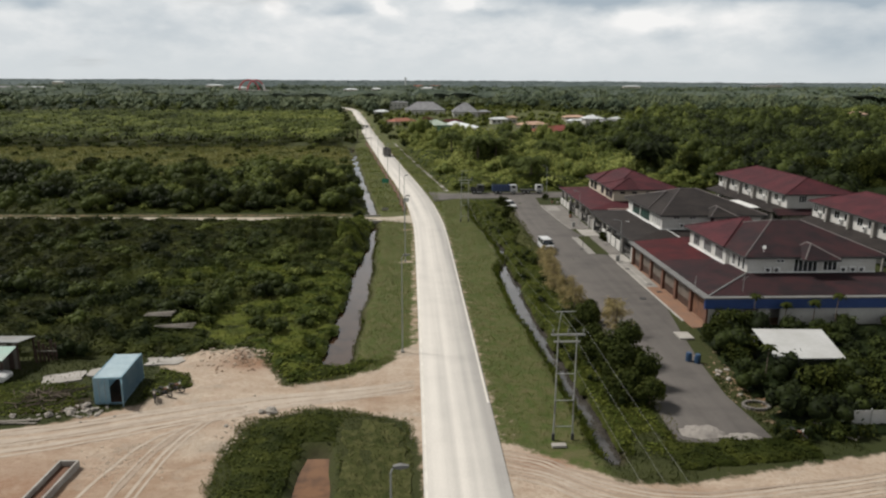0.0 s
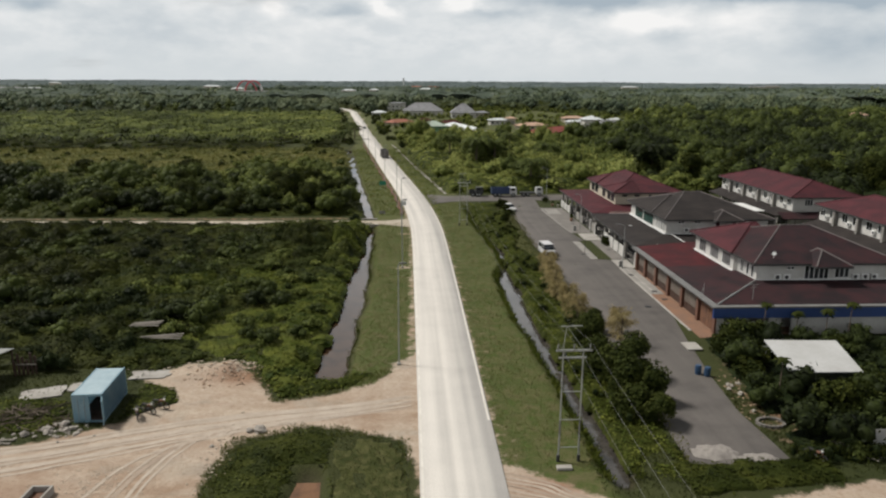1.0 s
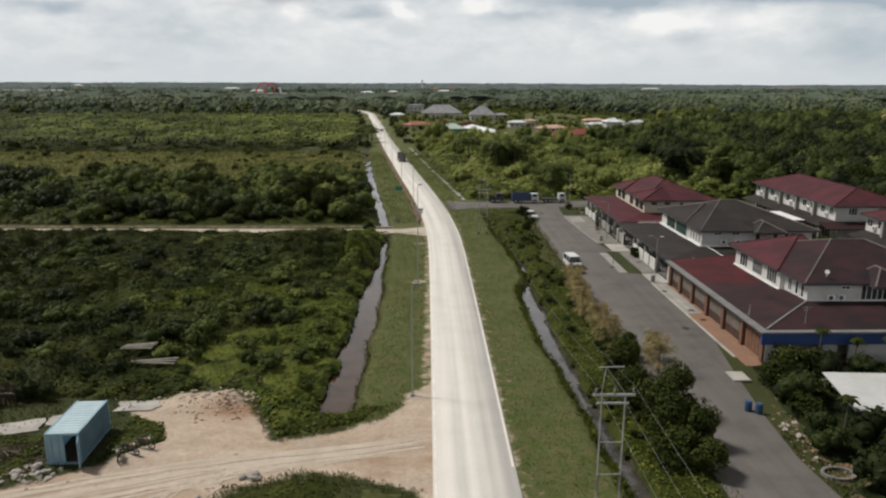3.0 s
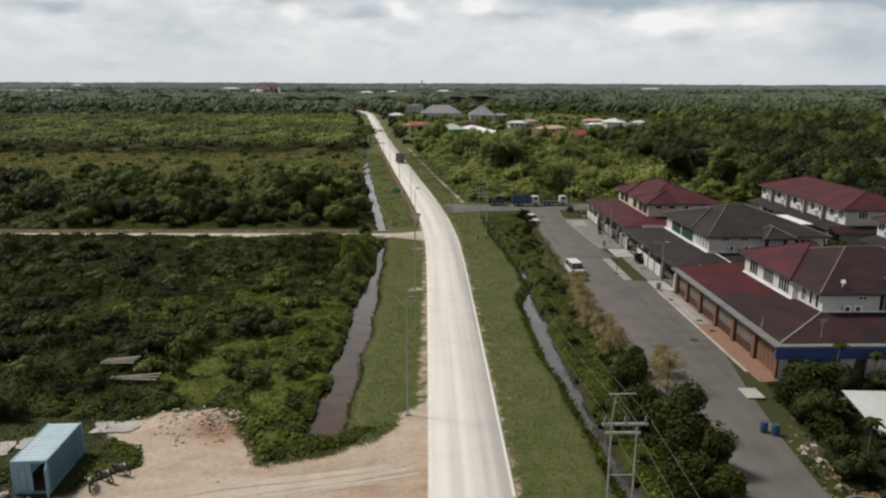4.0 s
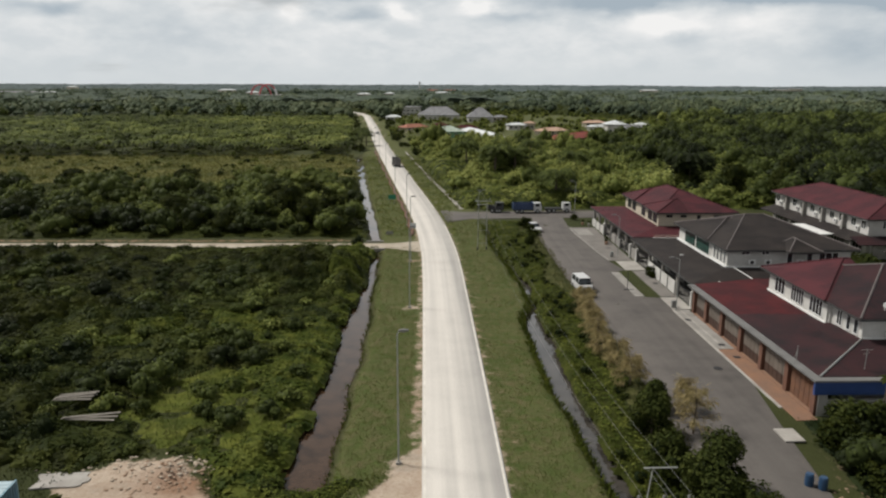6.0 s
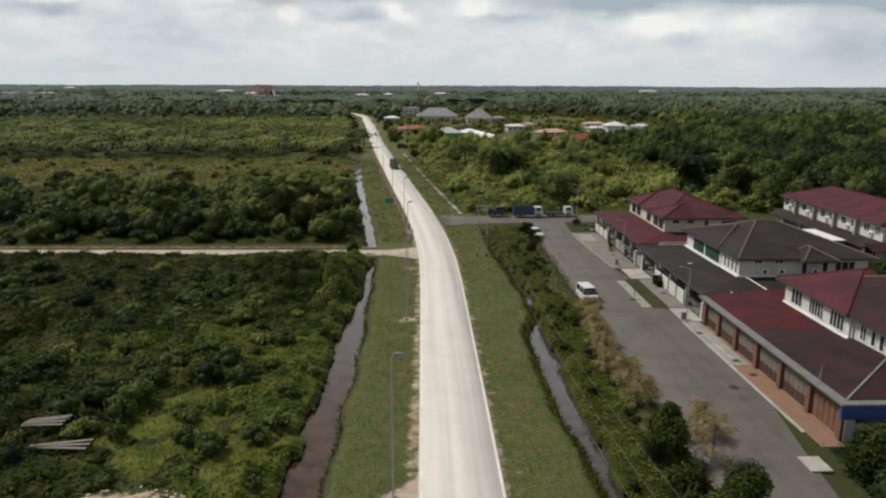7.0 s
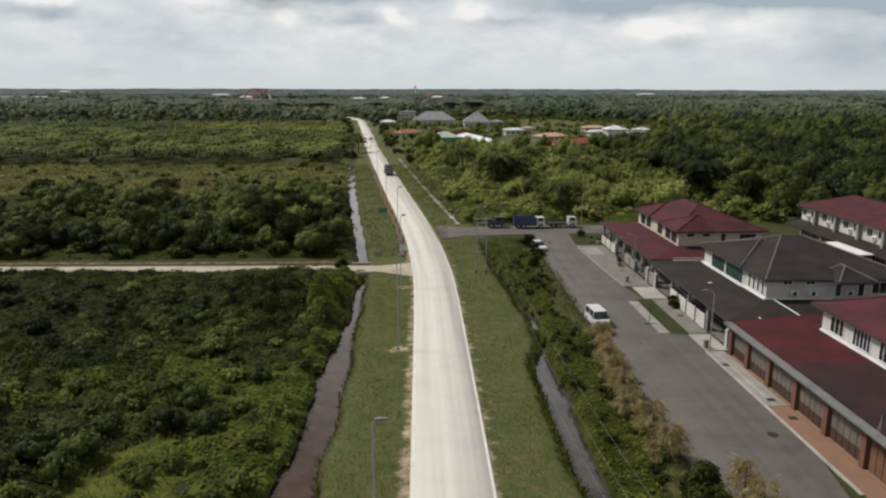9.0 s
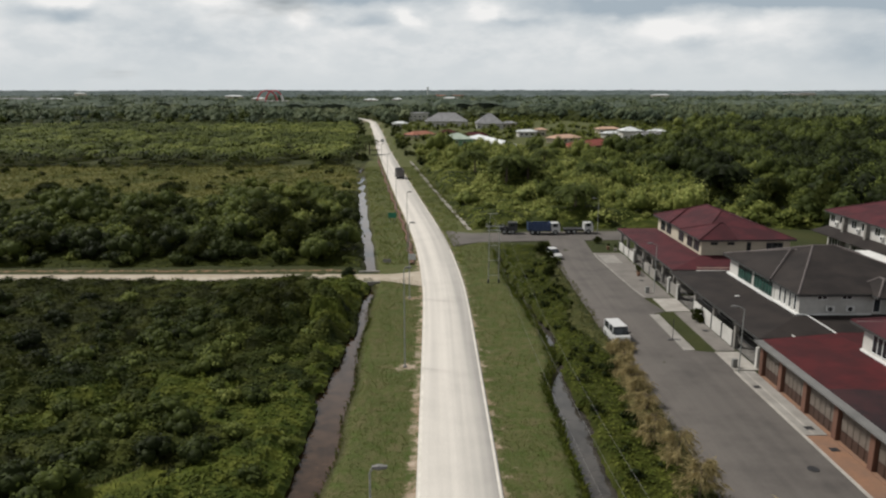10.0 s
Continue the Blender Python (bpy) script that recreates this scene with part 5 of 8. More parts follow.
def car(x, y, turn, mat, label, group="parked vehicles", z=0.07):
    """A small car, nose along local -y."""
    c = thing("car", (x, y, z), label, "car", group, turn)
    ring = lambda yy, w, lo, hi: [(-w, yy, lo), (w, yy, lo), (w * 1.02, yy, (lo + hi) / 2), (w * 0.94, yy, hi), (-w * 0.94, yy, hi), (-w * 1.02, yy, (lo + hi) / 2)]
    part("body", loft([ring(-2.0, 0.66, 0.35, 0.62), ring(-1.85, 0.78, 0.25, 0.74), ring(-0.9, 0.82, 0.22, 0.90), ring(1.6, 0.82, 0.22, 0.95), ring(1.95, 0.74, 0.35, 0.85)]), mat, c)
    part("cabin", loft([[(-0.74, -0.95, 0.9), (0.74, -0.95, 0.9), (0.6, -0.25, 1.44), (-0.6, -0.25, 1.44)], [(-0.78, -0.2, 0.92), (0.78, -0.2, 0.92), (0.62, -0.2, 1.45), (-0.62, -0.2, 1.45)],
                        [(-0.78, 1.2, 0.94), (0.78, 1.2, 0.94), (0.62, 1.1, 1.47), (-0.62, 1.1, 1.47)], [(-0.74, 1.85, 0.92), (0.74, 1.85, 0.92), (0.6, 1.3, 1.45), (-0.6, 1.3, 1.45)]]), M_GLASS, c, "dark windows")
    part("roof", boxes((-0.62, -0.25, 1.452, 0.62, 1.25, 1.50), bevel=0.02), mat, c)
    for wx in (-0.76, 0.76):
        for wy in (-1.25, 1.25):
            wheel(c, wx, wy, 0.29, 0.2)
    for wx in (-0.5, 0.5):
        part("headlight", boxes((wx - 0.16, -2.02, 0.52, wx + 0.16, -1.90, 0.66), bevel=0.02), M_INS, c)
    return c


def van(x, y, turn):
    """A small van, nose along local -y."""
    c = thing("van", (x, y, 0.07), "white van with a pale roof parked at the street edge", "van", "parked vehicles", turn)
    ring = lambda yy, w, lo, hi: [(-w, yy, lo), (w, yy, lo), (w * 1.02, yy, (lo + hi) / 2), (w * 0.96, yy, hi), (-w * 0.96, yy, hi), (-w * 1.02, yy, (lo + hi) / 2)]
    part("body", loft([ring(-2.0, 0.74, 0.35, 0.75), ring(-1.9, 0.84, 0.25, 0.95), ring(-1.5, 0.87, 0.22, 1.05), ring(1.95, 0.87, 0.22, 1.08), ring(2.05, 0.82, 0.3, 1.0)]), M_CARWHITE, c)
    part("cabin", loft([[(-0.8, -1.6, 1.03), (0.8, -1.6, 1.03), (0.72, -0.95, 1.72), (-0.72, -0.95, 1.72)], [(-0.84, -0.9, 1.05), (0.84, -0.9, 1.05), (0.74, -0.9, 1.74), (-0.74, -0.9, 1.74)],
                        [(-0.84, 1.95, 1.06), (0.84, 1.95, 1.06), (0.74, 1.85, 1.76), (-0.74, 1.85, 1.76)]]), M_GLASS, c, "dark windows")
    part("roof", boxes((-0.78, -1.0, 1.745, 0.78, 1.92, 1.83), bevel=0.03), M_CARWHITE, c)
    for s in (-1, 1):
        for yy in (-0.92, 0.3, 1.8):
            part("pillar", boxes((s * 0.80 - 0.05, yy, 1.04, s * 0.80 + 0.05, yy + 0.12, 1.745)), M_CARWHITE, c)
        part("mirror", boxes((s * 0.98 - 0.1, -1.3, 1.1, s * 0.98 + 0.1, -1.2, 1.28), bevel=0.02), M_DARKMETAL, c)
        part("headlight", boxes((s * 0.56 - 0.16, -2.02, 0.66, s * 0.56 + 0.16, -1.92, 0.84), bevel=0.02), M_INS, c)
        for wy in (-1.25, 1.3):
            wheel(c, s * 0.80, wy, 0.31, 0.2)
    return c


def lorry(x, y, turn, length, cab, bed, label, high=1.3, group="parked vehicles", tall=2.5):
    """A lorry, cab at local -y."""
    c = thing("lorry", (x, y, 0.07), label, "lorry", group, turn)
    h = length / 2
    part("chassis", boxes((-0.5, -h + 0.3, 0.55, 0.5, h, 0.78)), M_DARKMETAL, c)
    k = loft([[(-1.05, -h, 0.6), (1.05, -h, 0.6), (1.05, -h, 1.5), (-1.05, -h, 1.5)], [(-1.1, -h + 0.1, 0.55), (1.1, -h + 0.1, 0.55), (1.0, -h + 0.25, tall), (-1.0, -h + 0.25, tall)],
              [(-1.1, -h + 1.7, 0.55), (1.1, -h + 1.7, 0.55), (1.0, -h + 1.7, tall), (-1.0, -h + 1.7, tall)]])
    cb = part("cab", k, cab, c)
    part("windscreen", boxes((-0.9, -h - 0.02, 1.5, 0.9, -h + 0.09, 2.2)), M_GLASS, cb)
    for s in (-1, 1):
        part("side_window", boxes((s * 1.085 - 0.02, -h + 0.5, 1.5, s * 1.085 + 0.02, -h + 1.4, 2.15)), M_GLASS, cb)
    b0 = -h + 1.9
    bd = part("cargo_bed", boxes((-1.15, b0, 0.8, 1.15, h, 0.95)), bed, c)
    if high:
        part("bed_side", boxes((-1.17, b0, 0.95, -1.09, h, 0.95 + high)), bed, bd)
        part("bed_side", boxes((1.09, b0, 0.95, 1.17, h, 0.95 + high)), bed, bd)
        part("tailgate", boxes((-1.09, h - 0.08, 0.95, 1.09, h, 0.95 + high)), bed, bd)
        part("headboard", boxes((-1.09, b0, 0.95, 1.09, b0 + 0.08, 0.95 + high * 1.15)), bed, bd)
        for u in np.linspace(b0 + 0.5, h - 0.5, 5):
            for s in (-1, 1):
                part("rib", boxes((s * 1.21 - 0.04, u - 0.05, 0.9, s * 1.21 + 0.04, u + 0.05, 0.95 + high)), bed, bd)
    for wy in (-h + 0.9, h - 1.9, h - 0.85):
        for s in (-1, 1):
            wheel(c, s * 0.95, wy, 0.48, 0.32)
    return c


def street_lamp(x, y, h, reach, label, group, turn=0.0, category="street lamp"):
    c = thing("street_lamp", (x, y, 0), label, category, group, turn)
    part("base_plate", boxes((-0.2, -0.2, -0.05, 0.2, 0.2, 0.12), bevel=0.02), M_CONC, c)
    part("pole", rods(((0, 0, 0.1), (0, 0, h), 0.065, 0.045), n=9), M_STEEL, c)
    bm = bmesh.new()
    pts = [(0, 0, h - 0.02), (reach * 0.3, 0, h + 0.14), (reach * 0.7, 0, h + 0.24), (reach, 0, h + 0.28)]
    part("arm", sweep(bm, pts, 0.04), M_STEEL, c)
    hd = loft([[(reach - 0.1, -0.08, h + 0.24), (reach - 0.1, 0.08, h + 0.24), (reach - 0.1, 0.08, h + 0.34), (reach - 0.1, -0.08, h + 0.34)],
               [(reach + 0.22, -0.16, h + 0.22), (reach + 0.22, 0.16, h + 0.22), (reach + 0.22, 0.12, h + 0.40), (reach + 0.22, -0.12, h + 0.40)],
               [(reach + 0.62, -0.09, h + 0.27), (reach + 0.62, 0.09, h + 0.27), (reach + 0.62, 0.07, h + 0.36), (reach + 0.62, -0.07, h + 0.36)]])
    part("lamp_head", hd, M_GUTTER, c)
    return c


lamp_a = street_lamp(-1.75, 29.4, 10.0, 0.2, "tall galvanised street lamp with a short arm on the verge", "street lamps along the road")
for y in (69.5, 107.2):
    copy_thing(lamp_a, pose(-1.75, y, 0))
for y in (160.5, 198, 235, 275, 316):
    copy_thing(lamp_a, pose(float(road_x(y)) - 4.6, y, 0))
plate_lamp = copy_thing(lamp_a, pose(-2.1, 131.5, 0))
part("plate", boxes((-0.1, -0.13, 5.3, 0.85, -0.09, 6.1), bevel=0.01), M_INS, plate_lamp, "white square plate on the pole")
plate_lamp["label"] = "tall street lamp carrying a white square plate"
for x, y, h, turn in ((31.15, 105.0, 6.6, 180), (31.6, 134.0, 6.6, 180), (32.8, 174.2, 6.8, 180)):
    street_lamp(x, y, h, 0.7, "slim grey lamp post at the edge of the estate street", "estate lamp posts", turn)


# --- power line
def pylon(x, y, h, label):
    c = thing("power_pole", (x, y, 0), label, "power pole", "twin-pole pylons")
    w = 0.72
    for s in (-1, 1):
        part("leg", rods(((s * (w + 0.04), 0, -0.3), (s * w, 0, h * 0.3), 0.062, 0.058), ((s * w, 0, h * 0.3), (s * w, 0, h), 0.058, 0.05), n=9), M_STEEL, c)
        part("footing", rods(((s * (w + 0.04), 0, -0.1), (s * (w + 0.04), 0, 0.55), 0.13), n=9), M_DARKMETAL, c)
        part("band", rods(((s * w, 0, 2.2), (s * w, 0, 3.3), 0.066), n=9), M_GUTTER, c, "pale painted band")
    for z in (1.15, 3.35, 5.55):
        part("rung", rods(((-w, 0, z), (w, 0, z), 0.035), n=6), M_STEEL, c)
    arm = part("crossarm", boxes((-1.25, -0.06, h - 0.12, 1.35, 0.06, h + 0.02)), M_STEEL, c)
    part("crossarm", boxes((-1.0, 0.1, h - 0.72, 1.0, 0.2, h - 0.6)), M_STEEL, c)
    for u in (-1.1, 0.05, 1.2):
        ins = bmesh.new()
        tube(ins, (u, 0, h), (u, 0, h + 0.18), 0.05, 0.05, 8)
        for q in range(3):
            tube(ins, (u, 0, h + 0.16 + q * 0.09), (u, 0, h + 0.22 + q * 0.09), 0.075, 0.045, 10)
        part("insulator", ins, M_GUTTER, c)
    part("bracket", rods(((-0.75, 0, h), (-0.55, 0, h + 1.75), 0.03), ((0.75, 0, h), (-0.55, 0, h + 1.75), 0.02), ((-0.95, 0, h + 1.75), (0.55, 0, h + 1.78), 0.04), n=5), M_STEEL, c)
    return c


pylon(10.95, 50.5, 8.75, "twin-pole steel power pylon with rungs and white insulators")
pylon(9.8, 139.0, 8.4, "twin-pole steel power pylon standing on the grass verge")
tagged(part("concrete_block", boxes((9.9, 49.2, 0.0, 11.0, 49.7, 0.22), bevel=0.03), M_SLAB), "flat pale concrete block lying before the pylon", "concrete block")


def cable(a, b, sag, label="thin overhead power cable"):
    bm = bmesh.new()
    a, b = Vector(a), Vector(b)
    n = 22
    pts = [a.lerp(b, k / n) - Vector((0, 0, sag * 4 * (k / n) * (1 - k / n))) for k in range(n + 1)]
    tagged(part("power_cable", sweep(bm, pts, 0.008, 4), M_GUTTER), label, "cable", "power cables")


for u in (-1.1, 0.05, 1.2):
    cable((10.95 + u, 50.5, 9.35), (9.8 + u, 139.0, 9.0), 2.6)
    cable((10.95 + u, 50.5, 9.35), (13.0 + u * 1.1, -20, 8.6), 1.2)


# --- yard on the left
def container(x, y, turn):
    L, W, H = 5.6, 2.4, 2.45
    c = thing("shipping_container", (x, y, 0.06), "pale blue weathered shipping container with an open end", "container", "", turn)

    def corrugated(length, height, pitch=0.28, depth=0.045):
        out, u = [], 0.0
        while u < length - 1e-6:
            for a, d in ((0, 0), (0.4, 0), (0.5, depth), (0.9, depth)):
                if u + a * pitch < length:
                    out.append((u + a * pitch, d))
            u += pitch
        return out + [(length, 0)]
    for s, name in ((0, "side_panel"), (1, "side_panel")):
        bm = bmesh.new()
        prof = corrugated(L, H)
        xo = -W / 2 + 0.02 if s == 0 else W / 2 - 0.02
        sg = 1 if s == 0 else -1
        for z0, z1 in ((0.12, H - 0.1),):
            lo = [bm.verts.new((xo + sg * d, u, z0)) for u, d in prof]
            hi = [bm.verts.new((xo + sg * d, u, z1)) for u, d in prof]
            for i in range(len(prof) - 1):
                bm.faces.new((lo[i], lo[i + 1], hi[i + 1], hi[i]))
        bmesh.ops.solidify(bm, geom=bm.faces[:], thickness=0.02)
        part(name, bm, M_CONT, c)
    top = part("roof_panel", boxes((-W / 2 + 0.1, 0.13, H - 0.09, W / 2 - 0.1, L - 0.13, H - 0.03)), M_CONTROOF, c)
    for u in np.arange(0.4, L - 0.3, 0.42):
        part("roof_rib", boxes((-W / 2 + 0.14, u, H - 0.03, W / 2 - 0.14, u + 0.2, H - 0.005)), M_CONTROOF, top)
    part("floor_panel", boxes((-W / 2 + 0.05, 0.05, 0.02, W / 2 - 0.05, L - 0.05, 0.14)), M_RUST, c)
    part("back_panel", boxes((-W / 2 + 0.06, L - 0.08, 0.12, W / 2 - 0.06, L - 0.02, H - 0.1)), M_CONT, c)
    for px in (-W / 2, W / 2 - 0.14):
        for py in (0, L - 0.14):
            part("corner_post", boxes((px, py, 0, px + 0.14, py + 0.14, H), bevel=0.015), M_CONT, c)
    for px in (-W / 2, W / 2 - 0.1):
        for z in (0.02, H - 0.1):
            part("rail", boxes((px, 0.145, z, px + 0.1, L - 0.145, z + 0.1)), M_CONT, c)
    part("header", boxes((-W / 2 + 0.145, 0, H - 0.18, W / 2 - 0.145, 0.12, H)), M_CONT, c)
    part("sill", boxes((-W / 2 + 0.145, 0, 0, W / 2 - 0.145, 0.12, 0.15)), M_CONT, c)
    d = part("door", boxes((-W / 2 + 0.15, 0.02, 0.16, 0.12, 0.08, H - 0.19)), M_CONT, c, "closed pale blue door leaf")
    for u in (-0.75, -0.25):
        part("lock_rod", rods(((u, -0.01, 0.2), (u, -0.01, H - 0.25), 0.02), n=6), M_STEEL, d)
    bm = bmesh.new()
    box(bm, -1.0, -0.06, 0.16, 0, 0.0, H - 0.2, pose(W / 2 - 0.06, -0.02, 0, 0, 0, 108))
    part("door", bm, M_CONT, c, "swung-open door leaf")


container(-26.75, 57.9, 3)


def motorbike(x, y, turn, label):
    c = thing("motorbike", (x, y, 0.04), label, "motorbike", "old motorbikes", turn)
    for yy in (-0.6, 0.6):
        bm = bmesh.new()
        pts = [(0, yy + 0.29 * math.cos(a), 0.31 + 0.29 * math.sin(a)) for a in np.linspace(0, 2 * math.pi, 15)]
        w = part("wheel", sweep(bm, pts, 0.05, 5), M_TYRE, c)
        part("hub", rods(((-0.06, yy, 0.31), (0.06, yy, 0.31), 0.08), ((0, yy - 0.27, 0.31), (0, yy + 0.27, 0.31), 0.012), ((0, yy, 0.04), (0, yy, 0.58), 0.012), n=6), M_STEEL, w)
    part("frame", rods(((0, -0.6, 0.31), (0, -0.42, 0.95), 0.035), ((0, -0.42, 0.85), (0, 0.15, 0.5), 0.05), ((0, 0.15, 0.5), (0, 0.6, 0.31), 0.035), ((0, 0.0, 0.3), (0, 0.15, 0.72), 0.03), n=6), M_RUST, c)
    part("engine", boxes((-0.13, -0.2, 0.22, 0.13, 0.16, 0.5), bevel=0.03), M_DARKMETAL, c)
    part("seat", boxes((-0.12, 0.0, 0.70, 0.12, 0.62, 0.80), bevel=0.03), M_TYRE, c)
    part("tank", boxes((-0.13, -0.36, 0.66, 0.13, 0.02, 0.84), bevel=0.05), M_RUST, c)
    part("handlebar", rods(((-0.33, -0.38, 1.0), (0.33, -0.38, 1.0), 0.02), ((0, -0.42, 0.92), (0, -0.38, 1.0), 0.02), n=6), M_STEEL, c)
    part("headlight", rods(((0, -0.5, 0.88), (0, -0.42, 0.88), 0.09), n=10), M_INS, c)
    return c


motorbike(-21.9, 60.3, 75, "old dark motorbike standing at the edge of the dirt yard")
motorbike(-22.6, 59.5, 60, "rusty motorbike leaning among weeds in the dirt yard")
motorbike(-23.2, 58.7, 20, "stripped motorbike with a pale tank beside the track")
motorbike(29.3, 49.9, 30, "dark motorbike parked at the end of the street")


def stone(x, y, s, mat=None, z=0.0, name="stone", label="rough pale boulder lying at the edge of the track"):
    bm = bmesh.new()
    bmesh.ops.create_icosphere(bm, subdivisions=2, radius=s)
    off = Vector((x * 3.1, y * 2.3, s))
    for v in bm.verts:
        v.co *= 0.75 + 0.5 * noise.noise(v.co * (1.2 / s) + off)
        v.co.z = max(v.co.z * 0.75, -0.25 * s)
    ob = part(name, bm, mat or M_STONE)
    ob.matrix_world = pose(x, y, z + 0.2 * s, 0, 0, x * 57)
    tagged(ob, label, "stone", "loose stones")


for x, y, s in ((-28.6, 57.6, 0.55), (-29.6, 56.9, 0.5), (-29.3, 56.2, 0.42), (-30.9, 55.9, 0.45), (-28.0, 56.6, 0.38), (-33.8, 55.9, 0.35), (-32.2, 55.2, 0.25), (-27.6, 56.9, 0.4), (-12.6, 55.9, 0.6), (-13.4, 56.0, 0.4), (-15.8, 53.6, 0.25),
                (29.0, 61.3, 0.35), (28.4, 62.4, 0.3), (28.8, 63.2, 0.4), (29.5, 60.0, 0.35), (30.2, 58.4, 0.3), (28.6, 58.0, 0.28), (29.8, 63.6, 0.32), (30.3, 61.6, 0.3), (-11.0, 139.6, 0.5), (-10.2, 139.4, 0.4)):
    stone(x, y, s)


def planks(x, y, turn, count, length, mat, label, z=0.35):
    c = thing("plank_pile", (x, y, z), label, "planks", "stacks of boards", turn)
    for k in range(count):
        m = pose(0.1 * k, 0.26 * k - 0.1 * count, 0.06 * (k % 3), 1.5 * (k % 2), 2.0, 4.0 * ((k * 7) % 5 - 2))
        bm = bmesh.new()
        box(bm, -length / 2, -0.13, 0, length / 2, 0.13, 0.045, m)
        part("plank", bm, mat, c)


planks(-29.6, 78.6, 14, 5, 3.0, M_PLANK, "loose grey boards lying in tall grass", 1.25)
planks(-26.8, 75.2, 8, 3, 4.2, M_PLANK, "long pale boards lying in the grass", 1.0)
planks(-33.0, 54.8, 8, 2, 3.4, M_PLANK, "pale boards beside the dirt track", 0.1)
RUBBLE = np.random.default_rng(31)


def rubble(name, cx, cy, sx, sy, count, size, mat, label):
    """Broken lumps strewn over the bare ground."""
    chunks = []
    for _ in range(count):
        x, y = cx + RUBBLE.normal() * sx, cy + RUBBLE.normal() * sy
        s = size * RUBBLE.uniform(0.4, 1.5)
        z = float(ground_height(np.array([x]), np.array([y]))[0])
        chunks.append(blob((x, y, z + 0.15 * s), (s * RUBBLE.uniform(0.8, 1.5), s, s * 0.6)))
    stuff(name, chunks, mat, label, "rubble")


rubble("rubble", -18.4, 68.6, 3.2, 0.9, 200, 0.13, M_RUBBLE, "broken pale stones along the edge of the dirt yard")
rubble("clods", -16.8, 66.8, 2.4, 1.0, 150, 0.12, M_CLOD, "clods of reddish earth beside the spoil heap")
rubble("gravel", -21.8, 48.4, 1.6, 1.6, 300, 0.06, M_RUBBLE, "pale gravel strewn over the dirt yard")
rubble("rubble", 28.6, 61.0, 0.7, 3.6, 90, 0.09, M_CLOD, "broken stones along the street's edge")
rubble("rubble", -28.6, 56.7, 1.6, 0.7, 60, 0.18, M_STONE, "broken stones beside the container")
rubble("clods", -14.9, 52.2, 0.5, 2.4, 90, 0.10, M_RUBBLE, "pale stones along the edge of the track")
planks(32.8, 50.9, -38, 4, 3.6, M_PLANK, "leaning pale boards at the plot's edge", 0.25)
for x, y, w, d, t in ((-33.2, 63.6, 3.6, 2.2, 18), (-30.2, 65.0, 2.6, 1.8, 10), (-25.2, 67.4, 3.4, 1.8, 5), (-28.6, 73.0, 2.0, 1.2, 20)):
    bm = bmesh.new()
    bmesh.ops.create_grid(bm, x_segments=8, y_segments=6, size=0.5)
    for v in bm.verts:
        a = noise.noise(Vector((v.co.x * 3 + x, v.co.y * 3 + y, 0)))
        v.co = Vector((v.co.x * w * (1 + 0.3 * a), v.co.y * d * (1 + 0.3 * a), 0.03 * a))
    bmesh.ops.solidify(bm, geom=bm.faces[:], thickness=0.12)
    ob = part("concrete_slab", bm, M_SLAB)
    ob.matrix_world = pose(x, y, 0.16, 0, 0, t)
    tagged(ob, "broken pale concrete slab lying on the yard", "slab", "broken slabs")


def trough():
    c = thing("concrete_trough", (-25.6, 45.0, 0.0), "long open concrete trough with pale rims", "trough", "", -2)
    part("side", boxes((-0.72, -4.2, -0.3, -0.56, 2.9, 0.5), bevel=0.01), M_SLAB, c)
    part("side", boxes((0.56, -4.2, -0.3, 0.72, 2.9, 0.5), bevel=0.01), M_SLAB, c)
    part("end", boxes((-0.56, 2.74, -0.3, 0.56, 2.9, 0.5)), M_SLAB, c)
    part("end", boxes((-0.56, -4.2, -0.3, 0.56, -4.04, 0.5)), M_SLAB, c)
    part("bottom", boxes((-0.56, -4.04, 0.0, 0.56, 2.74, 0.08)), M_RUST, c)


trough()


def hut():
    c = thing("hut", (-41.7, 65.5, 0), "ramshackle timber hut with rusty and green sheet roofs", "hut")
    def sheet(corners, mat, name="roof_sheet"):
        bm = bmesh.new()
        slab(bm, corners, 0.04)
        part(name, bm, mat, c)
    sheet(((-4, 0.4, 2.95), (3.4, 0.4, 2.8), (3.5, 3.4, 2.35), (-4, 3.4, 2.4)), M_ZINC)
    sheet(((-4, -2.0, 2.0), (0.4, -2.0, 1.95), (0.6, 0.3, 2.5), (-4, 0.3, 2.55)), M_RUST)
    sheet(((0.5, -2.0, 1.95), (3.1, -2.0, 1.9), (3.3, 0.3, 2.45), (0.7, 0.3, 2.5)), surface("pale_green_sheet", (0.26, 0.40, 0.34), (0.30, 0.36, 0.32), 0.6, 4.0, 0.6))
    for x, y, h in ((-3.8, -1.8, 1.95), (0.4, -1.8, 1.9), (2.9, -1.8, 1.85), (3.2, 0.5, 2.7), (3.3, 3.2, 2.35), (-3.8, 3.2, 2.35)):
        part("post", boxes((x - 0.07, y - 0.07, -0.1, x + 0.07, y + 0.07, h)), M_WOOD, c)
    for k in range(14):
        x = -3.7 + k * 0.5
        part("wall_board", boxes((x, 0.45, 0.05, x + 0.46, 0.5, 2.6 + 0.05 * (k % 3))), M_PLANK if k % 3 else M_WOOD, c)
    for k in range(6):
        part("fence_board", boxes((3.8 + 0.34 * k, 2.2 + 0.1 * k, -0.05, 4.06 + 0.34 * k, 2.25 + 0.1 * k, 1.5 + 0.35 * ((k * 5) % 3))), M_WOOD, c)
    part("fence_rail", boxes((3.8, 2.26, 1.1, 5.9, 2.34, 1.2)), M_PLANK, c)


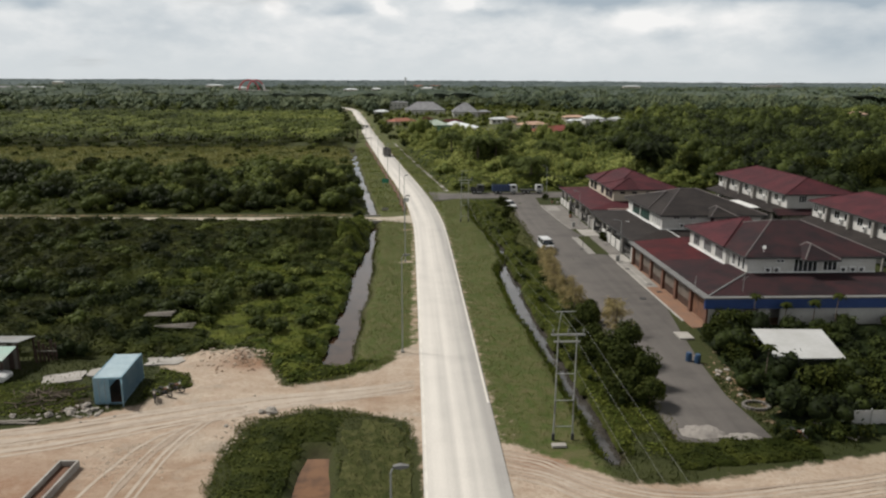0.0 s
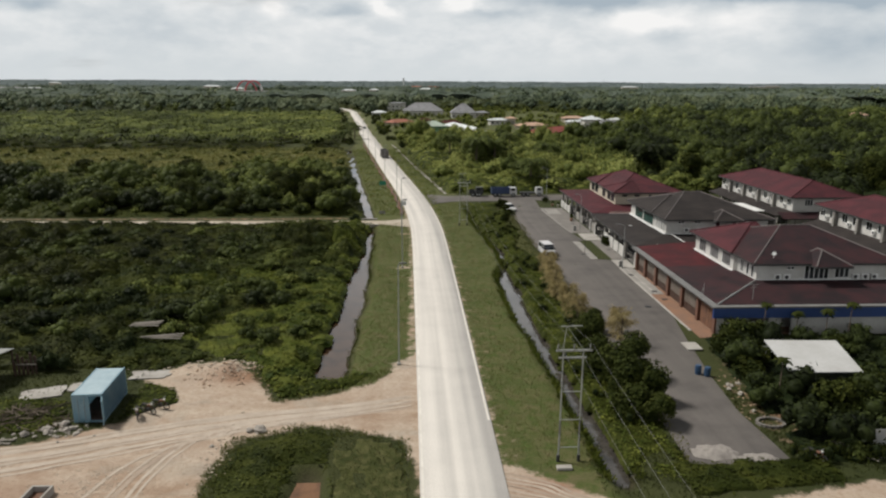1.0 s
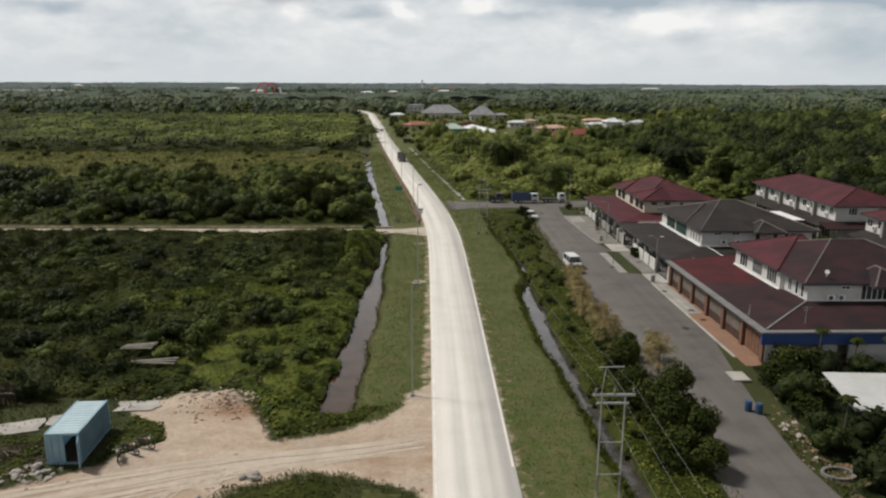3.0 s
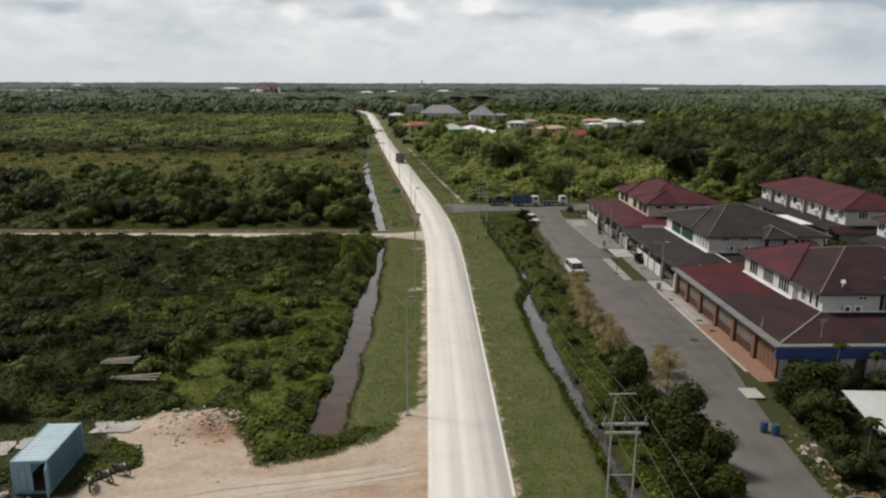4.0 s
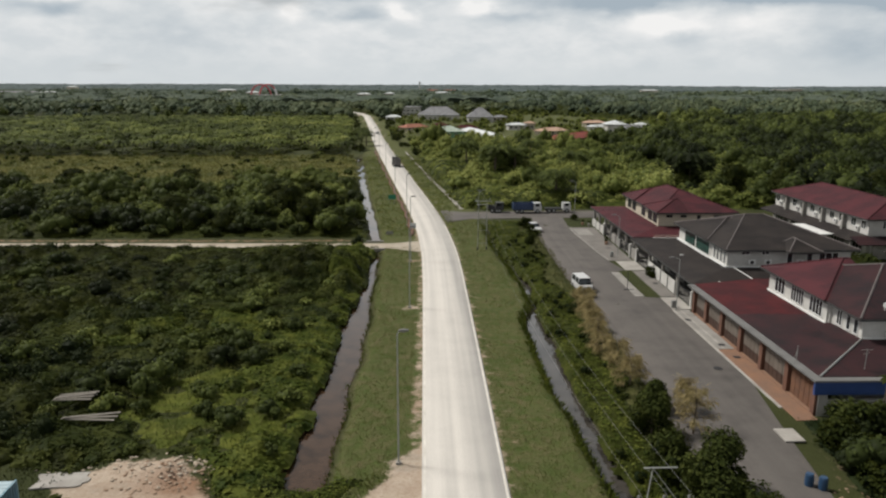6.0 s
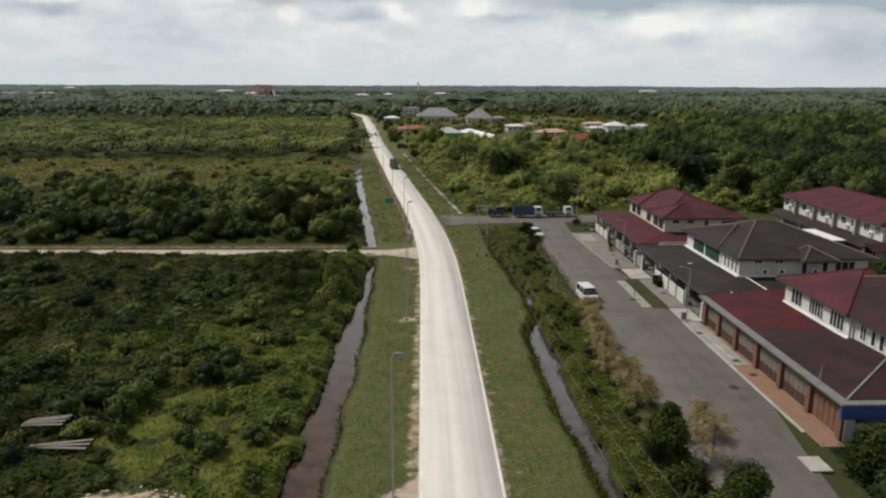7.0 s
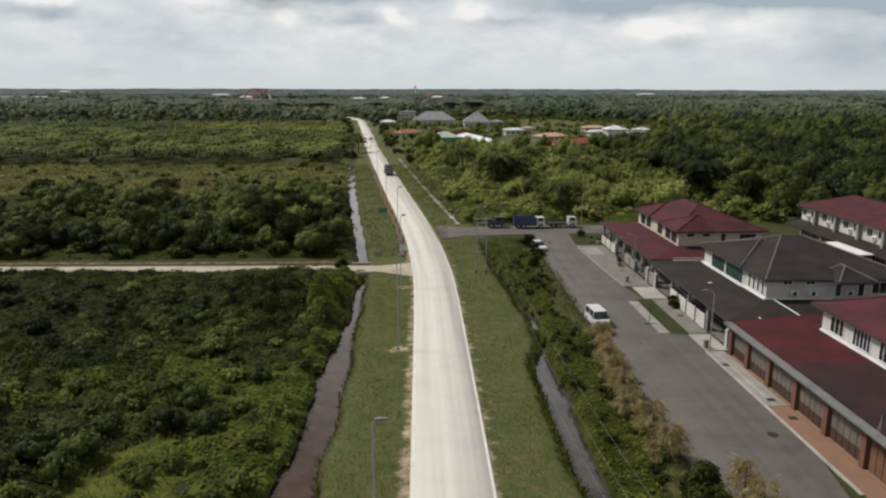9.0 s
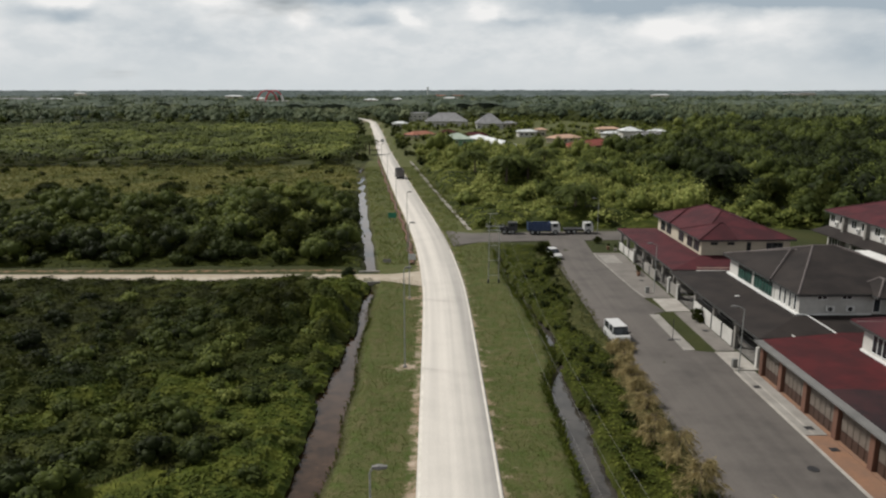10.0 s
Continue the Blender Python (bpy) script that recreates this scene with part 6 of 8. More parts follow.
hut()
heap = []
for k in range(130):
    x, y = -32.4 + RUBBLE.normal() * 1.6, 58.6 + RUBBLE.normal() * 0.9
    a, ln, z = RUBBLE.uniform(0, 6.28), RUBBLE.uniform(0.5, 1.6), 0.15 + 0.7 * math.exp(-((x + 32.4) / 1.8) ** 2 - ((y - 58.6) / 1.1) ** 2)
    d, w = np.array([math.cos(a) * ln, math.sin(a) * ln, RUBBLE.uniform(-0.2, 0.25)]), np.array([-math.sin(a), math.cos(a), 0]) * 0.04
    p = np.array([x, y, z])
    up = np.array([0, 0, 0.05])
    heap.append((np.array([p - w, p + w, p + up, p + d - w, p + d + w, p + d + up]), np.array([(0, 1, 4, 3), (1, 2, 5, 4), (2, 0, 3, 5)])))
stuff("branch_heap", heap, M_BARK, "heap of dead branches and scrap beside the container", "branches")
car(-39.9, 63.1, 90, M_CARWHITE, "white hatchback car parked under the hut's lean-to", z=0.03)


# --- along the estate street
def pavement(name, x0, y0, x1, y1, z, mat, label, category="pavement"):
    tagged(part(name, boxes((x0, y0, -0.15, x1, y1, z), bevel=0.015), mat), label, category, kind="structure")


pavement("pavement", 31.1, 75.6, 32.9, 91.9, 0.10, M_TERRA, "terracotta tiled apron before the corner house")
pavement("pavement", 31.1, 92.0, 32.9, 105.4, 0.10, M_CONC, "grey concrete apron with a drain before the house")
pavement("kerb", 30.8, 78.0, 31.08, 105.4, 0.13, M_SLAB, "pale concrete kerb along the street", "kerb")
pavement("drain_edge", 31.75, 92.2, 31.95, 105.2, 0.115, M_SLAB, "pale concrete edge of a covered drain", "drain edge")
pavement("driveway", 31.0, 105.7, 33.5, 110.7, 0.09, M_SLAB, "pale concrete driveway to a gate", "driveway")
pavement("driveway", 30.4, 124.9, 33.5, 130.6, 0.09, M_SLAB, "pale concrete driveway to a gate", "driveway")
pavement("pavement", 31.3, 111.0, 33.4, 124.6, 0.08, M_PAVE, "narrow concrete path along the fence wall")
pavement("kerb", 27.9, 111.2, 29.1, 123.6, 0.12, M_CONC, "wide concrete kerb beside a grass strip", "kerb")
ribbon("kerb", [Vector((float(EST_R(y)) + 0.12, y, 0)) for y in np.arange(130.8, 158, 1.5)], 0.13, 0.13, 0.13, M_CONC, "concrete kerb along the street", "kerb")
ribbon("pavement", [Vector((31.5, y, 0)) for y in np.arange(130.8, 158, 1.5)], lambda p: 31.2 - float(EST_R(p.y)), 1.7, 0.10, M_PAVE, "worn concrete pavement before the far house", "pavement")
pavement("driveway", 28.8, 150.4, 31.6, 156.0, 0.125, M_CONC, "pale concrete ramp beside the street", "driveway")
for x, y in ((32.0, 93.2), (32.1, 89.6), (31.4, 101.5), (32.6, 117.5), (31.5, 139.8)):
    ob = part("drain_cover", boxes((x - 0.35, y - 0.3, 0.10, x + 0.35, y + 0.3, 0.125), bevel=0.01), M_DARKMETAL)
    tagged(ob, "dark iron drain grating in the pavement", "drain cover", "drain covers")
ob = part("manhole_cover", rods(((29.0, 86.8, 0.06), (29.0, 86.8, 0.10), 0.42), n=18), M_DARKMETAL)
tagged(ob, "round dark manhole cover in the street", "manhole cover")


def fence_wall(y0, y1, n, x, mat, label, h=1.7):
    c = thing("fence_wall", (x, y0, 0.06), label, "fence", "front walls and gates")
    step = (y1 - y0) / n
    for k in range(n):
        part("panel", boxes((-0.06, k * step + 0.14, 0.0, 0.06, (k + 1) * step - 0.14, h)), mat, c)
    for k in range(n + 1):
        part("post", boxes((-0.12, k * step - 0.12, 0.0, 0.12, k * step + 0.12, h + 0.08), bevel=0.01), M_DARKFRAME, c)


def gate(y0, y1, x, label, h=1.6, mat=None):
    c = thing("gate", (x, y0, 0.09), label, "gate", "front walls and gates")
    w = y1 - y0
    part("gate_frame", rods(((0, 0.05, 0.1), (0, w - 0.05, 0.1), 0.04), ((0, 0.05, h), (0, w - 0.05, h), 0.04), ((0, 0.05, 0.1), (0, 0.05, h), 0.04), ((0, w - 0.05, 0.1), (0, w - 0.05, h), 0.04), n=6), M_DARKMETAL, c)
    for k in range(int(w / 0.22)):
        u = 0.15 + k * 0.22
        if u < w - 0.1:
            part("bar", rods(((0, u, 0.1), (0, u, h), 0.016), n=5), M_DARKMETAL, c)


fence_wall(112.3, 124.3, 4, 33.55, M_WALL, "white panelled front wall with dark posts")
fence_wall(129.9, 133.4, 1, 33.6, M_CONC, "grey front wall beside a gate")
for y0, y1 in ((106.5, 111.9), (124.7, 129.5), (134.0, 139.5), (146.0, 151.0)):
    gate(y0, y1, 33.6, "dark metal bar gate standing before a porch")
fence_wall(139.8, 145.8, 2, 33.6, M_CONC, "low grey front wall with posts", 1.4)
fence_wall(151.2, 160.6, 3, 33.6, M_WALL, "low pale front wall with posts", 1.4)
for y in (106.3, 130.0, 133.7, 151.1):
    ob = part("gate_pillar", boxes((33.35, y - 0.2, 0.0, 33.75, y + 0.2, 2.2), bevel=0.02), M_WALL)
    tagged(ob, "square white gate pillar", "pillar", "gate pillars")
for x, y, h in ((31.3, 106.4, 1.0), (30.4, 133.2, 1.0)):
    ob = part("utility_box", boxes((x - 0.25, y - 0.2, 0.05, x + 0.25, y + 0.2, h), bevel=0.02), M_ZINC)
    tagged(ob, "small grey utility box at the kerb", "utility box", "utility boxes")
# washing and pots before the far house
for k, (x, y) in enumerate(((32.0, 143.2), (32.2, 144.2), (31.8, 142.4), (32.4, 145.2), (31.6, 160.5), (32.6, 159.4))):
    bm = rods(((0, 0, 0), (0, 0, 0.5), 0.22, 0.3), n=12)
    pot = part("plant_pot", bm, M_SLAB if k % 2 else M_TERRA)
    pot.matrix_world = pose(x, y, 0.1)
    tagged(pot, "potted plant on the pavement before the house", "plant pot", "plant pots")
    p, n = crown_points((0, 0, 0.8), (0.35, 0.35, 0.4), 60)
    v, f = leaf_quads(p, n, np.full(len(p), 0.2))
    raw_mesh("foliage", v, f, L_SCRUB).parent = pot


def kerb_post(x, y):
    c = thing("kerb_post", (x, y, 0.06), "thin dark post on a flat base at the kerb", "post")
    part("post", rods(((0, 0, 0.05), (0, 0, 2.5), 0.04), n=6), M_DARKMETAL, c)
    part("base", boxes((-0.5, -0.15, 0, 0.9, 0.15, 0.08)), M_DARKMETAL, c)


kerb_post(27.75, 114.5)


def drum(x, y):
    c = thing("drum", (x, y, 0.06), "blue plastic drum beside the street", "drum", "blue drums")
    bm = bmesh.new()
    for z0, z1, r0, r1 in ((0, 0.05, 0.27, 0.29), (0.05, 0.42, 0.29, 0.30), (0.42, 0.48, 0.315, 0.315), (0.48, 0.82, 0.30, 0.29), (0.82, 0.88, 0.29, 0.26)):
        tube(bm, (0, 0, z0), (0, 0, z1), r0, r1, 18)
    part("body", bm, M_DRUM, c)
    part("lid", rods(((0, 0, 0.88), (0, 0, 0.92), 0.25), n=18), M_DRUM, c)


drum(26.9, 65.9)
drum(27.6, 65.4)
ob = part("concrete_slab", boxes((28.3, 71.9, 0.07, 29.9, 74.0, 0.22), bevel=0.03), M_SLAB)
tagged(ob, "pale square slab over a drain at the street corner", "slab", "broken slabs")


def canopy_shed():
    c = thing("shed_roof", (36.8, 64.2, 0), "flat white sheet-metal carport on slim posts", "carport")
    bm = bmesh.new()
    slab(bm, ((-2.6, 3.9, 2.62), (4.4, 3.4, 2.66), (2.6, -3.8, 2.45), (-3.9, -3.6, 2.4)), 0.08)
    part("roof_sheet", bm, M_SHEET, c)
    for x, y in ((-2.4, 3.6), (3.9, 3.1), (2.4, -3.5), (-3.5, -3.3)):
        part("post", rods(((x, y, -0.1), (x, y, 2.44), 0.05), n=6), M_STEEL, c)
    for u in np.linspace(-2.9, 2.9, 5):
        part("rafter", boxes((-3.0 - 0.05 * u, u - 0.03, 2.28, 2.9 + 0.1 * u, u + 0.03, 2.36)), M_STEEL, c)


canopy_shed()
back_shed = thing("shed_roof", (65.0, 141.0, 0), "flat white sheet roof over a yard behind the houses", "carport")
bm = bmesh.new()
slab(bm, ((-3.4, 5.2, 3.1), (3.2, 4.6, 3.2), (3.4, -4.6, 3.2), (-3.4, -4.8, 3.1)), 0.08)
part("roof_sheet", bm, M_FRAME, back_shed)
for x, y in ((-3.1, 4.8), (2.9, 4.3), (3.1, -4.3), (-3.1, -4.5)):
    part("post", rods(((x, y, -0.1), (x, y, 3.05), 0.05), n=6), M_STEEL, back_shed)
stone_ring = bmesh.new()
for k in range(18):
    a = 2 * math.pi * k / 18
    box(stone_ring, -0.16, -0.1, 0, 0.16, 0.1, 0.25, pose(28.9 + 1.1 * math.cos(a), 55.7 + 0.8 * math.sin(a), 0.0, 0, 0, math.degrees(a) + 90))
tagged(part("flower_bed_edge", stone_ring, M_PAVE), "ring of pale stones edging a small flower bed", "flower bed")
sheet_fence = thing("sheet_fence", (34.6, 51.6, 0), "pale sheet-metal fence panels on posts at the plot's edge", "fence")
for k in range(4):
    part("panel", boxes((k * 1.7 + 0.06, -0.02, 0.05, k * 1.7 + 1.64, 0.02, 1.55), bevel=0.005), M_SHEET, sheet_fence)
for k in range(5):
    part("post", boxes((k * 1.7 - 0.05, -0.05, -0.1, k * 1.7 + 0.05, 0.05, 1.7)), M_STEEL, sheet_fence)
def sand_heap(cx, cy, w, d, h):
    bm = bmesh.new()
    bmesh.ops.create_grid(bm, x_segments=34, y_segments=20, size=0.5)
    for v in bm.verts:
        q = noise.noise(Vector((v.co.x * 5, v.co.y * 4, 3.0)))
        r = math.hypot(v.co.x, v.co.y) * 2 * (1 + 0.35 * q)
        z = h * max(0.0, 1 - r * r) * (0.8 + 0.5 * noise.noise(Vector((v.co.x * 13, v.co.y * 10, 1.0))))
        v.co = Vector((v.co.x * w, v.co.y * d, z - (0.06 if r > 1 else 0.0)))
    ob = part("sand_heap", bm, M_SAND, smooth=True)
    ob.matrix_world = pose(cx, cy, 0.09)
    tagged(ob, "flat spread heap of pale sand at the street's end", "sand heap")


sand_heap(22.3, 51.2, 3.6, 2.4, 0.34)
sand_heap(25.2, 50.2, 3.0, 1.6, 0.18)


def papaya(x, y, h):
    c = thing("papaya_tree", (x, y, 0), "slim papaya tree with a tuft of broad leaves", "tree", "papaya trees")
    part("trunk", rods(((0, 0, -0.1), (0.06, 0, h), 0.07, 0.04), n=7), M_BARK, c)
    v, f = join([frond_quads((0.06, 0, h), 0.95, 9, 0.6, 3, 0.75), frond_quads((0.06, 0, h - 0.15), 0.8, 6, 0.1, 3, 0.75)])
    raw_mesh("crown", v, f, L_SCRUB).parent = c


for x, y, h in ((32.4, 61.2, 3.4), (37.5, 74.6, 4.2), (44.2, 74.2, 3.6), (46.5, 73.8, 4.4), (41.5, 75.2, 3.0)):
    papaya(x, y, h)

# --- vehicles
lorry(22.4, 174.8, 90, 6.2, M_CARWHITE, M_CARBLUE, "dark blue flatbed lorry with a white cab parked by the lane", 1.25, tall=2.2)
lorry(29.2, 175.4, 90, 5.6, M_CARWHITE, M_DARKMETAL, "low dark flatbed lorry with a white cab", 0.0, tall=2.1)
lorry(15.6, 175.4, 90, 3.4, M_DARKMETAL, M_DARKMETAL, "small dark tractor unit parked on the grass edge", 0.5, tall=2.2)
lorry(float(road_x(266)) + 0.6, 266, 9 + 180, 7.2, M_CARGREY, M_CARGREY, "grey dusty tipper lorry driving away along the road", 1.9, "vehicles on the road")
car(float(road_x(430)) + 0.8, 430, 190, M_CARWHITE, "white car far along the dusty road", "vehicles on the road")
car(21.1, 154.8, 14, M_CARWHITE, "white car parked at the corner of the estate street")
van(21.6, 114.8, 6)


# --- signs and drains beyond the junction
def road_sign(x, y, h, w, t, mat, label):
    c = thing("road_sign", (x, y, 0), label, "road sign", "road signs")
    for s in (-1, 1):
        part("post", rods(((s * w * 0.3, 0, -0.1), (s * w * 0.3, 0, h), 0.04), n=6), M_STEEL, c)
    part("panel", boxes((-w / 2, -0.08, h - t, w / 2, -0.045, h), bevel=0.01), mat, c)


road_sign(-7.6, 187, 2.2, 1.7, 1.1, M_SIGN, "green road sign panel on two posts")
road_sign(-6.4, 151.0, 0.8, 1.3, 0.6, M_CONC, "low grey marker board at the side road")
ribbon("drain", smooth_line(((8.3, 179), (6.6, 194), (5.2, 205), (0.9, 240), (-2.2, 268), (-8, 320))), 0.45, 0.45, 0.10, M_SLAB, "narrow pale concrete drain along the verge", "drain")
for x, y in ((-8.7, 145.3), (-8.2, 139.2)):
    ob = part("culvert_headwall", boxes((x - 1.6, y - 0.15, -0.9, x + 1.6, y + 0.15, 0.25), bevel=0.02), M_SLAB)
    tagged(ob, "pale concrete culvert headwall over the ditch", "culvert", "culvert headwalls")


# --- village and far buildings
def simple_house(x, y, w, d, h, rise, wall, roof, label, turn=0.0, floors=1, z=0.0, group="village houses"):
    c = thing("village_house", (x, y, z), label, "house", group, turn)
    part("wall", boxes((-w / 2 + 0.5, -d / 2 + 0.5, 0, w / 2 - 0.5, d / 2 - 0.5, h)), wall, c)
    hip(c, -w / 2, -d / 2, w / 2, d / 2, h, h + rise, roof, None, "roof", 0.3)
    for fl in range(floors):
        n = max(2, int(w / 4))
        for k in range(n):
            window(c, -w / 2 + 1.2 + k * (w - 2.4) / n, -d / 2 + 0.5, fl * 3.0 + 0.9, min(1.8, (w - 3) / n), 1.4, "s", 2)


M_GREYROOF = roof_mat("grey_roof", (0.26, 0.26, 0.27), (0.20, 0.20, 0.21))
M_ORANGE = roof_mat("orange_roof", (0.34, 0.155, 0.105), (0.29, 0.125, 0.09))
M_CORAL = roof_mat("coral_roof", (0.26, 0.070, 0.055), (0.21, 0.06, 0.05))
M_PINK = roof_mat("pale_pink_roof", (0.52, 0.36, 0.27), (0.46, 0.30, 0.22))
M_MINT = roof_mat("pale_green_roof", (0.40, 0.47, 0.40), (0.34, 0.40, 0.34))
M_WHITEROOF = roof_mat("white_roof", (0.66, 0.68, 0.69), (0.55, 0.57, 0.58))
M_GREENWALL = surface("green_wall", (0.16, 0.30, 0.17), (0.13, 0.25, 0.15), 0.8, 3.0, 0.4)
simple_house(-12.6, 695, 18, 12, 7.8, 0.6, M_WALL, M_GREYROOF, "white two-storey flat-roofed house in the village", 0, 2)
simple_house(11, 612, 34, 22, 4.0, 6.5, M_WALL, M_GREYROOF, "large house with a broad grey hipped roof")
simple_house(-25, 588, 12, 8, 3.2, 1.5, M_WALL, M_WHITEROOF, "low white house with a pale roof")
simple_house(42, 573, 20, 18, 4.0, 7.0, M_WALL, M_GREYROOF, "house with a steep grey hipped roof")
simple_house(58, 585, 12, 9, 3.4, 1.5, M_CREAM, M_GREYROOF, "small grey-roofed house in the village")
simple_house(13, 408, 14, 13, 3.4, 2.8, M_GREENWALL, M_MINT, "green-walled hall with a pale green roof", 8)
simple_house(29.5, 392, 9, 62, 3.2, 1.6, M_GREENWALL, M_WHITEROOF, "long low green shed with a white roof", 10.4)
simple_house(24, 440, 14, 8, 3.0, 1.8, M_CREAM, M_BRIGHT, "house with a red roof behind the hall", -6)
simple_house(-7, 455, 17, 9, 2.8, 1.9, M_CREAM, M_ORANGE, "low house with an orange tiled roof", 40)
simple_house(9.5, 470, 10, 8, 3.0, 1.7, M_CREAM, M_BRIGHT, "house with a dull red roof", 5)
simple_house(72, 368, 40, 11, 3.0, 2.2, M_CREAM, M_CORAL, "long red roofed house among trees", 52)
simple_house(71, 424, 18, 10, 2.8, 1.7, M_CREAM, M_PINK, "house with a pale pinkish roof among trees", 34)
simple_house(57.5, 476, 12, 7, 3.2, 1.2, M_WALL, M_WHITEROOF, "white shed with a bright roof", 8)
simple_house(67, 482, 7, 7, 4.0, 1.2, M_CREAM, M_PINK, "small pink roofed building")
simple_house(113, 448, 12, 12, 5.2, 2.2, M_WALL, M_WHITEROOF, "tall white-roofed shed at the wood's edge")
simple_house(120, 436, 20, 8, 3.6, 1.8, M_WALL, M_GREYROOF, "grey-roofed shed at the wood's edge", 40)
simple_house(107, 462, 14, 7, 3.0, 1.2, M_WALL, M_WHITEROOF, "low shed with a pale roof", 20)
simple_house(115, 510, 15, 8, 3.0, 1.4, M_CREAM, M_PINK, "dull pinkish roofed house at the wood's edge", 10)
simple_house(128, 446, 9, 8, 5.0, 1.2, M_WALL, M_WHITEROOF, "small pale-roofed outbuilding at the wood's edge", 20)
# far off, over the woods
for x, y, w, h in ((-715, 1300, 90, 13.5), (-660, 1310, 36, 13), (-770, 1320, 30, 13.5), (-900, 1900, 26, 21), (-95, 1150, 22, 14), (-60, 1250, 18, 14), (-290, 1250, 22, 15), (-400, 1500, 34, 17), (1000, 2050, 50, 19), (1120, 2200, 44, 21), (520, 1700, 40, 18), (30, 1300, 26, 15)):
    simple_house(x, y, w, 14, h, 2.0, M_CREAM, M_GREYROOF if w > 40 else M_WHITEROOF, "long pale building far off above the woods", 0, 1, 0.0, "far buildings")
simple_house(265, 420, 10, 6, 9.5, 1.4, M_CREAM, M_PINK, "small pale roof showing above the woods", 0, 1, 0.0, "far buildings")
simple_house(30, 1750, 90, 14, 15, 3.0, M_CREAM, M_ORANGE, "long reddish roof far off above the woods", 0, 1, 0.0, "far buildings")


def arch_bridge():
    c = thing("arch_bridge", (-253, 1165, 6), "red and white double arch far off above the woods", "bridge")
    for k, (dx, dy, mat) in enumerate(((-4, 0, M_ARCH), (4, 14, M_ARCH))):
        bm = bmesh.new()
        pts = [(dx + (16 - 2 * k) * math.cos(a), dy, 2 + 20 * math.sin(a)) for a in np.linspace(0, math.pi, 25)]
        part("arch", sweep(bm, pts, 1.2), mat, c)
    part("deck", boxes((-26, -3, 5.5, 28, 17, 6.7)), M_WALL, c)
    bm = bmesh.new()
    pts = [(4 + 14 * math.cos(a), 12.6, 2 + 20.4 * math.sin(a)) for a in np.linspace(0.25, 0.7, 6)]
    part("arch_band", sweep(bm, pts, 1.6), M_INS, c, "white painted arch section")


arch_bridge()
mast = thing("mast", (-14, 1800, 0), "thin pale mast rising far off above the woods", "mast")
part("mast_shaft", rods(((0, 0, 0), (0, 0, 36), 1.6, 1.3), n=8), M_INS, mast)
part("mast_top", boxes((-2.5, -2.5, 33, 2.5, 2.5, 36)), M_INS, mast)

# ---- plants ----
def canopy(name, x0, x1, y0, y1, step, hf, mask, mat, per_m2, size, label, category, under=None, droop=0.25, width=0.55, clip=2.2, lay=0.92):
    """A closed mass of plants: an uneven surface under many single leaves."""
    xs, ys = np.arange(x0, x1 + step, step), np.arange(y0, y1 + step, step)
    x, y = np.meshgrid(xs, ys)
    ok = mask(x, y)
    fall = ok.astype(float)   # the mass thins out over its last few steps
    for _ in range(3):
        pad = np.pad(fall, 1, mode="edge")
        fall = (pad[:-2, 1:-1] + pad[2:, 1:-1] + pad[1:-1, :-2] + pad[1:-1, 2:] + fall * 2) / 6
    fall = np.clip((fall - 0.35) / 0.6, 0, 1) ** 0.6 if step < 2 else fall
    z = np.where(ok, hf(x, y) * 0.93 * fall - 0.08, -0.5)
    nx, ny = len(xs), len(ys)
    i = np.arange(ny - 1)[:, None] * nx + np.arange(nx - 1)[None, :]
    f = np.stack([i, i + 1, i + nx + 1, i + nx], -1).reshape(-1, 4)
    f = f[ok.ravel()[f].any(1)]
    jx, jy = (RNG.random(x.shape) - 0.5) * step * 0.5, (RNG.random(x.shape) - 0.5) * step * 0.5
    # a darker under colour paints the shade in gaps between the plants
    ob = raw_mesh(name + "_mass", np.stack([x + jx, y + jy, z], -1).reshape(-1, 3), f, under or mat)
    tagged(ob, "dense inner mass of " + label, category, "", "stuff")
    n = int((x1 - x0) * (y1 - y0) * per_m2 * clip)
    px, py = RNG.uniform(x0, x1, n), RNG.uniform(y0, y1, n)
    keep = mask(px, py)
    px, py = px[keep], py[keep]
    # height and slope are read off the grid
    top = hf(x, y) * (0.15 + 0.85 * fall)
    gy_grid, gx_grid = np.gradient(top, step)
    u, w = np.clip((px - x0) / step, 0, nx - 1.001), np.clip((py - y0) / step, 0, ny - 1.001)
    a, b = u.astype(int), w.astype(int)
    fu, fw = u - a, w - b

    def read(g):
        return (g[b, a] * (1 - fu) + g[b, a + 1] * fu) * (1 - fw) + (g[b + 1, a] * (1 - fu) + g[b + 1, a + 1] * fu) * fw
    gx, gy, pz = read(gx_grid), read(gy_grid), read(top)
    steep = np.sqrt(1 + gx * gx + gy * gy)
    keep = RNG.random(len(px)) < np.minimum(1, steep / clip)
    px, py, pz, gx, gy = px[keep], py[keep], pz[keep], gx[keep], gy[keep]
    s = size * RNG.uniform(0.7, 1.3, len(px))
    pz = pz + RNG.uniform(-0.45, 0.3, len(px)) * size
    nrm = np.stack([-np.clip(gx, -2, 2), -np.clip(gy, -2, 2), np.ones(len(px))], 1)
    v, f = leaf_quads(np.stack([px, py, pz], 1), nrm, s, droop, width, 0.9, lay)
    return stuff(name, [(v, f)], mat, label, category)


